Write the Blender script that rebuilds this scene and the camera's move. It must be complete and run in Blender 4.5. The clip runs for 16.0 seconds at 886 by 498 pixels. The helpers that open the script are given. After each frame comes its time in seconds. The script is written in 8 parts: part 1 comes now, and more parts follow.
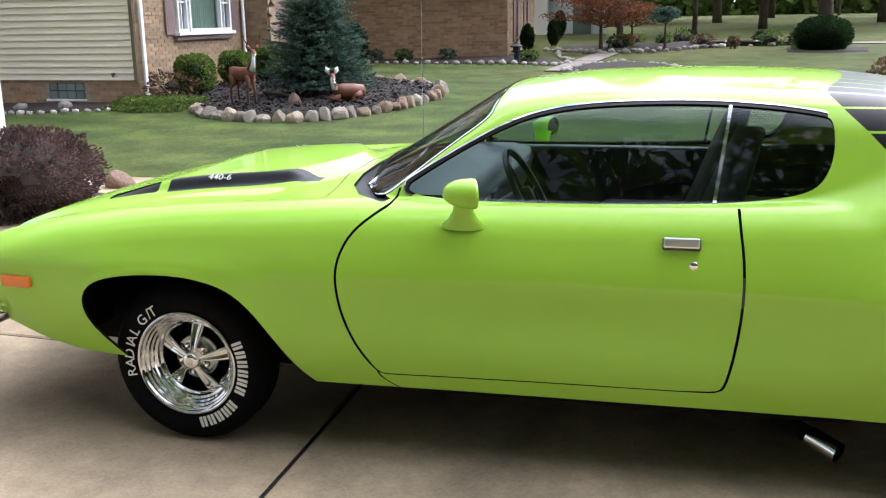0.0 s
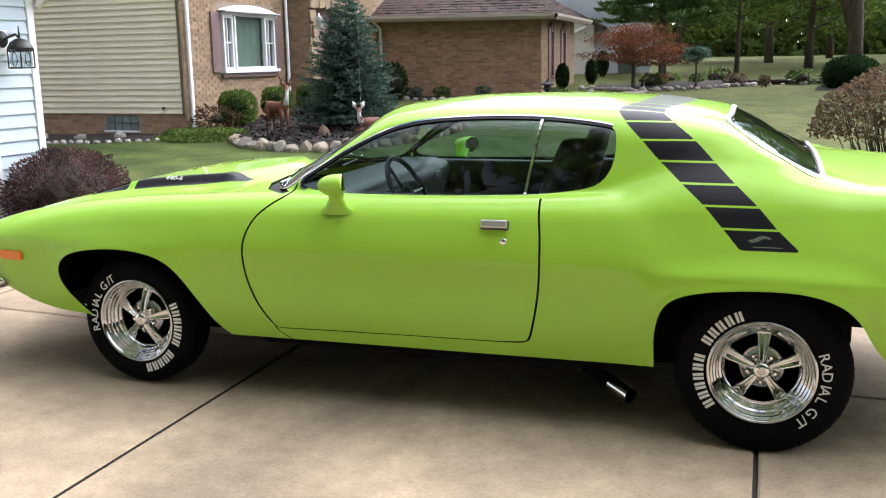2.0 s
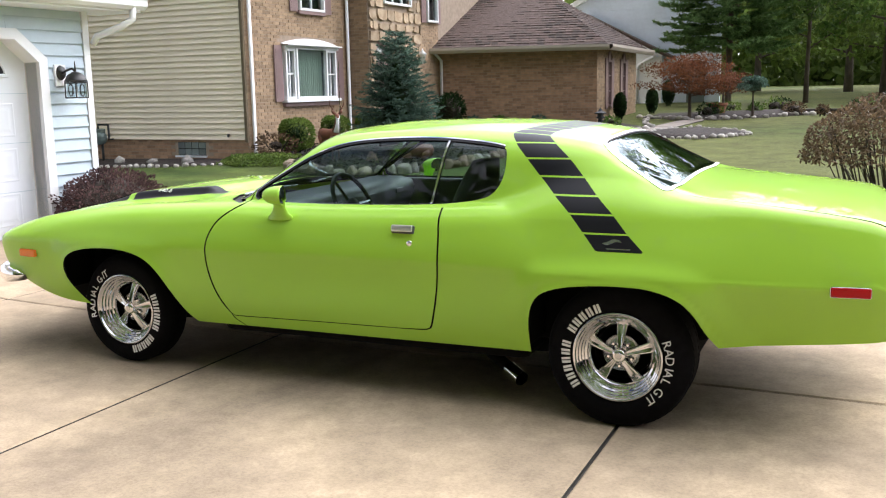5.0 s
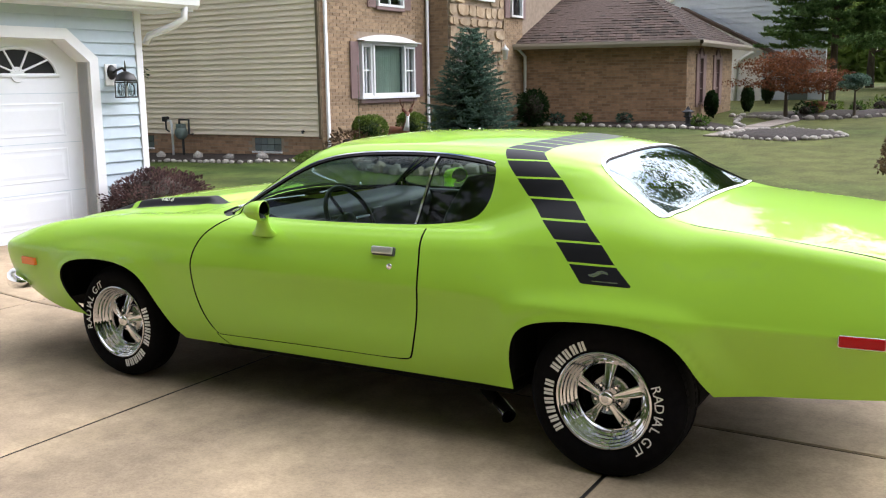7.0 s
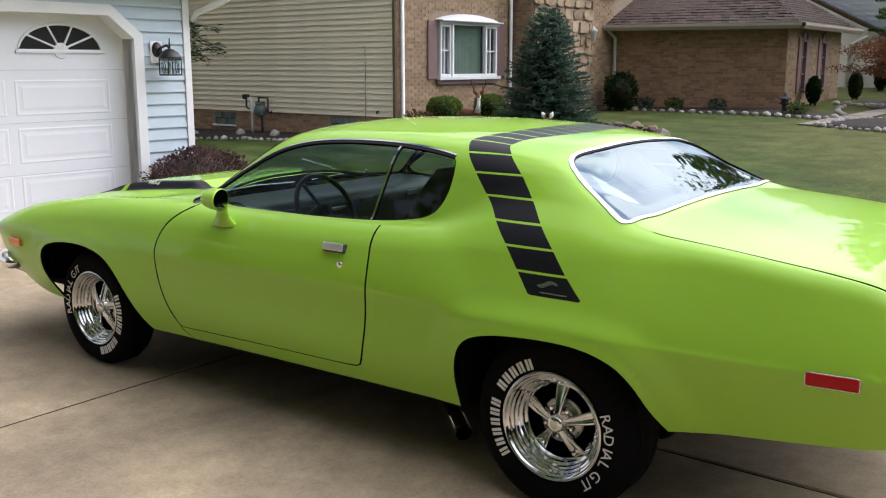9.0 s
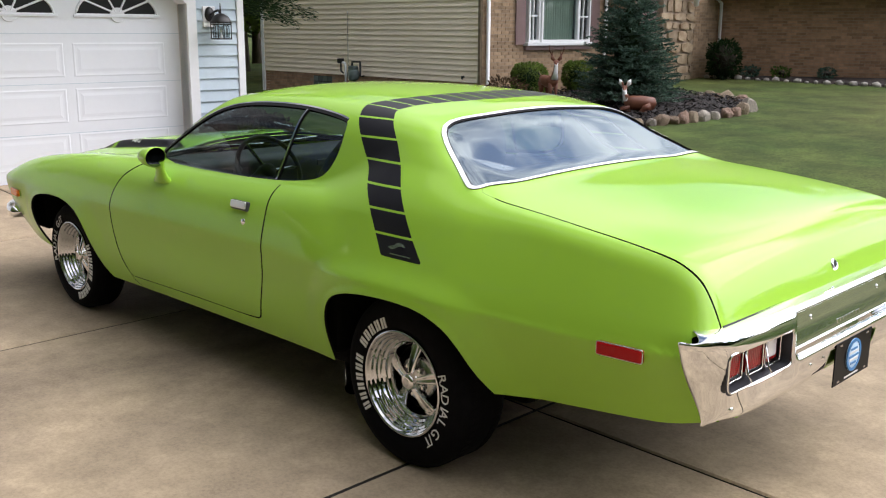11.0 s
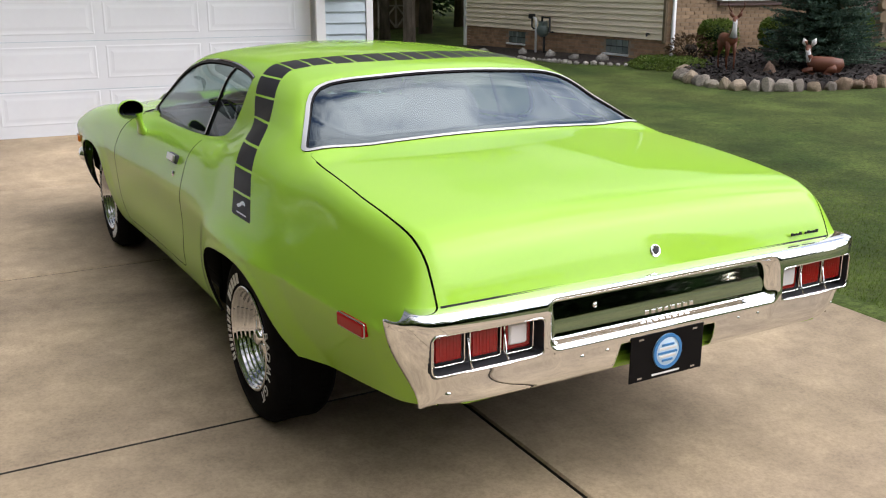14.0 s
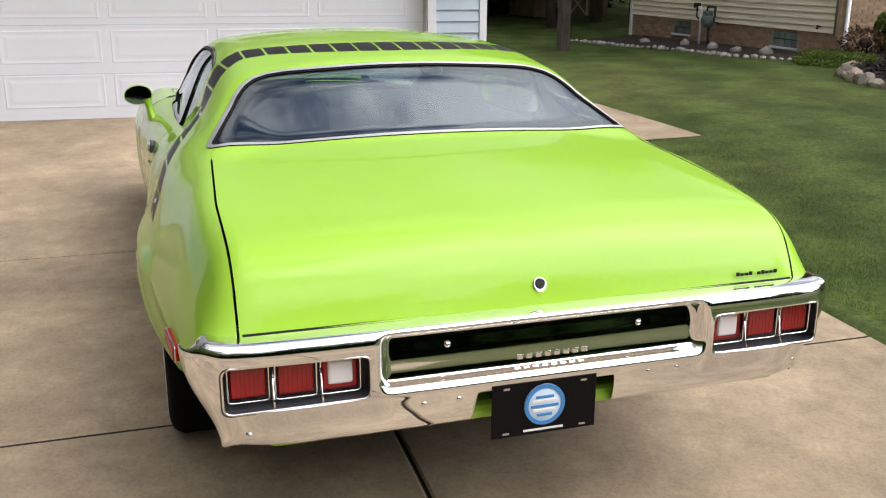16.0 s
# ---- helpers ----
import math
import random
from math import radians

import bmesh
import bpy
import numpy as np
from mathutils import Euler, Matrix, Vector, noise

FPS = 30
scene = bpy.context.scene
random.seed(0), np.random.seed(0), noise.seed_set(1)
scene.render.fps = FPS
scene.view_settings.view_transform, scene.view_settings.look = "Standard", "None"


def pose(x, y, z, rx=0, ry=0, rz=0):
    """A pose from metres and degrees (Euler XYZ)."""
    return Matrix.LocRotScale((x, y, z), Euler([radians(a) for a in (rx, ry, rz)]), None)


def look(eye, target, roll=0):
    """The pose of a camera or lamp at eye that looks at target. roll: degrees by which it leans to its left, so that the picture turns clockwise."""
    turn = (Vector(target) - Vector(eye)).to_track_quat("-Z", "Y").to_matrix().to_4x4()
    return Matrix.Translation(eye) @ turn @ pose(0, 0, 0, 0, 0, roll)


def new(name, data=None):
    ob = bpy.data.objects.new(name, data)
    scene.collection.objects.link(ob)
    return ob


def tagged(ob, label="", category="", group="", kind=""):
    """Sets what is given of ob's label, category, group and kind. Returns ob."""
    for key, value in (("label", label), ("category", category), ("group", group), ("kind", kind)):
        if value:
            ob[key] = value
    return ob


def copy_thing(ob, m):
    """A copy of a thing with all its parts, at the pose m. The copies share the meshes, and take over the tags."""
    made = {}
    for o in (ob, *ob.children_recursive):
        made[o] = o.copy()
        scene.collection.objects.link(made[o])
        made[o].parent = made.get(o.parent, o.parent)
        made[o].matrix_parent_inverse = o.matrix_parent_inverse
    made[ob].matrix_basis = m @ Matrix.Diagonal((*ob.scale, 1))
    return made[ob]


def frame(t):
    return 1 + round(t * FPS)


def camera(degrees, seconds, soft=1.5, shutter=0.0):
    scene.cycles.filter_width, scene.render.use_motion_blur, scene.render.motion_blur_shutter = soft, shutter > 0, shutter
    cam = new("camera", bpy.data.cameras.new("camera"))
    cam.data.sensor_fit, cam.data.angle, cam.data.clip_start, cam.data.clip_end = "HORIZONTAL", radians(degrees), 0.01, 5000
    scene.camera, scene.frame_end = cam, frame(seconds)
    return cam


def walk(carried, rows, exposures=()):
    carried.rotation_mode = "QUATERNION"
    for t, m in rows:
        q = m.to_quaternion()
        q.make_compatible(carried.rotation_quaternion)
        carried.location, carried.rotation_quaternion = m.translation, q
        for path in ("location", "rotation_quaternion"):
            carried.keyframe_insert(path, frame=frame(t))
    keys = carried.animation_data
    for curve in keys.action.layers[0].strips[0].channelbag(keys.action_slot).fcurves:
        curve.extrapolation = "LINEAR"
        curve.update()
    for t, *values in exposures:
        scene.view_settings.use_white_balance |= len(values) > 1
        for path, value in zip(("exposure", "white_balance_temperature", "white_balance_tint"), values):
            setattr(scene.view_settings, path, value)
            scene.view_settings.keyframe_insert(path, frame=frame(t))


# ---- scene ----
cam = camera(49.9, 16.0, soft=1.15)
PATH = [
    (0, (0.417, -3.989, 1.605), (-0.072, -2.109, 1.13), -1.0),
    (0.5, (0.668, -4.104, 1.587), (0.125, -2.233, 1.134), -1.0),
    (1, (0.979, -4.261, 1.578), (0.387, -2.4, 1.146), -1.1),
    (1.5, (1.235, -4.456, 1.581), (0.616, -2.599, 1.167), -1.1),
    (2, (1.454, -4.678, 1.565), (0.822, -2.822, 1.172), -1.0),
    (2.5, (1.65, -4.864, 1.565), (1.006, -3.009, 1.186), -0.9),
    (3, (1.86, -5.009, 1.555), (1.192, -3.159, 1.19), -1.1),
    (3.5, (2.02, -5.114, 1.551), (1.329, -3.271, 1.197), -1.1),
    (6, (2.698, -4.868, 1.579), (1.787, -3.118, 1.254), -1.0),
    (6.5, (2.754, -4.669, 1.611), (1.796, -2.944, 1.277), -0.9),
    (7, (2.811, -4.489, 1.633), (1.81, -2.791, 1.291), -0.8),
    (7.5, (2.862, -4.309, 1.637), (1.818, -2.64, 1.285), -0.7),
    (8, (2.903, -4.141, 1.636), (1.818, -2.5, 1.277), -0.4),
    (10.5, (3.777, -3.363, 1.651), (2.437, -1.942, 1.222), 0.1),
    (11, (3.983, -3.225, 1.648), (2.597, -1.855, 1.199), 0.3),
    (11.5, (4.052, -3.044, 1.641), (2.624, -1.725, 1.17), 1.0),
    (12, (4.114, -2.816, 1.652), (2.63, -1.568, 1.161), 1.0),
    (12.5, (4.265, -2.546, 1.658), (2.713, -1.391, 1.154), 0.5),
    (13, (4.474, -2.34, 1.666), (2.868, -1.266, 1.151), 0.1),
    (13.5, (4.687, -2.198, 1.668), (3.045, -1.187, 1.139), 0.2),
    (14, (4.853, -1.989, 1.674), (3.17, -1.052, 1.135), 0.0),
    (14.5, (4.898, -1.72, 1.665), (3.168, -0.877, 1.12), -0.1),
    (15, (4.846, -1.478, 1.654), (3.078, -0.721, 1.104), 0.3),
    (15.5, (4.811, -1.23, 1.659), (3.01, -0.562, 1.1), 0.3),
    (16, (4.875, -0.962, 1.666), (3.043, -0.39, 1.101), 0.3),
]
walk(cam, [(t, look(eye, target, roll)) for t, eye, target, roll in PATH],
     [(0.0, 0.64, 6150, 13), (2.0, 0.66, 6300, 13), (3.5, 0.61, 6350, 13), (6.0, 0.63, 6450, 13), (7.0, 0.42, 6450, 13), (7.5, 0.18, 6400, 13), (8.0, -0.03, 6400, 13), (10.5, -0.06, 6500, 13),
      (12.5, -0.19, 6600, 13), (14.0, -0.25, 6650, 13), (16.0, -0.25, 6750, 14)])

# ---- world and light ----
SUN_EL, SUN_AZ = 47.0, 36.0          # elevation; azimuth of the sun, clockwise from +y
world = bpy.data.worlds.new("sky")
scene.world = world
world.use_nodes = True
wn, wl = world.node_tree.nodes, world.node_tree.links
bg = wn["Background"]
sky = wn.new("ShaderNodeTexSky")
sky.sky_type = "NISHITA"
sky.sun_disc = False
sky.sun_elevation, sky.sun_rotation = radians(SUN_EL), radians(SUN_AZ)
sky.dust_density = 1.0
coord = wn.new("ShaderNodeTexCoord")
squash = wn.new("ShaderNodeMapping")
squash.inputs["Scale"].default_value = (1.0, 1.0, 1.7)
puffs = wn.new("ShaderNodeTexNoise")
puffs.inputs["Scale"].default_value = 3.6
puffs.inputs["Detail"].default_value = 7.0
puffs.inputs["Roughness"].default_value = 0.60
cover = wn.new("ShaderNodeValToRGB")
cover.color_ramp.elements[0].position, cover.color_ramp.elements[1].position = 0.37, 0.58
cloud = wn.new("ShaderNodeMixRGB")
cloud.inputs["Color2"].default_value = (10.6, 10.6, 10.8, 1)
wl.new(coord.outputs["Generated"], squash.inputs["Vector"])
wl.new(squash.outputs["Vector"], puffs.inputs["Vector"])
wl.new(puffs.outputs["Fac"], cover.inputs["Fac"])
wl.new(cover.outputs["Color"], cloud.inputs["Fac"])
wl.new(sky.outputs["Color"], cloud.inputs["Color1"])
# clouds shine brighter the nearer they stand to the sun
near_sun, glow, lit = wn.new("ShaderNodeVectorMath"), wn.new("ShaderNodeMapRange"), wn.new("ShaderNodeMixRGB")
near_sun.operation = "DOT_PRODUCT"
near_sun.inputs[1].default_value = (math.sin(radians(SUN_AZ)) * math.cos(radians(SUN_EL)), math.cos(radians(SUN_AZ)) * math.cos(radians(SUN_EL)), math.sin(radians(SUN_EL)))
glow.interpolation_type = "SMOOTHSTEP"
glow.inputs["From Min"].default_value, glow.inputs["From Max"].default_value = -0.1, 1.0
glow.inputs["To Min"].default_value, glow.inputs["To Max"].default_value = 0.55, 2.2
lit.blend_type, lit.inputs["Fac"].default_value = "MULTIPLY", 1.0
wl.new(coord.outputs["Generated"], near_sun.inputs[0])
wl.new(near_sun.outputs["Value"], glow.inputs["Value"])
wl.new(cloud.outputs["Color"], lit.inputs["Color1"])
aureole, blaze = wn.new("ShaderNodeMath"), wn.new("ShaderNodeMath")       # hazy brightness round the veiled sun
aureole.operation, blaze.operation = "POWER", "MULTIPLY_ADD"
aureole.use_clamp = True
aureole.inputs[1].default_value, blaze.inputs[1].default_value = 4.0, 4.6
wl.new(near_sun.outputs["Value"], aureole.inputs[0])
wl.new(aureole.outputs[0], blaze.inputs[0])
wl.new(glow.outputs["Result"], blaze.inputs[2])
wl.new(blaze.outputs[0], lit.inputs["Color2"])
wl.new(lit.outputs["Color"], bg.inputs["Color"])
bg.inputs["Strength"].default_value = 0.08
sun_data = bpy.data.lights.new("sun", "SUN")
sun_data.energy, sun_data.angle, sun_data.color = 1.5, radians(60), (1.0, 0.955, 0.89)
sun = new("sun", sun_data)
sun_to = Vector((math.sin(radians(SUN_AZ)) * math.cos(radians(SUN_EL)), math.cos(radians(SUN_AZ)) * math.cos(radians(SUN_EL)), math.sin(radians(SUN_EL))))
sun.matrix_world = look(sun_to * 40, (0, 0, 0))


# ---- materials ----
def mat(name, color, rough=0.5, metal=0.0, vary=0.0, scale=8.0, bump=0.0, bscale=40.0, coat=0.0, color2=None, detail=6.0,
        spec=0.5, piece=0.0, stretch=(1, 1, 1), island=0.0, emit=0.0):
    """A surface with colour variation at two scales, fine relief, and a random tone for each piece."""
    m = bpy.data.materials.new(name)
    m.use_nodes = True
    n, l = m.node_tree.nodes, m.node_tree.links
    b = n["Principled BSDF"]
    b.inputs["Base Color"].default_value = (*color, 1)
    b.inputs["Roughness"].default_value = rough
    b.inputs["Metallic"].default_value = metal
    b.inputs["Specular IOR Level"].default_value = spec
    b.inputs["Coat Weight"].default_value = coat
    b.inputs["Coat Roughness"].default_value = 0.03
    tc = n.new("ShaderNodeTexCoord")
    mp = n.new("ShaderNodeMapping")
    mp.inputs["Scale"].default_value = stretch
    l.new(tc.outputs["Object"], mp.inputs["Vector"])
    out = None
    if vary or color2:
        big, small, mix = n.new("ShaderNodeTexNoise"), n.new("ShaderNodeTexNoise"), n.new("ShaderNodeMath")
        big.inputs["Scale"].default_value, big.inputs["Detail"].default_value = scale, detail
        small.inputs["Scale"].default_value, small.inputs["Detail"].default_value = scale * 9, 3
        mix.operation = "MULTIPLY_ADD"
        mix.inputs[1].default_value = 0.35
        sub = n.new("ShaderNodeMath")
        sub.operation = "MULTIPLY_ADD"
        sub.inputs[1].default_value, sub.inputs[2].default_value = 1.0, -0.175
        l.new(mp.outputs[0], big.inputs["Vector"])
        l.new(mp.outputs[0], small.inputs["Vector"])
        l.new(small.outputs["Fac"], mix.inputs[0])
        l.new(big.outputs["Fac"], sub.inputs[0])
        l.new(sub.outputs[0], mix.inputs[2])
        ramp = n.new("ShaderNodeValToRGB")
        c2 = color2 or tuple(min(1, c * (1 + vary)) for c in color)
        c1 = color if color2 else tuple(c * (1 - vary) for c in color)
        ramp.color_ramp.elements[0].position, ramp.color_ramp.elements[1].position = 0.32, 0.68
        ramp.color_ramp.elements[0].color, ramp.color_ramp.elements[1].color = (*c1, 1), (*c2, 1)
        l.new(mix.outputs[0], ramp.inputs["Fac"])
        out = ramp.outputs["Color"]
    if piece or island:
        src = n.new("ShaderNodeNewGeometry").outputs["Random Per Island"] if island else n.new("ShaderNodeObjectInfo").outputs["Random"]
        amount = piece or island
        rng = n.new("ShaderNodeMapRange")
        rng.inputs["To Min"].default_value, rng.inputs["To Max"].default_value = 1 - amount, 1 + amount
        l.new(src, rng.inputs["Value"])
        mul = n.new("ShaderNodeMixRGB")
        mul.blend_type = "MULTIPLY"
        mul.inputs["Fac"].default_value = 1
        if out:
            l.new(out, mul.inputs["Color1"])
        else:
            mul.inputs["Color1"].default_value = (*color, 1)
        l.new(rng.outputs["Result"], mul.inputs["Color2"])
        out = mul.outputs["Color"]
    if out:
        l.new(out, b.inputs["Base Color"])
    if bump:
        tex, bp = n.new("ShaderNodeTexNoise"), n.new("ShaderNodeBump")
        tex.inputs["Scale"].default_value, tex.inputs["Detail"].default_value = bscale, 5
        bp.inputs["Strength"].default_value, bp.inputs["Distance"].default_value = min(1, bump), 0.01
        l.new(mp.outputs[0], tex.inputs["Vector"])
        l.new(tex.outputs["Fac"], bp.inputs["Height"])
        l.new(bp.outputs["Normal"], b.inputs["Normal"])
    if emit:
        b.inputs["Emission Color"].default_value, b.inputs["Emission Strength"].default_value = (*color, 1), emit
    return m


def glass_mat(name, tint, gloss=(0.9, 0.95, 1.0), f0=0.05):
    """Clear sheet glass: tinted see-through with gloss that grows towards grazing view."""
    m = bpy.data.materials.new(name)
    m.use_nodes = True
    n, l = m.node_tree.nodes, m.node_tree.links
    n.remove(n["Principled BSDF"])
    tr, gl, lw, mx = n.new("ShaderNodeBsdfTransparent"), n.new("ShaderNodeBsdfGlossy"), n.new("ShaderNodeLayerWeight"), n.new("ShaderNodeMixShader")
    pw, ma = n.new("ShaderNodeMath"), n.new("ShaderNodeMath")
    tr.inputs["Color"].default_value = (*tint, 1)
    gl.inputs["Color"].default_value, gl.inputs["Roughness"].default_value = (*gloss, 1), 0.0
    lw.inputs["Blend"].default_value = 0.5
    pw.operation, ma.operation = "POWER", "MULTIPLY_ADD"
    pw.inputs[1].default_value, ma.inputs[1].default_value, ma.inputs[2].default_value = 5.0, 1 - f0, f0
    l.new(lw.outputs["Facing"], pw.inputs[0])
    l.new(pw.outputs[0], ma.inputs[0])
    l.new(ma.outputs[0], mx.inputs["Fac"])
    l.new(tr.outputs[0], mx.inputs[1])
    l.new(gl.outputs[0], mx.inputs[2])
    l.new(mx.outputs[0], n["Material Output"].inputs["Surface"])
    return m


def through_light(m, share):
    """Lets some daylight pass through thin leaves."""
    n, l = m.node_tree.nodes, m.node_tree.links
    b, out = n["Principled BSDF"], n["Material Output"]
    t, mx = n.new("ShaderNodeBsdfTranslucent"), n.new("ShaderNodeMixShader")
    src = b.inputs["Base Color"]
    if src.links:
        l.new(src.links[0].from_socket, t.inputs["Color"])
    else:
        t.inputs["Color"].default_value = src.default_value
    mx.inputs["Fac"].default_value = share
    l.new(b.outputs[0], mx.inputs[1])
    l.new(t.outputs[0], mx.inputs[2])
    l.new(mx.outputs[0], out.inputs["Surface"])
    return m


LIME = mat("lime_paint", (0.332, 0.610, 0.055), rough=0.4, coat=0.78, spec=0.05)
CHROME = mat("chrome", (0.86, 0.87, 0.88), rough=0.04, metal=1.0)
RIM = mat("rim_chrome", (0.66, 0.67, 0.69), rough=0.05, metal=1.0)
SATIN = mat("satin_steel", (0.55, 0.56, 0.57), rough=0.22, metal=1.0)
BLACK = mat("black_trim", (0.010, 0.010, 0.012), rough=0.45, spec=0.3)
DECAL = mat("black_decal", (0.010, 0.010, 0.014), rough=0.4, spec=0.25)
PLATEBLACK = mat("gloss_black_plate", (0.004, 0.004, 0.005), rough=0.35, spec=0.12)
# dark tint stands in for the dark trees a mirror would reflect
MIRROR = mat("dark_mirror", (0.16, 0.17, 0.18), rough=0.03, metal=1.0)
TRIM = mat("bright_trim", (0.92, 0.92, 0.92), rough=0.38, metal=1.0)
REDMARK = mat("red_marker_lens", (0.42, 0.004, 0.006), rough=0.25, coat=0.1, spec=0.2)
RUBBER = mat("tyre_rubber", (0.005, 0.005, 0.006), rough=0.75, spec=0.05, vary=0.2, scale=30, bump=0.15, bscale=120)
WHITELET = mat("white_lettering", (0.75, 0.75, 0.74), rough=0.6)
VINYL = mat("black_vinyl", (0.015, 0.017, 0.020), rough=0.42, vary=0.2, scale=20, bump=0.2, bscale=150)
UNDER = mat("underbody_black", (0.006, 0.006, 0.006), rough=0.9, spec=0.1)
AMBER = mat("amber_lens", (0.80, 0.20, 0.01), rough=0.2, coat=0.4)
REDLENS = mat("red_lens", (0.27, 0.005, 0.006), rough=0.15, coat=0.4)
WHITELENS = mat("white_lens", (0.8, 0.78, 0.78), rough=0.15, coat=1.0)
GUNMETAL = mat("dark_grey_housing", (0.05, 0.052, 0.06), rough=0.4)
CARGLASS = glass_mat("car_glass", (0.56, 0.66, 0.65), f0=0.055)
# blue of the reflected sky is strengthened by tinting the rear glass gloss
REARGLASS = glass_mat("rear_glass", (0.46, 0.55, 0.56), (0.80, 0.93, 1.0), f0=0.20)
WINGLASS = glass_mat("window_glass", (0.75, 0.8, 0.8))
BLUE = mat("blue_print", (0.05, 0.22, 0.5), rough=0.4)
PALE = mat("pale_blue_print", (0.55, 0.72, 0.85), rough=0.4)


# ---- building helpers ----
def link_mesh(name, me, material=None, parent=None, label=""):
    ob = new(name, me)
    if material:
        me.materials.append(material)
    if parent:
        ob.parent = parent
    if label:
        ob["label"] = label
    return ob


def part(name, bm, material, parent=None, label="", smooth=False):
    me = bpy.data.meshes.new(name)
    if smooth:
        for f in bm.faces:
            f.smooth = True
    bm.normal_update()
    bm.to_mesh(me)
    bm.free()
    return link_mesh(name, me, material, parent, label)


def empty(name, at=(0, 0, 0), rz=0.0):
    ob = new(name)
    ob.empty_display_size = 0.2
    ob.matrix_basis = pose(*at, 0, 0, rz)
    return ob


def pydata(name, v, f, material, parent=None, label="", smooth=False):
    me = bpy.data.meshes.new(name)
    me.from_pydata([tuple(map(float, p)) for p in v], [], [tuple(map(int, q)) for q in f])
    if smooth:
        me.polygons.foreach_set("use_smooth", [True] * len(me.polygons))
    me.update()
    return link_mesh(name, me, material, parent, label)


def box_bm(x0, x1, y0, y1, z0, z1, bevel=0.0, bm=None, segs=2):
    own = bm is None
    b = bmesh.new()
    bmesh.ops.create_cube(b, size=1)
    bmesh.ops.transform(b, matrix=Matrix.Translation(((x0 + x1) / 2, (y0 + y1) / 2, (z0 + z1) / 2)) @ Matrix.Diagonal((x1 - x0, y1 - y0, z1 - z0, 1)), verts=b.verts)
    if bevel:
        bmesh.ops.bevel(b, geom=b.edges[:], offset=bevel, segments=segs, affect="EDGES", profile=0.5)
    if own:
        return b
    return add_bm(bm, b)


def add_bm(bm, other, m=None):
    """Adds other's faces to bm, at the pose m, and frees it."""
    if m is not None:
        bmesh.ops.transform(other, matrix=m, verts=other.verts)
    me = bpy.data.meshes.new("tmp")
    other.to_mesh(me)
    other.free()
    bm.from_mesh(me)
    bpy.data.meshes.remove(me)
    return bm


def tube_bm(points, radius, n=8, bm=None, caps=True, taper=None):
    """A round tube along points; taper: a radius for each point."""
    b = bm or bmesh.new()
    pts = [Vector(p) for p in points]
    rings = []
    up = None
    for i, p in enumerate(pts):
        d = (pts[min(i + 1, len(pts) - 1)] - pts[max(i - 1, 0)]).normalized()
        if up is None:
            up = d.orthogonal().normalized()
        up = (up - d * up.dot(d)).normalized()
        side = d.cross(up)
        r = taper[i] if taper else radius
        rings.append([b.verts.new(p + (up * math.cos(a) + side * math.sin(a)) * r) for a in (2 * math.pi * k / n for k in range(n))])
    for r0, r1 in zip(rings, rings[1:]):
        for k in range(n):
            b.faces.new((r0[k], r0[(k + 1) % n], r1[(k + 1) % n], r1[k]))
    if caps:
        b.faces.new(rings[0][::-1])
        b.faces.new(rings[-1])
    bmesh.ops.recalc_face_normals(b, faces=b.faces[:])
    return b


def lathe_bm(profile, n=32, axis="z", bm=None):
    """Turns a profile of (radius, height) about an axis."""
    b = bm or bmesh.new()
    rings = []
    for r, h in profile:
        ring = []
        for k in range(n if r > 1e-6 else 1):
            a = 2 * math.pi * k / n
            c, s = r * math.cos(a), r * math.sin(a)
            ring.append(b.verts.new((c, s, h) if axis == "z" else (c, h, s)))
        rings.append(ring)
    for r0, r1 in zip(rings, rings[1:]):
        for k in range(n):
            q = [r0[k % len(r0)], r0[(k + 1) % len(r0)], r1[(k + 1) % len(r1)], r1[k % len(r1)]]
            q = [v for i, v in enumerate(q) if v not in q[:i]]
            if len(q) > 2:
                b.faces.new(q)
    bmesh.ops.recalc_face_normals(b, faces=b.faces[:])
    return b


def text_mesh(text, size, depth=0.001):
    cu = bpy.data.curves.new("letters", "FONT")
    cu.body, cu.size, cu.extrude, cu.align_x, cu.resolution_u = text, size, depth, "CENTER", 3
    ob = bpy.data.objects.new("letters", cu)
    scene.collection.objects.link(ob)
    me = bpy.data.meshes.new_from_object(ob.evaluated_get(bpy.context.evaluated_depsgraph_get()))
    bpy.data.objects.remove(ob)
    return me


def smoothstep(a, b, x):
    t = np.clip((np.asarray(x, float) - a) / (b - a), 0, 1)
    return t * t * (3 - 2 * t)


def crv(pts):
    """A smooth curve through (x, value) points (monotone cubic)."""
    px, py = np.array([p[0] for p in pts], float), np.array([p[1] for p in pts], float)
    d = np.diff(py) / np.diff(px)
    m = np.concatenate(([d[0]], np.where(d[1:] * d[:-1] > 0, 2 * d[1:] * d[:-1] / (d[1:] + d[:-1] + 1e-12), 0), [d[-1]]))

    def f(x):
        x = np.clip(np.asarray(x, float), px[0], px[-1])
        i = np.clip(np.searchsorted(px, x) - 1, 0, len(px) - 2)
        h = px[i + 1] - px[i]
        t = (x - px[i]) / h
        return (2 * t**3 - 3 * t**2 + 1) * py[i] + (t**3 - 2 * t**2 + t) * h * m[i] + (3 * t**2 - 2 * t**3) * py[i + 1] + (t**3 - t**2) * h * m[i + 1]
    return f


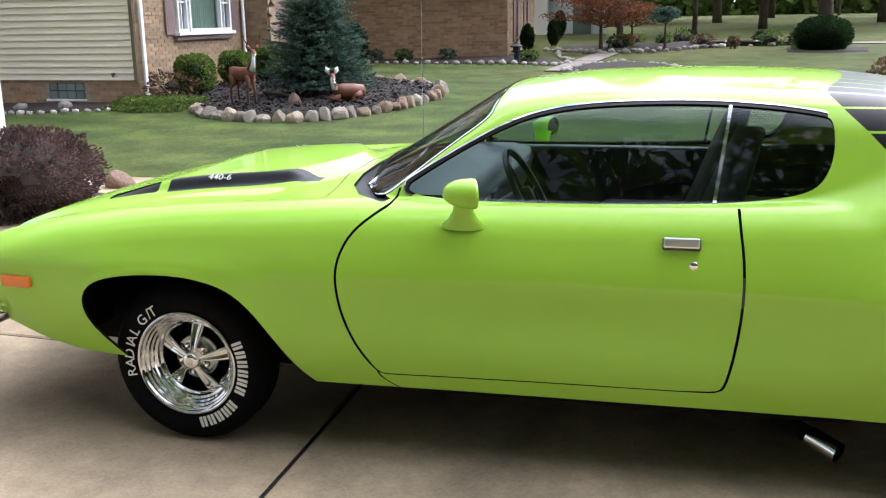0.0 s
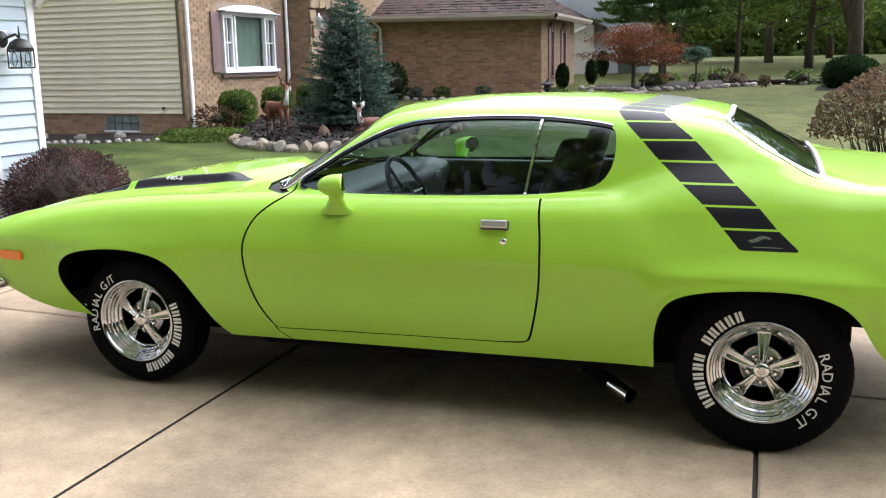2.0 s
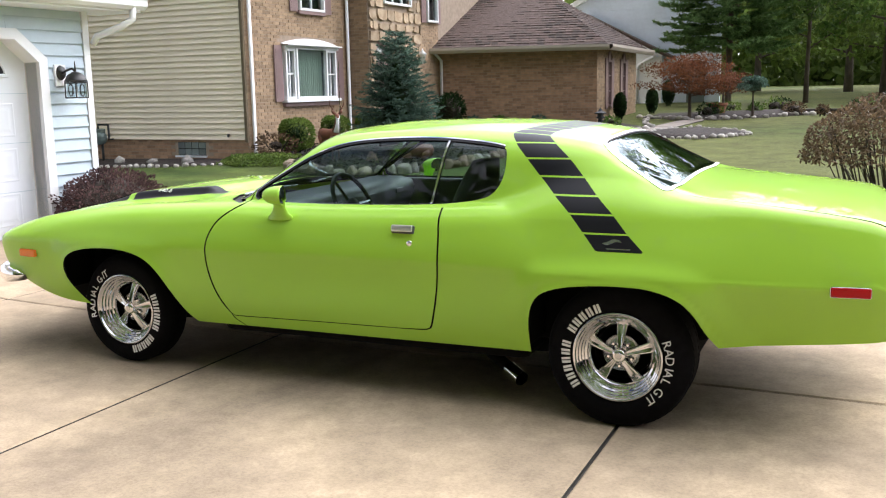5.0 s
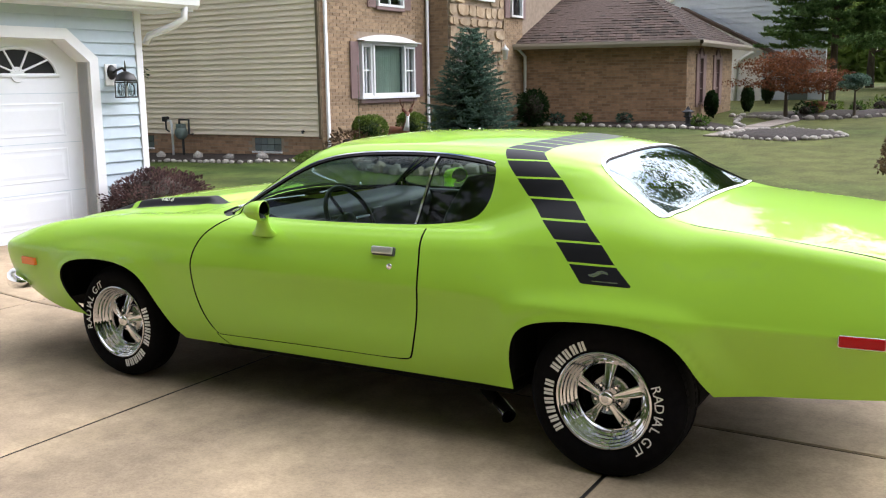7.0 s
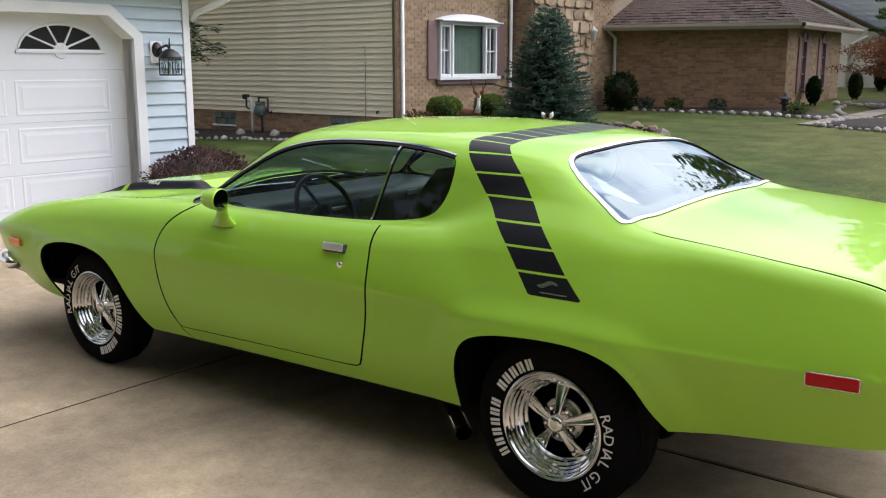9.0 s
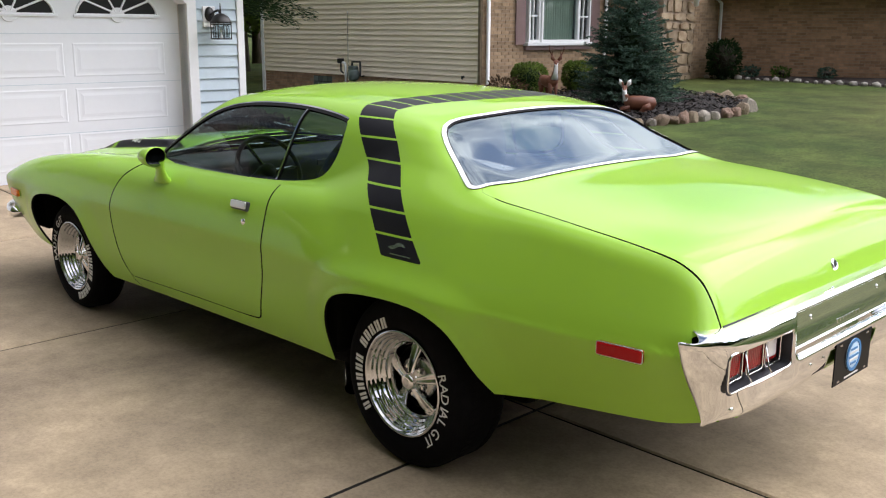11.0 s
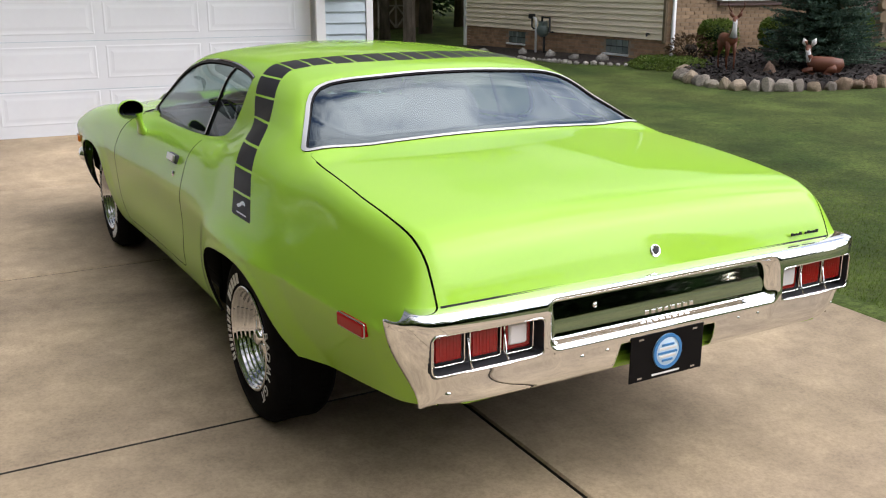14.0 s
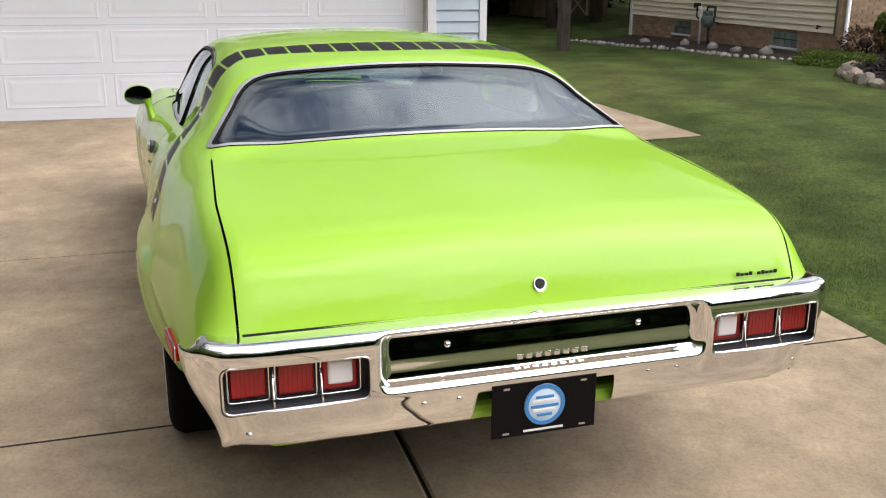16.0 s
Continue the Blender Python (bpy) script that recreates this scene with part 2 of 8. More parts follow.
def poly_sdf(x, y, pts):
    """Signed distance to a closed outline, positive inside."""
    x, y = np.asarray(x, float), np.asarray(y, float)
    best, inside = np.full(x.shape, 1e9), np.zeros(x.shape, bool)
    for (ax, ay), (bx, by) in zip(pts, pts[1:] + pts[:1]):
        ex, ey = bx - ax, by - ay
        t = np.clip(((x - ax) * ex + (y - ay) * ey) / (ex * ex + ey * ey + 1e-12), 0, 1)
        best = np.minimum(best, (x - ax - t * ex) ** 2 + (y - ay - t * ey) ** 2)
        cross = ((ay > y) != (by > y)) & (x < ex * (y - ay) / (ey + (1e-12 if ey >= 0 else -1e-12)) + ax)
        inside ^= cross
    return np.sqrt(best) * np.where(inside, 1, -1)

# ---- ground ----
CONCRETE = mat("driveway_concrete", (0.335, 0.262, 0.185), rough=0.8, color2=(0.475, 0.372, 0.252), scale=1.3, bump=0.14, bscale=110, piece=0.04, spec=0.22)
JOINT = mat("joint_dark", (0.05, 0.045, 0.04), rough=0.9)


def concrete_wear(m):
    """Broad stains, mottling and fine specks over the concrete's own colour."""
    n, l = m.node_tree.nodes, m.node_tree.links
    b = n["Principled BSDF"]
    src = b.inputs["Base Color"].links[0].from_socket
    geo = n.new("ShaderNodeNewGeometry")
    for scale, lo, hi, dark, det in ((0.55, 0.40, 0.68, 0.74, 6), (4.0, 0.35, 0.70, 0.85, 9), (70.0, 0.25, 0.60, 0.83, 4)):
        t, r, x = n.new("ShaderNodeTexNoise"), n.new("ShaderNodeMapRange"), n.new("ShaderNodeMixRGB")
        t.inputs["Scale"].default_value, t.inputs["Detail"].default_value, t.inputs["Roughness"].default_value = scale, det, 0.65
        r.inputs["From Min"].default_value, r.inputs["From Max"].default_value, r.inputs["To Min"].default_value, r.inputs["To Max"].default_value = lo, hi, dark, 1.12
        x.blend_type, x.inputs["Fac"].default_value = "MULTIPLY", 1.0
        l.new(geo.outputs["Position"], t.inputs["Vector"])
        l.new(t.outputs["Fac"], r.inputs["Value"])
        l.new(src, x.inputs["Color1"])
        l.new(r.outputs["Result"], x.inputs["Color2"])
        src = x.outputs["Color"]
    l.new(src, b.inputs["Base Color"])


concrete_wear(CONCRETE)


LAND = crv([(-600, -0.3), (-30, -0.1), (0, 0.0), (2.4, 0.02), (8, 0.25), (9.6, 0.335), (17.5, 0.68), (22, 0.80), (40, 1.12), (70, 1.32), (600, 1.38)])


def ground_z(x, y):
    """Height of the land: the driveway rises to the garage, the lawn to the houses."""
    drive = 0.02 + 0.05 * smoothstep(-0.5, -3.2, x) + 0.13 * smoothstep(-3.0, -5.2, x)
    lawn = LAND(y) - 0.11 * smoothstep(-8, -15, x) * smoothstep(5, 9, y) + 0.05 * smoothstep(-1.0, -4.0, x) * smoothstep(9, 3, y)
    k = smoothstep(2.35, 4.0, y)
    return drive * (1 - k) + lawn * k

# ---- the car: one smooth body form, cut into its panels ----
W_MAX = crv([(-2.335, 0.900), (-2.325, 0.914), (-2.30, 0.930), (-2.2, 0.955), (-2.06, 0.976), (-1.8, 0.987), (-1.46, 0.99), (-1.0, 0.992), (-0.7, 0.99), (-0.3, 0.98), (0.1, 0.974), (0.5, 0.974),
             (0.8, 0.98), (1.1, 0.992), (1.4, 1.002), (1.65, 1.0), (1.9, 0.982), (2.2, 0.957), (2.5, 0.928), (2.7, 0.905)])
TOP_SIDE = crv([(-2.335, 0.752), (-2.32, 0.770), (-2.28, 0.786), (-2.2, 0.812), (-2.0, 0.860), (-1.75, 0.90), (-1.3, 0.945), (-0.9, 0.965), (-0.6, 0.978), (0.0, 0.985), (0.55, 1.0), (0.9, 1.02), (1.3, 1.055), (1.6, 1.075),
                (1.8, 1.058), (2.1, 1.032), (2.4, 1.0), (2.5, 0.985), (2.56, 0.963), (2.60, 0.934), (2.64, 0.872), (2.675, 0.79), (2.70, 0.72)])
CROWN = crv([(-2.42, 0.02), (-2.0, 0.02), (-1.0, 0.020), (0.0, 0.03), (1.5, 0.03), (2.0, 0.032), (2.45, 0.03), (2.6, 0.025), (2.7, 0.0)])
Z_BOTTOM = crv([(-2.34, 0.515), (-2.15, 0.46), (-1.97, 0.405), (-1.8, 0.378), (-1.65, 0.37), (-1.0, 0.35), (-0.88, 0.326), (0.0, 0.325), (0.56, 0.328), (1.04, 0.336), (1.5, 0.35), (1.9, 0.425), (2.2, 0.452), (2.45, 0.475), (2.56, 0.49), (2.7, 0.53)])
ROOF = crv([(-0.6, 1.30), (-0.2, 1.352), (0.1, 1.382), (0.5, 1.390), (0.9, 1.378), (1.2, 1.345), (1.5, 1.28), (1.8, 1.18)])
FRONT_ARCH = [(-1.60, 0.0), (-1.615, 0.36), (-1.66, 0.42), (-1.735, 0.515), (-1.76, 0.59), (-1.735, 0.652), (-1.66, 0.691), (-1.5, 0.714), (-1.32, 0.713), (-1.17, 0.678), (-1.075, 0.605), (-0.99, 0.49), (-0.93, 0.40), (-0.875, 0.342), (-0.80, 0.27), (-0.78, 0.0)]
REAR_ARCH = [(1.06, 0.0), (1.062, 0.37), (1.062, 0.50), (1.09, 0.60), (1.145, 0.645), (1.24, 0.672), (1.36, 0.687), (1.5, 0.693), (1.63, 0.686), (1.74, 0.65), (1.81, 0.585), (1.855, 0.50), (1.90, 0.435), (1.95, 0.38), (1.96, 0.0)]


def eased(pts, times=2):
    """Outline with its corners cut off, again and again, but for its first and last two points."""
    for _ in range(times):
        mid = [q for (ax, ay), (bx, by) in zip(pts[1:-1], pts[2:-1]) for q in ((0.75 * ax + 0.25 * bx, 0.75 * ay + 0.25 * by), (0.25 * ax + 0.75 * bx, 0.25 * ay + 0.75 * by))]
        pts = pts[:2] + mid + pts[-2:]
    return pts


FRONT_ARCH, REAR_ARCH = eased(FRONT_ARCH), eased(REAR_ARCH)


def smax(a, b, k):
    h = np.clip(0.5 + 0.5 * (a - b) / k, 0, 1)
    return b + (a - b) * h + k * h * (1 - h)


def arch(x, z, which):
    """Wheel opening: above nought outside its outline, below nought inside."""
    return -poly_sdf(x, z, (FRONT_ARCH, REAR_ARCH)[which])


def half_width(x, z):
    zm, zb, zt = 0.73, Z_BOTTOM(x), TOP_SIDE(x) + 0.02
    w = W_MAX(x)
    low = np.clip((zm - z) / (zm - zb + 1e-6), 0, 1.3)
    high = np.clip((z - zm) / (zt - zm + 1e-6), 0, 2.0)
    rear = smoothstep(0.7, 1.3, x)
    drop = 0.105 * (1 - rear) + (0.165 - 0.04 * smoothstep(1.7, 2.3, x)) * rear
    waist = np.exp(-((x - 0.1) / 0.75) ** 2)
    ends = smoothstep(1.7, 2.1, np.abs(x)) * np.where(x < 0, 0.5, 1.0)
    haunch = smoothstep(0.85, 1.15, x)
    lift = 1.45 - 0.22 * haunch
    out = w - (0.055 * (1 - ends) * low ** (4 - 2.0 * haunch) + 0.095 * ends * low ** 1.5) - drop * high ** lift
    # hollow of the door and the swell of the wheel arches
    out = out - 0.016 * waist * np.exp(-((z - 0.60) / 0.12) ** 2)
    for i, (amp, reach, lip) in enumerate(((0.010, 0.15, 0.006), (0.022, 0.17, 0.008))):
        d = arch(x, z, i)
        out = out + (amp * smoothstep(reach, 0.03, d) + lip * smoothstep(0.035, 0.0, d)) * smoothstep(0.84, 0.72, z) * (0.25 + 0.75 * smoothstep(0.3, 0.6, z))
    # crease along the tail
    tail = smoothstep(1.75, 2.0, x)
    out = out + 0.006 * tail * smoothstep(0.745, 0.725, z)
    return out - 0.014 * smoothstep(2.5, 2.6, x) * smoothstep(0.80, 0.72, z)


def bonnet_bulge(x, y):
    a = np.abs(y)
    side = 0.50 - 0.03 * smoothstep(-1.6, -1.0, x)
    rear = -0.93 - 0.17 * np.clip(a / 0.48, 0, 1.2) ** 1.5
    return 0.040 * smoothstep(side + 0.005, side - 0.05, a) * smoothstep(-2.0, -1.6, x) * smoothstep(rear + 0.03, rear - 0.07, x)


def lower_form(x, y, z):
    a = np.abs(y)
    side = a - half_width(x, z)
    top = z - (TOP_SIDE(x) + CROWN(x) * (1 - np.clip(a / 0.85, 0, 1.2) ** 2.4) + bonnet_bulge(x, y) * (x < -0.5)
               - 0.018 * smoothstep(-0.9, -1.2, x) * np.exp(-((a - 0.66) / 0.10) ** 2))
    k = 0.10 - 0.045 * smoothstep(1.65, 2.05, x) - 0.01 * smoothstep(-1.6, -2.1, x)
    return smax(side, top, k)


def upper_form(x, y, z):
    a = np.abs(y)
    z0 = np.maximum(z, 0.96)
    s = 0.812 - 0.40 * (z0 - 0.99) - 0.05 * np.clip(z - 1.0, 0, 1) ** 2 - 0.03 * smoothstep(0.3, -0.5, x) - 0.05 * smoothstep(1.2, 1.75, x)
    side = (a - s) * 0.93
    roof = z - (ROOF(x) - 0.045 * (a / 0.6) ** 2.2)
    screen = (z - (1.355 + 0.60 * (x + 0.27) - 0.25 * y * y)) * 0.86
    back = (z - (1.318 - 0.636 * (x - 1.33) - 0.085 * y * y)) * 0.84
    f = smax(side, roof, 0.11)
    f = smax(f, screen, 0.035)
    return smax(f, back, 0.045)


def body_form(x, y, z):
    lo, up = lower_form(x, y, z), upper_form(x, y, z)
    k = 0.012 + 0.16 * smoothstep(0.75, 1.25, x) * (1 - 0.6 * smoothstep(1.42, 1.68, x)) * smoothstep(0.5, 0.75, np.abs(y)) + 0.02 * smoothstep(1.4, 1.6, x)
    return -smax(-lo, -up, k)


def loft_half():
    """The form's surface for y <= 0, as a grid of stations and rays: rows of x, y, z, arc length from the ridge."""
    xs = np.unique(np.round(np.concatenate((np.arange(-2.335, -2.2, 0.007), np.arange(-2.2, 0.85, 0.022), np.arange(0.85, 1.8, 0.014), np.arange(1.8, 2.5, 0.022), np.arange(2.5, 2.685, 0.008), [2.685])), 4))
    ph = np.radians(np.concatenate((np.arange(-42, 8, 0.9), np.arange(8, 40, 0.45), np.arange(40, 90, 0.9), [90.0])))
    X, PH = np.meshgrid(xs, ph, indexing="ij")
    zc = 0.68 - 0.06 * smoothstep(2.5, 2.68, X)
    lo, hi = np.zeros_like(X), np.full_like(X, 1.6)
    for _ in range(34):
        mid = (lo + hi) / 2
        inside = body_form(X, -mid * np.cos(PH), zc + mid * np.sin(PH)) < 0
        lo, hi = np.where(inside, mid, lo), np.where(inside, hi, mid)
    r = (lo + hi) / 2
    Y, Z = -r * np.cos(PH), zc + r * np.sin(PH)
    Y[:, -1] = 0
    seg = np.hypot(np.diff(Y, axis=1), np.diff(Z, axis=1))
    Q = np.zeros_like(X)
    Q[:, :-1] = np.cumsum(seg[:, ::-1], axis=1)[:, ::-1]
    V = np.stack([X, Y, Z, Q], -1).reshape(-1, 4)
    n, m = X.shape
    idx = np.arange(n * m).reshape(n, m)
    F = np.stack([idx[:-1, :-1], idx[1:, :-1], idx[1:, 1:], idx[:-1, 1:]], -1).reshape(-1, 4)
    return V, [tuple(f) for f in F.tolist()]


def split(mesh, vals):
    """Cuts a mesh where vals, given for each vertex, passes nought. Returns the parts above and below."""
    V, F = mesh
    vals = np.where(np.abs(vals) < 1e-7, 1e-7, vals)
    verts, cut = [tuple(v) for v in V], {}
    pos, neg = [], []
    sign = (vals > 0).tolist()
    vl = vals.tolist()

    def mid(a, b):
        key = (a, b) if a < b else (b, a)
        if key not in cut:
            t = vl[key[0]] / (vl[key[0]] - vl[key[1]])
            p, q = verts[key[0]], verts[key[1]]
            cut[key] = len(verts)
            verts.append(tuple(u + (w - u) * t for u, w in zip(p, q)))
        return cut[key]
    for f in F:
        s = [sign[i] for i in f]
        if all(s):
            pos.append(f)
        elif not any(s):
            neg.append(f)
        else:
            fp, fn = [], []
            for i in range(len(f)):
                a, b = f[i], f[(i + 1) % len(f)]
                (fp if sign[a] else fn).append(a)
                if sign[a] != sign[b]:
                    c = mid(a, b)
                    fp.append(c)
                    fn.append(c)
            if len(fp) > 2:
                pos.append(tuple(fp))
            if len(fn) > 2:
                neg.append(tuple(fn))
    return pack(verts, pos), pack(verts, neg)


def pack(verts, faces):
    used = sorted({i for f in faces for i in f})
    where = {o: k for k, o in enumerate(used)}
    return np.array([verts[i] for i in used]).reshape(-1, 4), [tuple(where[i] for i in f) for f in faces]


def gap(mesh, f, w=0.0035):
    """Takes a mesh apart along f = 0, leaving a slit: the inside, the outside."""
    a, rest = split(mesh, f(mesh[0]) - w)
    _, b = split(rest, f(rest[0]) + w) if len(rest[1]) else (None, rest)
    return a, b


def form_normals(P):
    e, n = 2e-3, []
    for k in range(3):
        d = np.zeros(3)
        d[k] = e
        n.append(body_form(*(P + d).T) - body_form(*(P - d).T))
    n = np.stack(n, -1)
    return n / (np.linalg.norm(n, axis=1, keepdims=True) + 1e-9)


def panel(name, mesh, material, parent, label="", mode="left", lift=0.0, flange=0.012):
    """A body panel from a cut of the half form: left, right (mirrored) or both halves welded at the ridge."""
    V, F = mesh
    P = V[:, :3].copy()
    N = form_normals(P)
    if mode == "both":
        on = np.abs(P[:, 1]) < 1e-5
        k = np.cumsum(~on) - 1 + len(P)
        other = np.where(on, np.arange(len(P)), k)
        P2, N2 = P[~on] * (1, -1, 1), N[~on] * (1, -1, 1)
        F = F + [tuple(int(other[i]) for i in f[::-1]) for f in F]
        P, N = np.vstack((P, P2)), np.vstack((N, N2))
    elif mode == "right":
        P, N, F = P * (1, -1, 1), N * (1, -1, 1), [f[::-1] for f in F]
    P = P + N * lift
    if flange:
        count = {}
        for f in F:
            for a, b in zip(f, f[1:] + f[:1]):
                count[(a, b)] = count.get((a, b), 0) + 1
        rim = [e for e in count if (e[1], e[0]) not in count]
        ids = sorted({i for e in rim for i in e})
        new_id = {o: len(P) + k for k, o in enumerate(ids)}
        P = np.vstack((P, P[ids] - N[ids] * flange))
        N = np.vstack((N, N[ids]))
        F = list(F) + [(b, a, new_id[a], new_id[b]) for a, b in rim]
    me = bpy.data.meshes.new(name)
    me.from_pydata(P.tolist(), [], F)
    me.polygons.foreach_set("use_smooth", [True] * len(me.polygons))
    me.update()
    if not flange:
        me.normals_split_custom_set_from_vertices([tuple(n) for n in N])
    else:
        keep = len(F) - len(rim)
        loops = [tuple(N[v]) if p.index < keep else (0, 0, 0) for p in me.polygons for v in p.vertices]
        me.normals_split_custom_set(loops)
    ob = link_mesh(name, me, material, parent, label)
    if flange:
        me.materials.append(UNDER)
        for p in me.polygons[keep:]:
            p.material_index = 1
    return ob


def rounded(pts, r):
    """An outline with its corners cut round; r: one radius, or one for each corner."""
    out = []
    n = len(pts)
    for i in range(n):
        p0, p, p1 = (Vector(pts[(i + k) % n]) for k in (-1, 0, 1))
        a, b = (p0 - p), (p1 - p)
        d = min(r[i] if isinstance(r, tuple) else r, a.length / 2.2, b.length / 2.2)
        s, e = p + a.normalized() * d, p + b.normalized() * d
        for t in (0, 0.25, 0.5, 0.75, 1):
            out.append(tuple(s.lerp(p, t).lerp(p.lerp(e, t), t)))
    return out


car = empty("muscle_car")
car.matrix_basis = pose(2.4, 0, 0, 0, 0, 0.45) @ pose(-2.4, 0, 0)      # parked not quite square
tagged(car, "lime green two-door muscle car with black stripes on driveway", "car")

half = loft_half()
half, _ = split(half, half[0][:, 2] - Z_BOTTOM(half[0][:, 0]))
for i in (0, 1):
    near = lambda V, i=i: np.where(V[:, 2] < 0.9, arch(V[:, 0], V[:, 2], i), 1)
    half, _ = split(half, near(half[0]))

# the tail ends where the bumper wraps round it
half, _ = split(half, np.where((half[0][:, 2] < 0.795) & (np.abs(half[0][:, 1]) > 0.6), 2.622 + 0.26 * (0.795 - half[0][:, 2]) - half[0][:, 0], 1))

# windscreen, rear window and side windows
SCREEN = rounded([(-0.62, -0.265), (0.62, -0.265), (0.775, -0.655), (0.55, -0.755), (0.0, -0.80), (-0.55, -0.755), (-0.775, -0.655)], 0.06)
SCREEN = [(y, x - 0.06 * (1 - (y / 0.65) ** 2) if x > -0.5 else x) for y, x in SCREEN]
BACK = rounded([(-0.585, 1.300), (-0.3, 1.318), (0.3, 1.318), (0.585, 1.300), (0.760, 1.648), (0.4, 1.655), (-0.4, 1.655), (-0.760, 1.648)], (0.12, 0.05, 0.05, 0.12, 0.03, 0.05, 0.05, 0.03))
DLO = [(-0.62, 0.984), (-0.42, 1.112), (-0.19, 1.236), (-0.06, 1.275), (0.1, 1.297), (0.35, 1.307), (0.6, 1.301), (0.84, 1.274), (0.862, 1.255),
       (0.868, 1.18), (0.855, 1.11), (0.82, 1.055), (0.765, 1.03), (0.66, 1.012), (0.5, 0.997), (0.0, 0.982)]
for _ in range(2):      # ease the outline's corners
    DLO = [tuple(a + (b - a) * t for a, b in zip(p, q)) for p, q in zip(DLO, DLO[1:] + DLO[:1]) for t in (0.25, 0.75)]


def on_screen(V):
    return np.where((V[:, 0] < 0.1) & (V[:, 2] > 0.96), poly_sdf(V[:, 1], V[:, 0], SCREEN), -1)


def on_back(V):
    return np.where((V[:, 0] > 1.0) & (V[:, 2] > 1.05), poly_sdf(V[:, 1], V[:, 0], BACK), -1)


def on_side(V):
    return np.where((np.abs(V[:, 1]) > 0.55) & (V[:, 2] > 0.9), poly_sdf(V[:, 0], V[:, 2], DLO), -1)


def cut_window(mesh, f, bands):
    """Cuts an opening; bands: widths of the trim rings from the outside in. Returns the rest, the rings and the pane."""
    rings, edge = [], sum(bands)
    inner, rest = split(mesh, f(mesh[0]) + edge)
    for w in bands:
        edge -= w
        pane, ring = split(inner, f(inner[0]) + edge)
        rings.append(ring)
        inner = pane
    return rest, rings, inner


half, (screen_trim,), screen_pane = cut_window(half, on_screen, (0.009,))
half, (back_trim, back_seal), back_pane = cut_window(half, on_back, (0.017, 0.006))
half, (drip_trim, side_seal), side_pane = cut_window(half, on_side, (0.0055, 0.0095))
over_sill = lambda V: np.minimum(V[:, 2] - np.minimum(0.945 + 0.5 * (V[:, 0] + 0.62), 1.2), 0.845 - V[:, 0])
drip_trim, sill_trim = split(drip_trim, over_sill(drip_trim[0]))
side_seal, sill_seal = split(side_seal, over_sill(side_seal[0]))

# cowl, bonnet, boot lid, doors, stripes
COWL = [(0.0, -0.885), (0.3, -0.87), (0.55, -0.825), (0.73, -0.745), (0.805, -0.67), (0.84, -0.62), (0.80, -0.60), (0.77, -0.63), (0.0, -0.70)]
COWL = COWL + [(-y, x) for y, x in COWL[-2:0:-1]]
cowl, half = split(half, np.where((half[0][:, 0] < -0.5) & (half[0][:, 2] > 0.9) & (half[0][:, 2] < 1.1), poly_sdf(half[0][:, 1], half[0][:, 0], COWL), -1))
BONNET = rounded([(-0.70, -2.34), (0.70, -2.34), (0.765, -1.6), (0.775, -0.86), (0.6, -0.875), (0.3, -0.93), (-0.3, -0.93), (-0.6, -0.875), (-0.775, -0.86), (-0.765, -1.6)], 0.02)
bonnet, half = gap(half, lambda V: np.where((V[:, 2] > 0.7) & (V[:, 0] < -0.6), poly_sdf(V[:, 1], V[:, 0], BONNET), -1), 0.002)
BOOT = rounded([(-0.765, 1.675), (0.765, 1.675), (0.792, 2.2), (0.795, 2.9), (-0.795, 2.9), (-0.795, 2.2)], 0.03)
boot, half = gap(half, lambda V: np.where((V[:, 2] > 0.70) & (V[:, 0] > 1.65), poly_sdf(V[:, 1], V[:, 0], BOOT) * (1 + 8 * smoothstep(1.76, 1.73, V[:, 0])), -1), 0.0032)
DOOR = [(-0.565, 0.985), (-0.632, 0.945), (-0.705, 0.885), (-0.748, 0.80), (-0.755, 0.71), (-0.74, 0.61), (-0.70, 0.51), (-0.652, 0.435), (-0.612, 0.384), (-0.59, 0.382), (-0.4, 0.384), (0.2, 0.39), (0.53, 0.394), (0.556, 0.41),
        (0.585, 0.55), (0.600, 0.70), (0.598, 0.84), (0.58, 0.95), (0.56, 1.2), (0.0, 1.2), (-0.585, 1.2)]
for _ in range(2):      # ease the outline's corners
    DOOR = [tuple(a + (b - a) * t for a, b in zip(p, q)) for p, q in zip(DOOR, DOOR[1:] + DOOR[:1]) for t in (0.25, 0.75)]
door, half = gap(half, lambda V: np.where((np.abs(V[:, 1]) > 0.7) & (V[:, 2] < 1.02), poly_sdf(V[:, 0], V[:, 2], DOOR) * (1 + 1.6 * smoothstep(0.42, 0.38, V[:, 2])), -1), 0.0045)

STRIPE_Z = crv([(0.60, 16.4), (0.829, 13.5), (0.907, 12.5), (0.988, 11.5), (1.065, 10.5), (1.143, 9.5), (1.224, 8.5), (1.296, 7.5), (1.345, 6.6), (1.40, 6.0)])
STRIPE_FORE = crv([(0, 0.965), (2, 0.95), (4, 0.915), (5.5, 0.87), (6.5, 0.853), (7.5, 0.893), (8.5, 0.967), (9.5, 1.046), (10.5, 1.138), (11.5, 1.230), (12.5, 1.305), (13.5, 1.374)])
STRIPE_AFT = crv([(0, 1.14), (2, 1.125), (4, 1.085), (5.5, 1.045), (6.5, 1.042), (7.5, 1.088), (8.5, 1.178), (9.5, 1.262), (10.5, 1.346), (11.5, 1.432), (12.5, 1.507), (13.5, 1.592)])


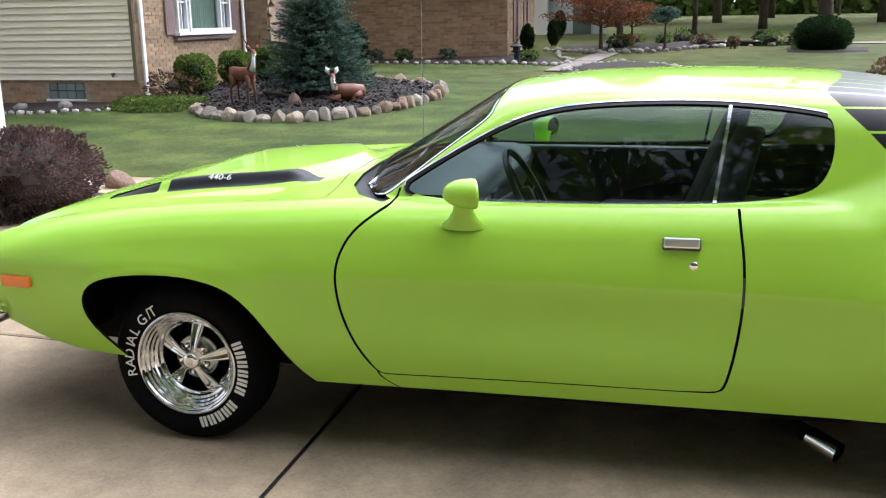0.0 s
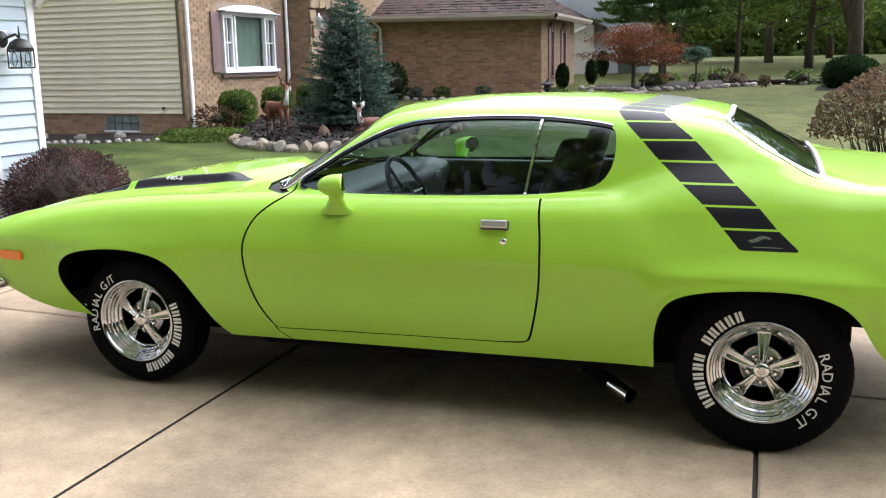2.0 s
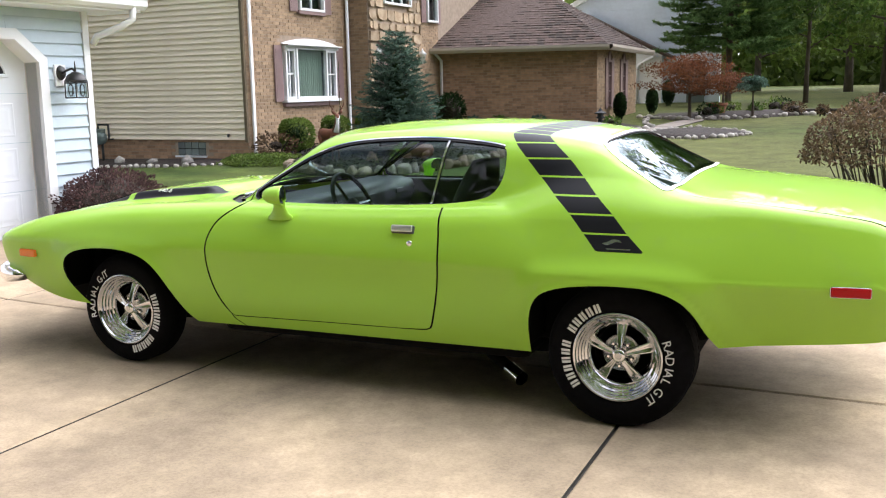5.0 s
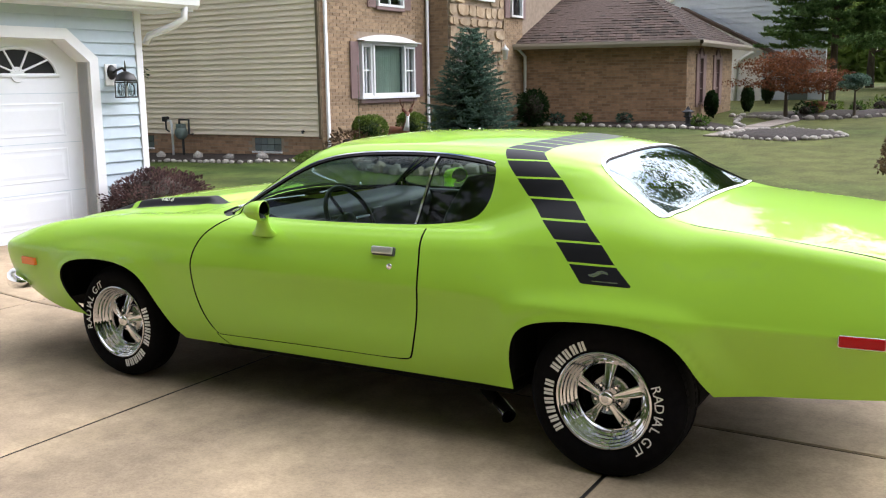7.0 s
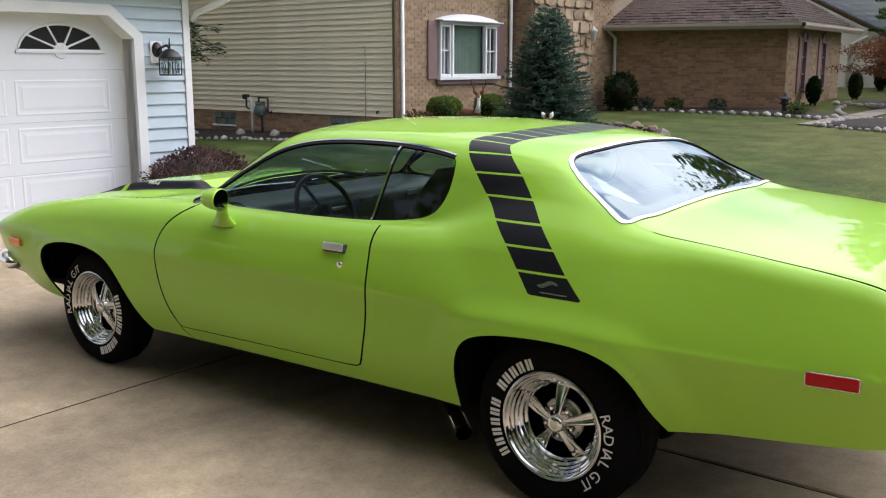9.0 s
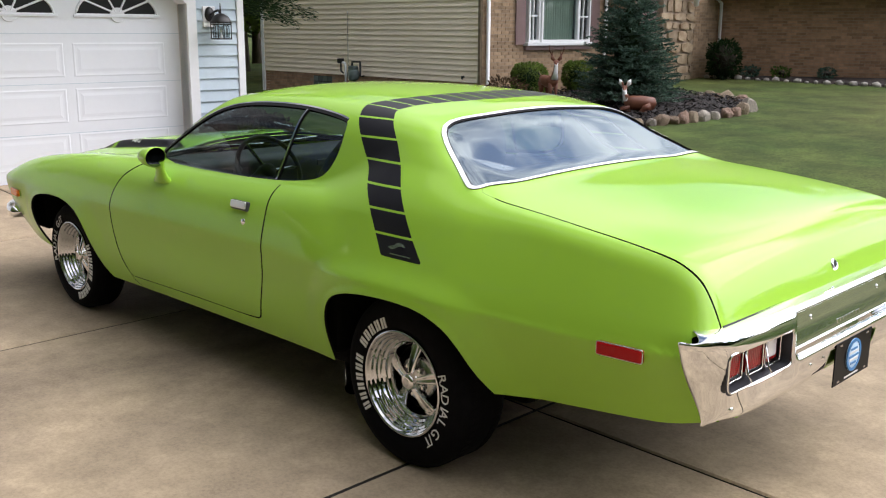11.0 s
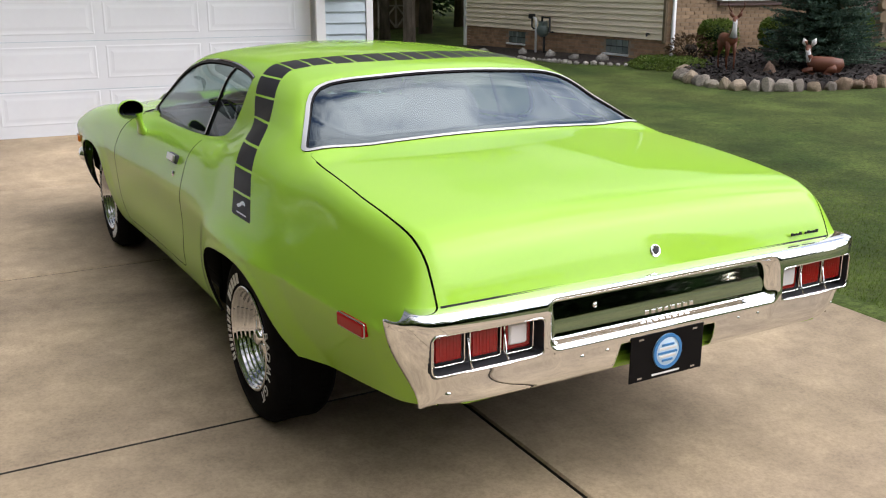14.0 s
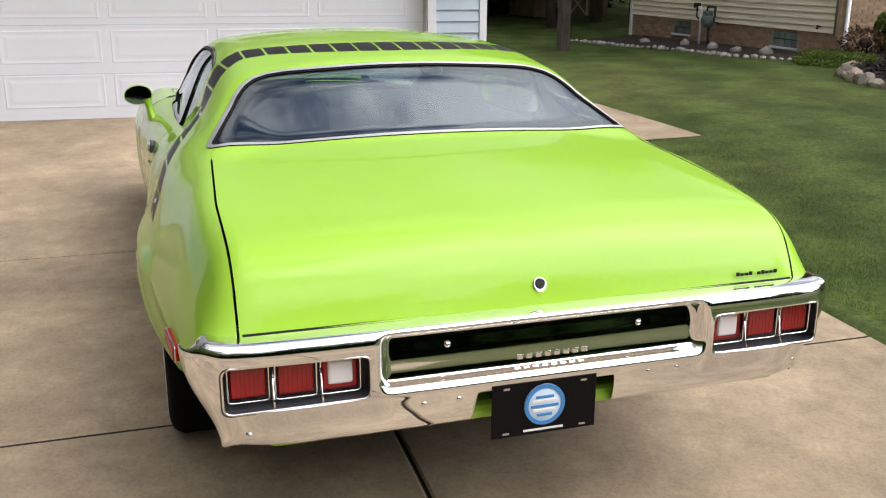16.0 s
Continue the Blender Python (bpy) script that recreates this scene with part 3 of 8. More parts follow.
def stripe_step(V):
    """Counts the blocks of the strobe stripe from the ridge: across the roof, then down the pillar."""
    a = np.abs(V[:, 1])
    k = smoothstep(0.55, 0.68, a)
    return a / 0.088 * (1 - k) + STRIPE_Z(V[:, 2]) * k


def in_stripe(V):
    q = stripe_step(V)
    return np.where((V[:, 0] > 0.8) & (V[:, 0] < 1.7) & (V[:, 2] > 0.79), np.minimum(np.minimum(V[:, 0] - STRIPE_FORE(q), STRIPE_AFT(q) - V[:, 0]), (13.46 - q) * 0.08), -1)


band, half = split(half, in_stripe(half[0]))
blocks, lines = [], []
rest = band
for k in range(14):
    block, rest = split(rest, k + 0.45 - stripe_step(rest[0]))
    blocks.append(block)
    if k < 13:
        line, rest = split(rest, k + 0.55 - stripe_step(rest[0]))
        lines.append(line)
STRIPE_TAG = "matt black strobe stripe block"
for k, b in enumerate(blocks):
    if k == 0:
        panel("stripe_block", b, DECAL, car, STRIPE_TAG, "both", flange=0)
    else:
        for side in ("left", "right"):
            panel("stripe_block", b, DECAL, car, STRIPE_TAG, side, flange=0)
# a small silver figure and a line of script in the lowest block, as plain shapes
low = blocks[13]
q_ = stripe_step(low[0]) - 12.5
u_ = (low[0][:, 0] - STRIPE_FORE(q_ + 12.5)) / (STRIPE_AFT(q_ + 12.5) - STRIPE_FORE(q_ + 12.5)) * 0.205
script, _ = split(low, np.minimum(np.minimum(u_ - 0.05, 0.165 - u_) * 8, np.minimum(q_ - 0.76, 0.84 - q_)))
figure, _ = split(low, np.minimum(0.075 - np.abs(q_ - 0.42 + 0.10 * np.sin((u_ - 0.1) * 55)), np.minimum(u_ - 0.055, 0.15 - u_) * 8))
for shape in (script, figure):
    for side in ("left", "right"):
        panel("decal_print", shape, SATIN, car, "silver print on the lowest block", side, lift=0.0012, flange=0)
for b in lines:
    for side in ("left", "right"):
        panel("stripe_gap", b, LIME, car, "lime painted line between stripe blocks", side, flange=0)

# bonnet scoop: black inlets and side decals
inlet, bonnet = split(bonnet, np.minimum.reduce([bonnet[0][:, 0] + 1.93, -1.70 - bonnet[0][:, 0], -0.438 - bonnet[0][:, 1], bonnet[0][:, 1] + 0.512 - 0.05 * (bonnet[0][:, 0] + 1.93)]))
decal, bonnet = split(bonnet, np.minimum.reduce([bonnet[0][:, 0] + 1.655, (-1.0 - bonnet[0][:, 0]) * 0.4, -0.426 - bonnet[0][:, 1] + 0.05 * smoothstep(-1.3, -1.07, bonnet[0][:, 0]), bonnet[0][:, 1] + 0.512 - 0.05 * smoothstep(-1.3, -1.07, bonnet[0][:, 0])]))
for side in ("left", "right"):
    panel("scoop_inlet", inlet, BLACK, car, "black scoop inlet", side, lift=-0.006, flange=0.004)
    panel("bonnet_decal", decal, DECAL, car, "dark bonnet scoop decal", side, flange=0)
panel("bonnet", bonnet, LIME, car, "lime bonnet with raised scoop", "both")
panel("boot_lid", boot, LIME, car, "lime boot lid", "both")
panel("cowl_vent", cowl, BLACK, car, "black cowl vent", "both", lift=-0.012)
wind = panel("windscreen", screen_pane, CARGLASS, car, "tinted windscreen", "both", lift=-0.004, flange=0)
backlight = panel("rear_window", back_pane, REARGLASS, car, "large rear window reflecting clouds", "both", lift=-0.004, flange=0)
panel("windscreen_trim", screen_trim, RIM, car, "chrome windscreen trim", "both", lift=0.003)
panel("rear_window_trim", back_trim, TRIM, car, "chrome rear window trim", "both", lift=0.004)
panel("rear_window_seal", back_seal, BLACK, car, "", "both")
SEAM = crv([(0.30, -0.515), (0.39, -0.618), (0.45, -0.625), (0.85, -0.66), (0.96, -0.70), (1.4, -0.70)])
DIVIDE = lambda V: V[:, 0] - 0.502 - 0.14 * (V[:, 2] - 1.0)
upper, fender = gap(half, lambda V: (V[:, 0] - SEAM(V[:, 2])) * (1 + 60 * smoothstep(0.39, 0.42, V[:, 2])))
panel("body_shell", upper, LIME, car, "lime roof, sills and rear quarters", "both")
for side in ("left", "right"):
    panel("front_fender", fender, LIME, car, "lime front fender", side)
    panel("drip_rail", drip_trim, RIM, car, "chrome drip rail and window trim", side, lift=0.0025)
    panel("window_sill", sill_trim, LIME, car, "", side)
    panel("window_seal", side_seal, BLACK, car, "", side)
    panel("window_sill", sill_seal, LIME, car, "", side)
    dr = panel("front_door", door, LIME, car, "lime door with a chrome handle", side)
    vent, rest_ = split(side_pane, DIVIDE(side_pane[0]) - 0.0055)
    bar_, glass = split(rest_, DIVIDE(rest_[0]) + 0.0055)
    panel("window_divider", bar_, RIM, car, "slim chrome bar between the side windows", side, lift=0.003, flange=0.012)
    for pane, nm in ((vent, "quarter_window"), (glass, "door_window")):
        g = panel(nm, pane, CARGLASS, car if nm == "quarter_window" else dr, "tinted side window", side, lift=-0.006, flange=0)
        g.visible_shadow = False
for g in (wind, backlight):
    g.visible_shadow = False

# ---- the car: bumpers, lamps, wheels, cabin ----
def sheet(name, P, material, parent, label="", flip=False, smooth=True):
    P = np.asarray(P, float)
    n, m = P.shape[:2]
    f = [(i * m + j, (i + 1) * m + j, (i + 1) * m + j + 1, i * m + j + 1) for i in range(n - 1) for j in range(m - 1)]
    return pydata(name, P.reshape(-1, 3), [q[::-1] for q in f] if flip else f, material, parent, label, smooth)


# rear bumper: a pressed chrome bar with lamp recesses and a sunk middle
plan_pts = [(0.0, 2.742), (0.3, 2.742), (0.6, 2.739), (0.76, 2.733), (0.83, 2.724), (0.875, 2.705), (0.905, 2.678), (0.922, 2.648), (0.932, 2.606)]
arc = [0.0]
for (a, b), (c, d) in zip(plan_pts, plan_pts[1:]):
    arc.append(arc[-1] + math.hypot(c - a, d - b))
arc_y, arc_x = crv(list(zip(arc, [p[0] for p in plan_pts]))), crv(list(zip(arc, [p[1] for p in plan_pts])))
OUTER = [(-0.13, 0.803), (-0.05, 0.803), (-0.012, 0.797), (-0.002, 0.782), (0.002, 0.74), (0.004, 0.69), (0.004, 0.665), (0.003, 0.645), (0.0, 0.62), (-0.006, 0.57), (-0.022, 0.534), (-0.10, 0.515)]
MIDDLE = [(-0.13, 0.803), (-0.05, 0.803), (-0.012, 0.797), (-0.051, 0.777), (-0.039, 0.722), (-0.026, 0.662), (-0.002, 0.651), (0.008, 0.641), (0.005, 0.624), (-0.003, 0.58), (-0.022, 0.534), (-0.10, 0.515)]
steps = list(range(12))
ox, oz, mx_, mz = (crv(list(zip(steps, v))) for v in ([p[0] for p in OUTER], [p[1] for p in OUTER], [p[0] for p in MIDDLE], [p[1] for p in MIDDLE]))
S, A = np.meshgrid(np.linspace(0, 11, 67), np.linspace(-arc[-1], arc[-1], 231), indexing="ij")
BY = np.sign(A) * arc_y(np.abs(A))
k = smoothstep(0.474, 0.436, np.abs(BY) + 0.010 * ((S - 5.5) / 3.0) ** 2)
BZ = oz(S) * (1 - k) + mz(S) * k
drop = smoothstep(0.80, 0.53, BZ)
BZ = BZ - 0.024 * smoothstep(0.87, 0.93, np.abs(BY)) * smoothstep(0.75, 0.80, BZ)
a0 = 0.80                       # past this the wrap grows shorter towards the bottom
A = np.sign(A) * np.where(np.abs(A) > a0, a0 + (np.abs(A) - a0) * (arc[-1] - 0.06 * np.clip((0.80 - BZ) / 0.27, 0, 1) - a0) / (arc[-1] - a0), np.abs(A))
BY = np.sign(A) * arc_y(np.abs(A))
BX = arc_x(np.abs(A)) + (ox(S) * (1 - k) + mx_(S) * k) * (1 - smoothstep(0.84, 0.925, np.abs(BY))) - 0.012 * drop * smoothstep(0.7, 0.9, np.abs(BY))
BYs = BY * (1 - 0.075 * drop ** 1.6 * smoothstep(0.5, 0.90, np.abs(BY)))
n, m = BX.shape
idx = np.arange(n * m).reshape(n, m)
bar = (np.stack([BX, BYs, BZ, S], -1).reshape(-1, 4), [tuple(f) for f in np.stack([idx[:-1, :-1], idx[1:, :-1], idx[1:, 1:], idx[:-1, 1:]], -1).reshape(-1, 4).tolist()])
LAMP = rounded([(0.486, 0.640), (0.845, 0.632), (0.845, 0.752), (0.486, 0.752)], 0.022)
face = lambda V: (V[:, 3] > 2.4) & (V[:, 3] < 9.5)
_, bar = split(bar, np.where(face(bar[0]), poly_sdf(np.abs(bar[0][:, 1]), bar[0][:, 2], LAMP), -1))
NOTCH = rounded([(-0.230, 0.40), (0.205, 0.40), (0.185, 0.632), (-0.205, 0.632)], 0.03)
_, bar = split(bar, np.where(bar[0][:, 3] > 8.0, poly_sdf(bar[0][:, 1], bar[0][:, 2], NOTCH), -1))
bumper = pydata("rear_bumper", bar[0][:, :3], bar[1], CHROME, car, "polished chrome rear bumper", True)
sol = bumper.modifiers.new("thick", "SOLIDIFY")
sol.thickness, sol.offset = 0.006, 1
bolt = lambda x, y, z, r, parent: part("bolt", lathe_bm([(0, 0.006), (r * 0.5, 0.005), (r, 0.0), (r, -0.01)], 14), CHROME, parent, "", True)
for y, z, x in ((-0.274, 0.74, 2.7025), (0.274, 0.74, 2.7025), (-0.35, 0.604, 2.748), (-0.256, 0.606, 2.748), (0.288, 0.614, 2.748), (0.376, 0.615, 2.748), (-0.785, 0.565, 2.712), (0.785, 0.572, 2.712)):
    b = bolt(0, 0, 0, 0.011, car)
    b.matrix_basis = pose(x, y, z, 0, 90, 0)
for i in range(8):      # raised maker's name, as plain bars
    part("name_bar", box_bm(2.708, 2.7165, -0.085 + i * 0.0265, -0.067 + i * 0.0265, 0.678, 0.693, 0.002), CHROME, car)

# tail lamps
for sgn in (-1, 1):
    ring = [(sgn * y, z) for y, z in LAMP]
    outer = [(sgn * (y + (0.006 if y > 0.66 else -0.006)), z + (0.006 if z > 0.69 else -0.006)) for y, z in LAMP]
    front = lambda y: float(arc_x(min(abs(y), 0.9))) + 0.003
    v, f = [], []
    for lay, (pts, d) in enumerate(((outer, 0.002), (ring, 0.004), (ring, -0.055))):
        v += [(front(y) + d, y, z) for y, z in pts]
    c = len(ring)
    for lay in (0, 1):
        for i in range(c):
            j = (i + 1) % c
            f.append((lay * c + i, lay * c + j, (lay + 1) * c + j, (lay + 1) * c + i))
    lamp = pydata("tail_lamp", v, f + [tuple(range(2 * c, 3 * c))], GUNMETAL, car, "three-lens tail lamp in dark grey housing")
    part("lamp_rim", tube_bm([(front(y) + 0.003, y, z) for y, z in ring + ring[:1]], 0.0032, 6, caps=False), CHROME, lamp, "chrome rim", True)
    for q, (y0, y1, m_) in enumerate(((0.738, 0.826, REDLENS), (0.622, 0.712, REDLENS), (0.524, 0.588, WHITELENS))):
        a, b = sorted((sgn * y0, sgn * y1))
        xx = front(0.5 * (y0 + y1)) - 0.028
        part("lens", box_bm(xx - 0.02, xx, a, b, 0.672 if q == 2 else 0.660, 0.738 if q == 2 else 0.744, 0.008, segs=3), m_, lamp, "white reversing lens" if q == 2 else "ribbed red lens", False)
        if q == 2:
            part("lens_edge", box_bm(xx - 0.024, xx - 0.006, a - 0.016, b + 0.016, 0.656, 0.748, 0.008), REDLENS, lamp)
        else:
            for r in range(8):
                yy = a + (b - a) * (r + 0.5) / 8
                part("lens_rib", box_bm(xx - 0.002, xx + 0.0008, yy - 0.002, yy + 0.002, 0.664, 0.740, 0.001), REDLENS, lamp)
        loop = rounded([(a - (0.018 if q == 2 else 0.006), 0.652), (b + (0.018 if q == 2 else 0.006), 0.652), (b + (0.018 if q == 2 else 0.006), 0.749), (a - (0.018 if q == 2 else 0.006), 0.749)], 0.012)
        part("lens_rim", tube_bm([(xx + 0.002, y, z) for y, z in loop + loop[:1]], 0.0028, 5, caps=False), CHROME, lamp, "", True)
    for y in (0.606, 0.724):
        part("divider", tube_bm([(front(y) + 0.001, sgn * y, 0.640), (front(y) - 0.012, sgn * y, 0.66), (front(y) - 0.03, sgn * y, 0.748)], 0.003, 5), CHROME, lamp, "", True)

# plate with a round emblem, boot lock, badge bars, roll pan
plate = part("number_plate", box_bm(2.752, 2.756, -0.168, 0.130, 0.478, 0.630, 0.001), PLATEBLACK, car, "black dealer plate with round blue emblem")
disc = lathe_bm([(0, 0.002), (0.056, 0.002), (0.058, 0.0), (0.058, -0.004)], 40)
part("emblem", disc, PALE, plate, "pale blue round emblem", True).matrix_basis = pose(2.757, -0.020, 0.562, 0, 90, 0)
part("emblem_ring", lathe_bm([(0.047, 0.0), (0.047, 0.004), (0.058, 0.004), (0.058, 0.0)], 40), BLUE, plate).matrix_basis = pose(2.757, -0.020, 0.562, 0, 90, 0)
for z0, half_, m_, nm in ((0.584, 0.026, BLUE, "blue printed band"), (0.572, 0.036, WHITELET, "white printed band"), (0.558, 0.040, BLUE, "blue printed band"), (0.546, 0.034, WHITELET, "white printed band"), (0.533, 0.022, BLUE, "blue printed band")):
    part("emblem_band", box_bm(2.758, 2.7605, -0.020 - half_, -0.020 + half_, z0 - 0.004, z0 + 0.004, 0.001), m_, plate, nm)
part("print_bar", box_bm(2.7555, 2.757, -0.078, 0.036, 0.4875, 0.4935), WHITELET, plate, "white printed line")
for y, z in ((-0.128, 0.617), (0.092, 0.617), (-0.128, 0.489), (0.092, 0.489)):
    part("plate_slot", box_bm(2.7555, 2.757, y - 0.009, y + 0.009, z - 0.003, z + 0.003), SATIN, plate)
lock = part("boot_lock", lathe_bm([(0, 0.004), (0.009, 0.004), (0.010, 0.001), (0.013, 0.001), (0.016, 0.006), (0.020, 0.004), (0.021, -0.01)], 24), CHROME, car, "round chrome boot lock", True)
lock.matrix_basis = pose(2.652, 0.0, 0.86, 0, 66, 0)
part("lock_core", lathe_bm([(0, 0.0065), (0.011, 0.0065), (0.012, 0.004)], 16), BLACK, lock)
for i in range(10):
    if i != 4:
        part("badge_bar", box_bm(2.667, 2.672, 0.600 + i * 0.0138, 0.610 + i * 0.0138, 0.831, 0.839 + 0.003 * (i % 3 == 0), 0.001), DECAL, car)
part("roll_pan", box_bm(2.50, 2.705, -0.74, 0.74, 0.512, 0.56, 0.02), LIME, car, "lime panel below the bumper")
part("tail_backing", box_bm(2.50, 2.61, -0.80, 0.80, 0.54, 0.785), UNDER, car)
# black strip stands in for the shaded slit under the boot lid
part("boot_gap", box_bm(2.58, 2.6695, -0.785, 0.785, 0.8072, 0.812), BLACK, car)
part("filler_strip", box_bm(2.58, 2.66, -0.80, 0.80, 0.800, 0.807, 0.002), SATIN, car, "silver strip above the bumper")

# side marker lamps
for sgn in (-1, 1):
    for x0, x1, z0, z1, w, m_, nm, tilt in ((-2.115, -1.98, 0.632, 0.672, 0.0, AMBER, "amber side marker lamp", 0), (2.346, 2.50, 0.691, 0.732, 0.0, REDMARK, "red side marker lamp", 0)):
        xm, zm = (x0 + x1) / 2, (z0 + z1) / 2
        w0, w1 = float(half_width(np.array(x0), np.array(zm))), float(half_width(np.array(x1), np.array(zm)))
        ang = math.degrees(math.atan2(w1 - w0, x1 - x0)) * sgn
        mk = part("side_marker", box_bm(-(x1 - x0) / 2, (x1 - x0) / 2, -0.012, 0.012, -(z1 - z0) / 2, (z1 - z0) / 2, 0.006), m_, car, nm)
        mk.matrix_basis = pose(xm, sgn * ((w0 + w1) / 2 + 0.004), zm, 0, 0, ang)
        loop = rounded([(-(x1 - x0) / 2, -(z1 - z0) / 2), ((x1 - x0) / 2, -(z1 - z0) / 2), ((x1 - x0) / 2, (z1 - z0) / 2), (-(x1 - x0) / 2, (z1 - z0) / 2)], 0.008)
        part("marker_rim", tube_bm([(x, sgn * 0.006, z) for x, z in loop + loop[:1]], 0.003, 5, caps=False), SATIN if m_ is REDMARK else AMBER, mk, "", True)

# door handles, locks, mirrors
for sgn in (-1, 1):
    base = sgn * (float(half_width(np.array(0.41), np.array(0.885))) + 0.002)
    # dark grey body and strip paint the shaded underside; the paddle is bright
    hd = part("door_handle", box_bm(0.344, 0.464, -0.010, 0.012, -0.021, 0.021, 0.007, segs=3), GUNMETAL, car, "door handle, shaded underside put in dark grey", False)
    hd.matrix_basis = pose(0, base + sgn * 0.004, 0.888, sgn * 12, 0, 0)
    part("handle_shade", box_bm(0.356, 0.450, sgn * 0.012 - 0.004, sgn * 0.012 + 0.004, -0.014, -0.004, 0.002), GUNMETAL, hd)
    part("handle_lip", box_bm(0.348, 0.460, sgn * 0.014 - 0.006, sgn * 0.014 + 0.006, -0.013, 0.020, 0.005), TRIM, hd, "bright handle paddle")
    lk = part("door_lock", lathe_bm([(0, 0.004), (0.007, 0.004), (0.009, 0.002), (0.013, 0.003), (0.014, -0.01)], 18), CHROME, car, "round chrome door lock", True)
    lk.matrix_basis = pose(0.444, sgn * (float(half_width(np.array(0.444), np.array(0.822))) + 0.001), 0.822, -sgn * 90, 0, 0)
    mirror = empty("wing_mirror")
    mirror.parent = car
    mirror["label"] = "lime bullet wing mirror"
    wb = float(half_width(np.array(-0.31), np.array(0.915)))
    foot = []
    for t, (h, w, l) in enumerate(((0.0, 0.03, 0.078), (0.010, 0.026, 0.074), (0.03, 0.018, 0.052), (0.06, 0.016, 0.036), (0.085, 0.02, 0.036), (0.105, 0.03, 0.045))):
        cx, cy, cz = -0.315 + 0.01 * t / 5, wb - 0.012 + 0.03 * t / 5, 0.912 + h
        foot.append([(cx + l * math.cos(a), sgn * (cy + w * math.sin(a)), cz - 0.25 * w * math.sin(a)) for a in (2 * math.pi * q / 20 for q in range(21))])
    sheet("mirror_stalk", foot, LIME, mirror, flip=sgn > 0)
    head = []
    for x, r in ((-0.365, 0.004), (-0.362, 0.35), (-0.35, 0.60), (-0.328, 0.82), (-0.30, 0.95), (-0.268, 1.0), (-0.258, 1.0), (-0.255, 0.95)):
        rr = r if r > 0.01 else 0.01
        head.append([(x + 0.35 * 0.070 * rr * math.cos(a) * smoothstep(-0.33, -0.26, x), sgn * (wb + 0.055 + 0.070 * rr * math.cos(a)), 1.040 + 0.050 * rr * math.sin(a)) for a in (2 * math.pi * q / 28 for q in range(29))])
    sheet("mirror_shell", head, LIME, mirror, flip=sgn < 0)
    g = lathe_bm([(0, 0.0), (1.0, 0.0)], 28)
    bmesh.ops.transform(g, matrix=Matrix.Translation((-0.260, sgn * (wb + 0.055), 1.040)) @ pose(0, 0, 0, 0, 90, 0) @ Matrix.Diagonal((0.046, 0.065, 1, 1)), verts=g.verts)
    for v in g.verts:
        v.co.x += 0.35 * (abs(v.co.y) - wb - 0.055)
    part("mirror_glass", g, MIRROR, mirror, "mirror glass, tinted dark for reflected trees")

# scoop lettering, antenna, wipers
for sgn in (-1, 1):
    me = text_mesh("440-6", 0.044, 0.0005)
    t = link_mesh("scoop_number", me, WHITELET, car, "white displacement number")
    t.matrix_basis = pose(-1.43, sgn * 0.474, float(TOP_SIDE(-1.43)) + 0.040, 38, 0, 0 if sgn < 0 else 180)
ant = part("antenna", tube_bm([(-0.90, 0.76, 0.95), (-0.895, 0.76, 1.76)], 0.0022, 5), SATIN, car, "thin steel aerial")
part("antenna_base", lathe_bm([(0, 0.035), (0.008, 0.03), (0.014, 0.0)], 12), CHROME, ant).matrix_basis = pose(-0.90, 0.76, 0.955)
for y0, y1 in ((-0.62, 0.02), (0.10, 0.62)):
    part("wiper", tube_bm([(-0.80, y1, 0.985), (-0.80 + 0.03, (y0 + y1) / 2, 1.0), (-0.74, y0, 0.995)], 0.006, 6), SATIN, car, "thin wiper blade and arm")

# front bumper end, grille backing
plan = [(0.0, -2.49), (0.30, -2.487), (0.55, -2.47), (0.77, -2.435), (0.87, -2.385), (0.925, -2.31), (0.945, -2.24), (0.948, -2.175)]
fa = [0.0]
for (a, b), (c, d) in zip(plan, plan[1:]):
    fa.append(fa[-1] + math.hypot(c - a, d - b))
fy, fx = crv(list(zip(fa, [p[0] for p in plan]))), crv(list(zip(fa, [p[1] for p in plan])))
fb = []
for t in np.linspace(-fa[-1], fa[-1], 61):
    q, sg = abs(t), (1 if t >= 0 else -1)
    dy, dx = float(fy(q + 0.01) - fy(q - 0.01)), float(fx(q + 0.01) - fx(q - 0.01))
    ln = math.hypot(dx, dy) + 1e-9
    nx, ny = -dy / ln, dx / ln
    k = 1 - 0.35 * smoothstep(fa[-1] - 0.12, fa[-1], q)
    fb.append([(float(fx(q)) + nx * d, sg * (float(fy(q)) + ny * d), 0.502 + (z - 0.502) * k) for d, z in ((-0.06, 0.557), (-0.008, 0.553), (0.010, 0.538), (0.016, 0.505), (0.010, 0.47), (-0.008, 0.45), (-0.06, 0.446))])
for row in (0, -1):
    mid = [sum(c) / 7 for c in zip(*fb[row])]
    end = [(mid[0] + 0.02, mid[1] * 0.97, mid[2])] * 7
    fb = [end] + fb if row == 0 else fb + [end]
sheet("front_bumper", fb, CHROME, car, "chrome front bumper wrapped round the nose")
part("grille", box_bm(-2.395, -2.33, -0.80, 0.80, 0.47, 0.73, 0.01), BLACK, car, "black grille")

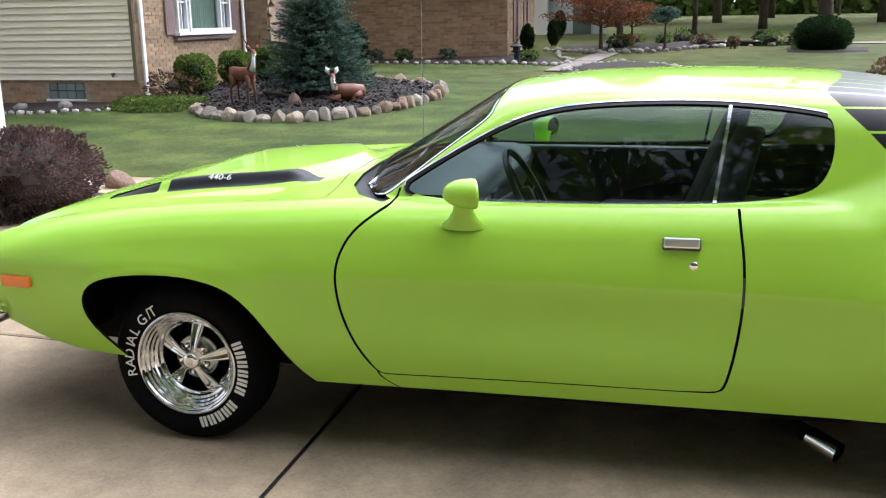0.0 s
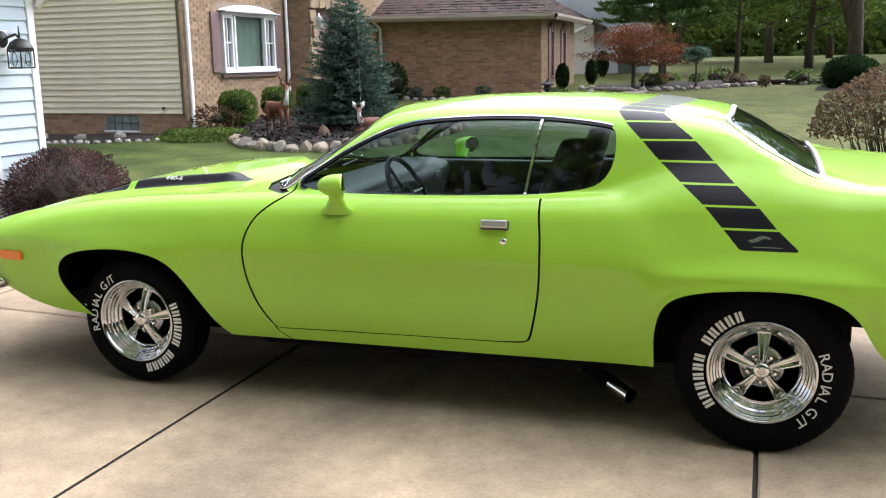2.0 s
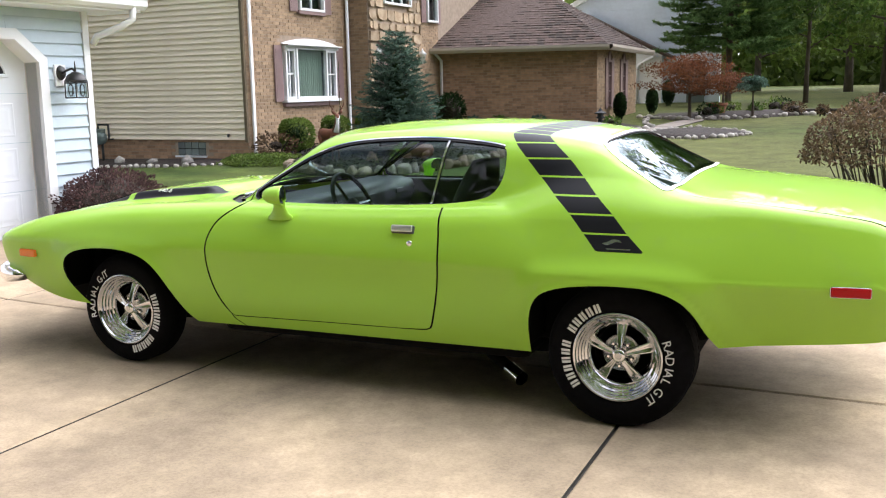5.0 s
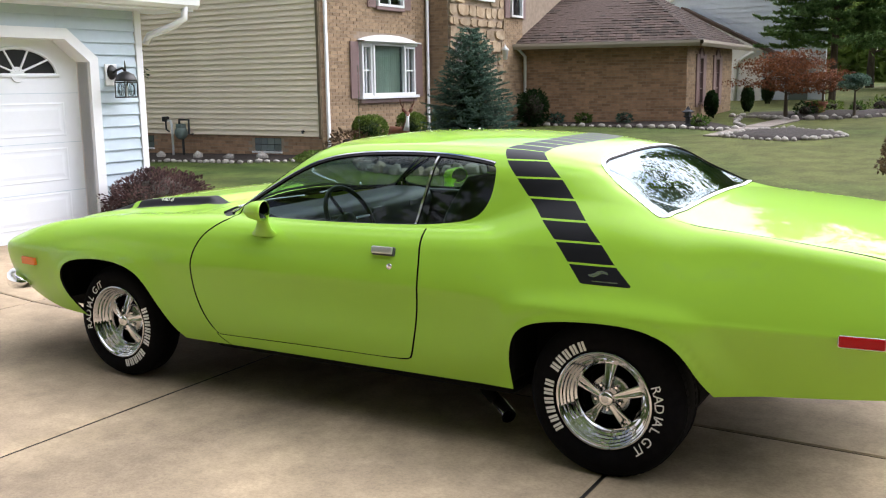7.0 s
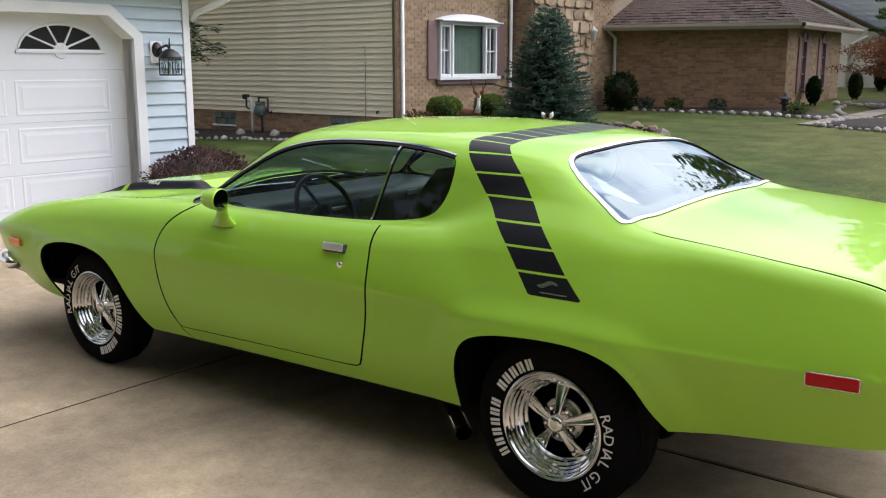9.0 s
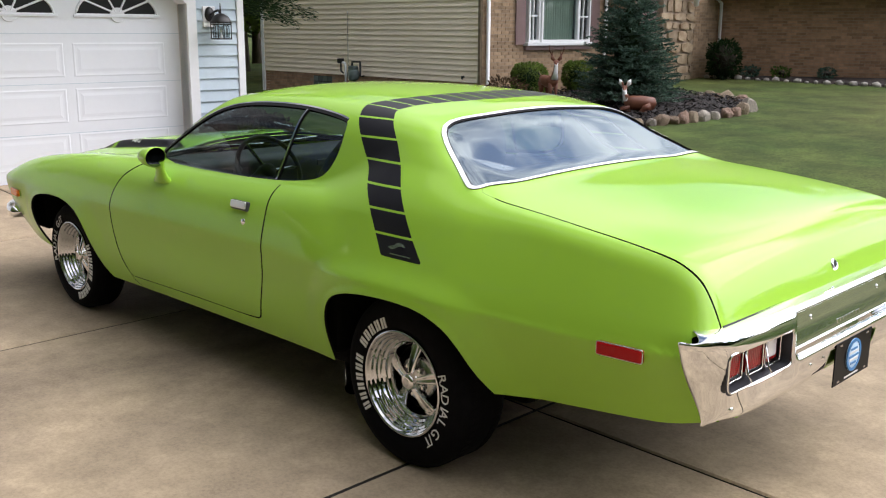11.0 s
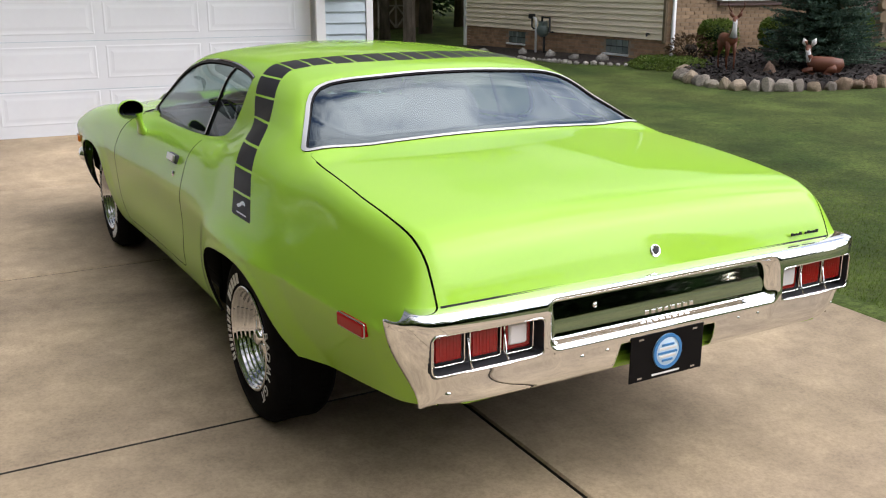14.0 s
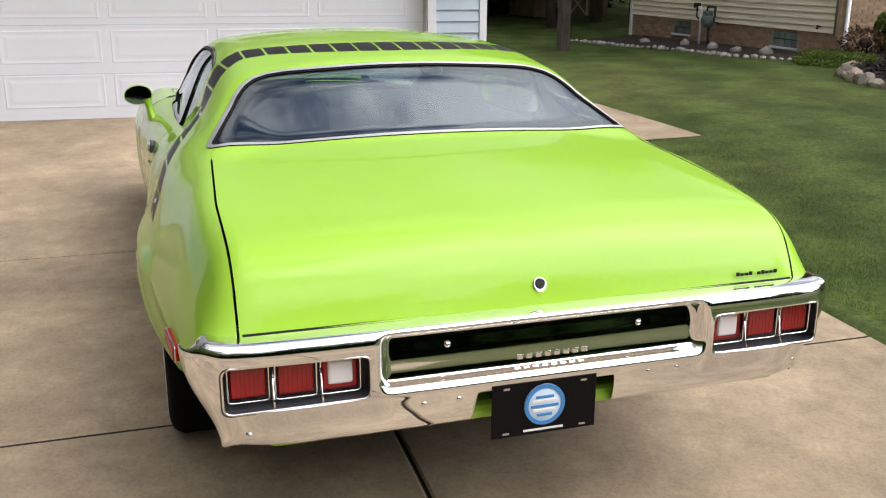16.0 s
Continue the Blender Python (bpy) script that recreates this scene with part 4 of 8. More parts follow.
# underbody and exhaust
part("underbody", box_bm(-2.25, 1.70, -0.68, 0.68, 0.33, 0.60, 0.03), UNDER, car)
part("boot_floor", box_bm(1.70, 2.45, -0.66, 0.66, 0.47, 0.60, 0.03), UNDER, car)
part("drivetrain", box_bm(-1.9, 1.75, -0.55, 0.55, 0.215, 0.34, 0.04), UNDER, car, "dark engine, gearbox and axle underneath")
for y0, y1 in ((-0.80, -0.6), (0.6, 0.80)):
    part("sill_inner", box_bm(-0.85, 1.0, y0, y1, 0.315, 0.50, 0.02), UNDER, car)
    part("tail_inner", box_bm(1.98, 2.50, y0, y1, 0.50, 0.70, 0.02), UNDER, car)
    part("nose_inner", box_bm(-2.26, -1.98, y0, y1, 0.53, 0.70, 0.02), UNDER, car)
    s_ = 1 if y0 > 0 else -1
    part("valance_end", box_bm(-2.02, -1.80, min(s_ * 0.72, s_ * 0.90), max(s_ * 0.72, s_ * 0.90), 0.44, 0.66, 0.02), UNDER, car, "dark inner fender before the front wheel")
    lo_, hi_ = sorted((s_ * 0.44, s_ * 0.60))
    part("wheel_house", box_bm(-1.86, -0.80, lo_, hi_, 0.26, 0.80, 0.03), UNDER, car, "black inner wheel house")
    part("wheel_house", box_bm(1.00, 1.82, lo_, hi_, 0.36, 0.82, 0.03), UNDER, car, "black inner wheel house")
    lo_, hi_ = sorted((s_ * 0.60, s_ * 0.925))
    part("splash_shield", box_bm(0.96, 1.05, lo_, hi_, 0.35, 0.76, 0.02), UNDER, car, "black splash shield before the rear wheel")
    part("splash_shield", box_bm(-0.86, -0.78, lo_, hi_, 0.35, 0.76, 0.02), UNDER, car, "black splash shield behind the front wheel")
    part("arch_liner", box_bm(-1.92, -0.92, y0, y1, 0.73, 0.86, 0.02), UNDER, car)
    part("arch_liner", box_bm(1.02, 1.95, y0, y1, 0.73, 0.90, 0.02), UNDER, car)
part("fuel_tank", box_bm(1.96, 2.44, -0.58, 0.58, 0.41, 0.58, 0.04), UNDER, car)
part("rear_axle", box_bm(1.36, 1.60, -0.70, 0.70, 0.24, 0.46, 0.05), UNDER, car, "dark rear axle")
part("floor_pan", box_bm(-0.80, 1.0, -0.80, 0.80, 0.245, 0.36, 0.04), UNDER, car, "dark floor pan and frame rails")
for sgn in (-1, 1):
    pipe = part("exhaust_pipe", tube_bm([(-0.6, sgn * 0.35, 0.24), (0.45, sgn * 0.40, 0.24), (0.70, sgn * 0.57, 0.215), (0.88, sgn * 0.708, 0.162)], 0.03, 10), UNDER, car, "", True)
    a, b = Vector((0.865, sgn * 0.698, 0.166)), Vector((0.952, sgn * 0.765, 0.140))
    tip = bmesh.new()
    tube_bm([a, b], 0.036, 20, tip, caps=False)
    tube_bm([b, a], 0.032, 20, tip, caps=False)
    part("exhaust_tip", tip, CHROME, car, "chrome exhaust tip before the rear wheel", True)


# wheels
def wheel(kind, hub, tyre_r, width, turn, k):
    """A white-lettered tyre on a five-spoke chrome rim, its outer face towards -y."""
    w = empty(kind)
    h = width / 2
    R = tyre_r
    prof = [(0.190 * k, -h + 0.03), (0.205 * k, -h + 0.012), (0.225 * k, -h + 0.002), (0.25, -h), (0.285, -h + 0.004), (R - 0.022, -h + 0.014), (R - 0.008, -h + 0.030), (R, -h + 0.05), (R, h - 0.05), (R - 0.008, h - 0.03), (R - 0.03, h - 0.01), (0.25, h), (0.20, h - 0.02)]
    tyre = part("tyre", lathe_bm(prof, 72, "y"), RUBBER, w, "black tyre with raised white letters", True)
    tread = bmesh.new()
    for i in range(64):
        a = 2 * math.pi * i / 64
        m = Matrix.Rotation(a, 4, "Y")
        for y0, y1 in ((-h + 0.048, -h + 0.082), (h - 0.082, h - 0.048)):
            add_bm(tread, box_bm(-0.011, 0.011, y0, y1, R - 0.012, R + 0.0012, 0.0), m)
    tagged(part("tread", tread, RUBBER, tyre), kind="stuff")
    lip = [(0.196, -h + 0.020), (0.206, -h + 0.008), (0.206, -h + 0.002), (0.200, -h - 0.001), (0.195, -h + 0.003), (0.191, -h + 0.012), (0.184, -h + 0.015), (0.182, -h + 0.026), (0.174, -h + 0.029), (0.172, -h + 0.040),
           (0.164, -h + 0.044), (0.162, -h + 0.054), (0.152, -h + 0.058), (0.149, -h + 0.070), (0.140, -h + 0.076), (0.136, -h + 0.10), (0.128, h - 0.04)]
    lip = [(r * k, y) for r, y in lip]
    lip = [tuple(a + (b - a) * t for a, b in zip(p, q)) for p, q in zip(lip, lip[1:]) for t in (0.06, 0.94)]     # crisp rings
    rim = part("rim", lathe_bm(lip, 72, "y"), RIM, w, "polished deep-dish chrome rim", True)
    face = -h + 0.058
    for i in range(5):
        a = math.radians(turn + 72 * i)
        sp = bmesh.new()
        rows = []
        for r, wd, y in ((0.034, 0.011, face - 0.012), (0.06, 0.014, face - 0.006), (0.09, 0.019, face + 0.002), (0.120, 0.024, face + 0.014), (0.138, 0.027, face + 0.022)):
            rows.append([sp.verts.new((u * k, y + d, r * k)) for u, d in ((-wd, 0.022), (-wd, 0.004), (-wd * 0.72, 0.0), (-wd * 0.3, 0.006), (0, 0.008), (wd * 0.3, 0.006), (wd * 0.72, 0.0), (wd, 0.004), (wd, 0.022))])
        for r0, r1 in zip(rows, rows[1:]):
            for q in range(8):
                sp.faces.new((r0[q], r0[q + 1], r1[q + 1], r1[q]))
        bmesh.ops.transform(sp, matrix=Matrix.Rotation(a, 4, "Y"), verts=sp.verts)
        bmesh.ops.recalc_face_normals(sp, faces=sp.faces[:])
        part("spoke", sp, CHROME, rim, "chrome spoke", True)
        nut = lathe_bm([(0, -0.018), (0.006, -0.018), (0.009, -0.012), (0.009, 0.01)], 6, "y")
        b = a + math.radians(36)
        part("lug_nut", nut, CHROME, rim).matrix_basis = pose(0.056 * math.sin(b), face + 0.022, 0.056 * math.cos(b))
    part("hub_cap", lathe_bm([(0, face - 0.030), (0.022, face - 0.029), (0.030, face - 0.025), (0.033, face - 0.016), (0.036, face - 0.004), (0.044, face + 0.004), (0.05, face + 0.03)], 36, "y"), CHROME, rim, "domed chrome hub cap", True)
    part("hub_badge", lathe_bm([(0, face - 0.0315), (0.014, face - 0.031), (0.016, face - 0.029)], 20, "y"), SATIN, rim)
    part("brake_drum", lathe_bm([(0.03, face + 0.026), (0.082, face + 0.026), (0.088, face + 0.05)], 36, "y"), SATIN, w, "steel hub disc", True)
    part("rim_inner", lathe_bm([(0.0, h - 0.05), (0.126 * k, h - 0.05), (0.127 * k, face + 0.05)], 36, "y"), UNDER, w)
    return w, tyre, -h - 0.001


def letter_ring(tyre, text, start, step, radius, y, size):
    """Sets letters clockwise round the tyre wall."""
    a = start
    for ch in text:
        if ch != " ":
            me = text_mesh(ch, size, 0.0008)
            ob = link_mesh("letter", me, WHITELET, tyre, "raised white letter")
            th = math.radians(a)
            m = Matrix(((math.sin(th), math.cos(th), 0), (0, 0, -1), (-math.cos(th), math.sin(th), 0))).to_4x4()
            m.translation = (radius * math.cos(th), y, radius * math.sin(th))
            ob.matrix_basis = m
        a -= step * (0.55 if ch in "I /" else 1.0)


def bar_ring(tyre, count, skip, start, step, radius, y):
    """The maker's name round the tyre wall, as plain white shapes."""
    for i in range(count):
        if i in skip:
            continue
        bm = bmesh.new()
        w, h = 0.0135, 0.0205
        add_bm(bm, box_bm(-w, -w * 0.18, -0.0008, 0.0008, -h, h))
        add_bm(bm, box_bm(w * 0.18, w, -0.0008, 0.0008, -h, h))
        ob = part("brand_mark", bm, WHITELET, tyre, "white raised mark")
        th = math.radians(start - i * step)
        ob.matrix_basis = Matrix.Translation((radius * math.cos(th), y, radius * math.sin(th))) @ Matrix.Rotation(math.radians(90) - th, 4, "Y")


for kind, x, z, R, width, yc, turn, a_txt, a_bar, step_b, rim_k in (("front_wheel", -1.385, 0.350, 0.314, 0.20, 0.835, 8, 192, 22, 8.9, 0.985), ("rear_wheel", 1.472, 0.352, 0.334, 0.25, 0.84, 2, 20, 216, 9.4, 1.0)):
    wl_, tyre, yy = wheel(kind, z, R, width, turn, rim_k)
    wl_.parent = car
    wl_["label"] = "five-spoke chrome wheel with white-lettered tyre"
    rl = 0.206 * rim_k + 0.031
    letter_ring(tyre, "RADIAL G/T", a_txt, 9.3, rl - 0.0195, yy, 0.056)
    bar_ring(tyre, 12, (6,), a_bar, step_b, rl, yy)
    wl_.matrix_basis = pose(x, -yc, z)
    other = copy_thing(wl_, pose(x, yc, z, 0, 0, 180))
    other.parent = car

# cabin
part("cabin_floor", box_bm(-0.75, 0.98, -0.72, 0.72, 0.55, 0.62), VINYL, car)
part("firewall", box_bm(-0.80, -0.74, -0.74, 0.74, 0.5, 0.93), UNDER, car)
part("rear_bulkhead", box_bm(1.30, 1.34, -0.70, 0.70, 0.55, 1.04), UNDER, car)
part("parcel_shelf", box_bm(1.15, 1.62, -0.70, 0.70, 1.015, 1.045, 0.01), VINYL, car, "black parcel shelf")
dash = [[(x, y, z) for x, z in ((-0.80, 0.90), (-0.72, 0.96), (-0.60, 0.985), (-0.42, 0.985), (-0.34, 0.965), (-0.32, 0.92), (-0.36, 0.80), (-0.40, 0.70))] for y in np.linspace(-0.73, 0.73, 25)]
sheet("dashboard", dash, VINYL, car, "black dashboard")
for y in (-0.46, -0.3, 0.1, 0.5):
    part("dash_vent", box_bm(-0.335, -0.318, y - 0.05, y + 0.05, 0.90, 0.93, 0.004), GUNMETAL, car)
for sgn in (-1, 1):
    part("door_card", box_bm(-0.72, 0.55, sgn * 0.765 - 0.03, sgn * 0.765 + 0.03, 0.5, 0.972, 0.015), VINYL, car, "black door card")
    part("quarter_card", box_bm(0.56, 1.3, sgn * 0.755 - 0.03, sgn * 0.755 + 0.03, 0.74, 0.992, 0.015), VINYL, car)


def bucket_seat(y):
    s = empty("bucket_seat")
    s.parent = car
    s["label"] = "black vinyl high-back bucket seat"
    cushion = box_bm(0.02, 0.52, y - 0.25, y + 0.25, 0.60, 0.74, 0.05, segs=3)
    part("cushion", cushion, VINYL, s, "", True)
    P = []
    for t in np.linspace(0, 1, 15):
        zz = 0.70 + 0.49 * t
        xc = 0.47 + 0.16 * t
        w = 0.25 * (1 - 0.08 * t) * (1 if t < 0.6 else 1 - 0.52 * ((t - 0.6) / 0.4) ** 1.7)
        th = 0.075 * (1 - 0.35 * t)
        P.append([(xc + th * math.copysign(abs(math.cos(a)) ** 0.6, math.cos(a)), y + w * math.copysign(abs(math.sin(a)) ** 0.55, math.sin(a)), zz) for a in (2 * math.pi * q / 24 for q in range(25))])
    P.append([(0.635, y, 1.20)] * 25)
    sheet("seat_back", P, VINYL, s, flip=True)


bucket_seat(-0.38)
bucket_seat(0.38)
part("rear_seat", box_bm(0.90, 1.28, -0.66, 0.66, 0.6, 0.74, 0.05, segs=3), VINYL, car, "", True)
part("rear_seat_back", box_bm(1.12, 1.29, -0.66, 0.66, 0.7, 1.03, 0.05, segs=3), VINYL, car, "black rear seat back", True)
part("head_lining", box_bm(-0.05, 0.98, -0.46, 0.46, 1.312, 1.320, 0.002), VINYL, car)
sw = empty("steering_wheel")
sw.parent = car
sw["label"] = "black three-spoke steering wheel"
ring = [(0.185 * math.cos(a), 0.185 * math.sin(a), 0) for a in (2 * math.pi * q / 40 for q in range(41))]
part("wheel_rim", tube_bm(ring, 0.013, 10, caps=False), VINYL, sw, "", True)
for a in (90, 210, 330):
    part("wheel_spoke", tube_bm([(0, 0, -0.02), (0.18 * math.cos(radians(a)), 0.18 * math.sin(radians(a)), 0)], 0.009, 6), SATIN, sw)
part("wheel_hub", lathe_bm([(0, 0.015), (0.035, 0.01), (0.045, -0.02), (0.03, -0.2)], 20), VINYL, sw, "", True)
sw.matrix_basis = pose(-0.17, -0.38, 0.93, 0, 62, 0)
part("inner_mirror", box_bm(-0.14, -0.12, -0.13, 0.13, 1.235, 1.29, 0.012), BLACK, car, "rear-view mirror")
# ---- site: lawn, driveway, path ----
rng = random.Random(5)


def lawn_mat(name, relief=0.6, gain=1.0):
    m = mat(name, (0.034 * gain, 0.060 * gain, 0.012 * gain), rough=0.9, color2=(0.074 * gain, 0.100 * gain, 0.024 * gain), scale=0.9, bump=relief, bscale=70, spec=0.2)
    n, l = m.node_tree.nodes, m.node_tree.links
    b = n["Principled BSDF"]
    base = b.inputs["Base Color"].links[0].from_socket
    wave, tc, mp, mul, rg = n.new("ShaderNodeTexWave"), n.new("ShaderNodeTexCoord"), n.new("ShaderNodeMapping"), n.new("ShaderNodeMixRGB"), n.new("ShaderNodeMapRange")
    mp.inputs["Rotation"].default_value = (0, 0, radians(14))
    wave.bands_direction = "Y"
    wave.inputs["Scale"].default_value, wave.inputs["Distortion"].default_value, wave.inputs["Detail"].default_value = 0.28, 1.2, 2.0
    rg.inputs["To Min"].default_value, rg.inputs["To Max"].default_value = 0.84, 1.14
    mul.blend_type, mul.inputs["Fac"].default_value = "MULTIPLY", 1
    l.new(tc.outputs["Object"], mp.inputs["Vector"])
    l.new(mp.outputs[0], wave.inputs["Vector"])
    l.new(wave.outputs["Fac"], rg.inputs["Value"])
    l.new(base, mul.inputs["Color1"])
    l.new(rg.outputs["Result"], mul.inputs["Color2"])
    dry, dr, mx = n.new("ShaderNodeTexNoise"), n.new("ShaderNodeMapRange"), n.new("ShaderNodeMixRGB")
    dry.inputs["Scale"].default_value, dry.inputs["Detail"].default_value = 0.14, 5.0
    dr.inputs["From Min"].default_value, dr.inputs["From Max"].default_value, dr.inputs["To Max"].default_value = 0.46, 0.66, 0.75
    mx.inputs["Color2"].default_value = (0.105, 0.108, 0.034, 1)
    l.new(tc.outputs["Object"], dry.inputs["Vector"])
    sx, gx, ad = n.new("ShaderNodeSeparateXYZ"), n.new("ShaderNodeMapRange"), n.new("ShaderNodeMath")
    gx.inputs["From Min"].default_value, gx.inputs["From Max"].default_value = 6.0, 11.5
    gx.inputs["To Min"].default_value, gx.inputs["To Max"].default_value = -0.06, 0.13
    ad.operation = "ADD"
    l.new(tc.outputs["Object"], sx.inputs[0])
    xy = n.new("ShaderNodeMath")
    l.new(sx.outputs["X"], xy.inputs[0])
    l.new(sx.outputs["Y"], xy.inputs[1])
    l.new(xy.outputs[0], gx.inputs["Value"])
    l.new(gx.outputs["Result"], ad.inputs[0])
    l.new(dry.outputs["Fac"], ad.inputs[1])
    l.new(ad.outputs[0], dr.inputs["Value"])
    l.new(dr.outputs["Result"], mx.inputs["Fac"])
    l.new(mul.outputs["Color"], mx.inputs["Color1"])
    src = mx.outputs["Color"]
    for scale, lo, hi, tone in ((2.6, 0.35, 0.66, 0.80), (34.0, 0.28, 0.70, 0.62), (150.0, 0.30, 0.68, 0.70)):      # tufts, clumps and single blades
        t, q, x = n.new("ShaderNodeTexNoise"), n.new("ShaderNodeMapRange"), n.new("ShaderNodeMixRGB")
        t.inputs["Scale"].default_value, t.inputs["Detail"].default_value = scale, 4.0
        q.inputs["From Min"].default_value, q.inputs["From Max"].default_value, q.inputs["To Min"].default_value, q.inputs["To Max"].default_value = lo, hi, tone, 2.0 - tone
        x.blend_type, x.inputs["Fac"].default_value = "MULTIPLY", 1.0
        l.new(tc.outputs["Object"], t.inputs["Vector"])
        l.new(t.outputs["Fac"], q.inputs["Value"])
        l.new(src, x.inputs["Color1"])
        l.new(q.outputs["Result"], x.inputs["Color2"])
        src = x.outputs["Color"]
    l.new(src, b.inputs["Base Color"])
    return m


LAWN = lawn_mat("lawn")
BLADE = through_light(lawn_mat("grass_blade", 0.0, 2.0), 0.6)
MULCH = mat("dark_mulch", (0.014, 0.010, 0.009), rough=0.9, color2=(0.046, 0.034, 0.029), scale=14, bump=1.0, bscale=45)


def stone_hues(m, hues):
    """Gives each stone one of several natural hues, mottled by the stone's own grain."""
    n, l = m.node_tree.nodes, m.node_tree.links
    b = n["Principled BSDF"]
    grain = b.inputs["Base Color"].links[0].from_socket
    info, ramp, mul = n.new("ShaderNodeObjectInfo"), n.new("ShaderNodeValToRGB"), n.new("ShaderNodeMixRGB")
    ramp.color_ramp.interpolation = "CONSTANT"
    while len(ramp.color_ramp.elements) < len(hues):
        ramp.color_ramp.elements.new(0.5)
    for i, c in enumerate(hues):
        ramp.color_ramp.elements[i].position = i / len(hues)
        ramp.color_ramp.elements[i].color = (*c, 1)
    mul.blend_type, mul.inputs["Fac"].default_value = "MULTIPLY", 1.0
    l.new(info.outputs["Random"], ramp.inputs["Fac"])
    l.new(ramp.outputs["Color"], mul.inputs["Color1"])
    l.new(grain, mul.inputs["Color2"])
    l.new(mul.outputs["Color"], b.inputs["Base Color"])


ROCK = mat("field_stone", (0.55, 0.55, 0.55), rough=0.85, color2=(1.0, 0.98, 0.95), scale=7, bump=0.7, bscale=22)
stone_hues(ROCK, ((0.37, 0.29, 0.21), (0.25, 0.22, 0.19), (0.45, 0.37, 0.28), (0.33, 0.22, 0.17), (0.40, 0.36, 0.31), (0.29, 0.21, 0.15), (0.47, 0.42, 0.35)))
PALEROCK = mat("pale_pebble", (0.27, 0.25, 0.225), rough=0.85, color2=(0.48, 0.45, 0.42), scale=6, bump=0.4, bscale=25, piece=0.3)


def grid_sheet(name, xs, ys, fz, material):
    X, Y = np.meshgrid(xs, ys, indexing="ij")
    Z = fz(X, Y)
    n, m = X.shape
    i = np.arange(n * m).reshape(n, m)
    f = np.stack([i[:-1, :-1], i[1:, :-1], i[1:, 1:], i[:-1, 1:]], -1).reshape(-1, 4)
    return pydata(name, np.stack([X, Y, Z], -1).reshape(-1, 3), f, material, smooth=True)


# joint lines of the driveway
U, Vd = Vector((0.9998, -0.020)), Vector((0.0, 1.0))
O = Vector((1.475, -0.165))


def drive_pt(u, v):
    skew = -0.031 * u * smoothstep(1.0, 2.33, v)      # the lawn side runs a little aslant
    return O.x + U.x * u + Vd.x * v, O.y + U.y * u + Vd.y * v + skew + (0.047 if v > 2 else 0)


def dip(X, Y):
    u = X - 1.467
    v = Y + 0.118 + 0.053 * (X - 1.437)
    inside = np.minimum(np.minimum(2.34 - v, v + 14.9), np.minimum(u + 7.30, 22 - u))
    return ground_z(X, Y) - 0.09 * smoothstep(0.02, 0.10, inside)


g = grid_sheet("ground", np.unique(np.concatenate((np.linspace(-600, -30, 16), np.arange(-30, 24, 0.4), np.linspace(24, 600, 16)))),
               np.unique(np.concatenate((np.linspace(-600, -22, 16), np.arange(-22, 2, 0.8), np.arange(2, 3, 0.06), np.arange(3, 44, 0.4), np.linspace(44, 600, 20)))), dip, LAWN)
tagged(g, "mown green lawn with faint stripes", "lawn", kind="structure")

driveway = tagged(empty("driveway"), "tan concrete driveway in jointed slabs", "driveway", kind="structure")


def slab(corners, parent, name="slab", n=7, gapw=0.006, thick=0.09, material=None, fz=None):
    """A concrete slab with eased edges, laid on the land between four corners."""
    c = [Vector(p) for p in corners]
    fz = fz or ground_z
    rows = []
    ts = [0, 0.004] + [k / n for k in range(1, n)] + [0.996, 1]
    for s in ts:
        row = []
        for t in ts:
            p = (c[0].lerp(c[1], s)).lerp(c[3].lerp(c[2], s), t)
            edge = min(s, t, 1 - s, 1 - t) < 0.001
            row.append((p.x, p.y, float(fz(p.x, p.y)) - (0.007 if edge else 0)))
        rows.append(row)
    P = np.array(rows)
    m = len(ts)
    v = [tuple(p) for r in P for p in r]
    f = [(i * m + j, (i + 1) * m + j, (i + 1) * m + j + 1, i * m + j + 1) for i in range(m - 1) for j in range(m - 1)]
    rim = [i * m for i in range(m)] + [(m - 1) * m + j for j in range(1, m)] + [i * m + m - 1 for i in range(m - 2, -1, -1)] + list(range(m - 2, 0, -1))
    base = len(v)
    v += [(v[i][0], v[i][1], v[i][2] - thick) for i in rim]
    for k in range(len(rim)):
        a, b = rim[k], rim[(k + 1) % len(rim)]
        f.append((b, a, base + k, base + (k + 1) % len(rim)))
    ob = pydata(name, v, f, material or CONCRETE, parent, smooth=False)
    ob.data.materials.append(JOINT)
    for p in ob.data.polygons[-len(rim):]:
        p.material_index = 1
    return ob


us = [-7.33, -4.82, -2.42, 0.0, 2.395, 4.79, 7.185, 9.58]
vs = [-10.0, -7.5, -5.0, -2.5, 0.0, 2.33]
for u0, u1 in zip(us, us[1:]):
    for v0, v1 in zip(vs, vs[1:]):
        e, w = 0.0095, 0.007
        slab([drive_pt(u0 + e, v0 + w), drive_pt(u1 - e, v0 + w), drive_pt(u1 - e, v1 - w), drive_pt(u0 + e, v1 - w)], driveway)
jf = grid_sheet("joint_bed", np.linspace(-5.8, 11.2, 40), np.linspace(-10.6, 2.15, 24), lambda X, Y: ground_z(X, Y) - 0.022, JOINT)
jf.parent = driveway
path_ = tagged(empty("walkway"), "pale concrete walkway beside the garage", "path", kind="structure")
for x0, x1 in ((-4.55, -3.2), (-5.95, -4.56), (-7.6, -5.96)):
    slab([(x0, 2.42), (x1, 2.42), (x1, 4.2), (x0, 4.2)], path_, fz=lambda x, y: 0.012 + ground_z(x, np.clip(y, 4.0, 9)) * smoothstep(2.3, 4.0, y) + ground_z(x, np.minimum(y, 2.3)) * (1 - smoothstep(2.3, 4.0, y)))

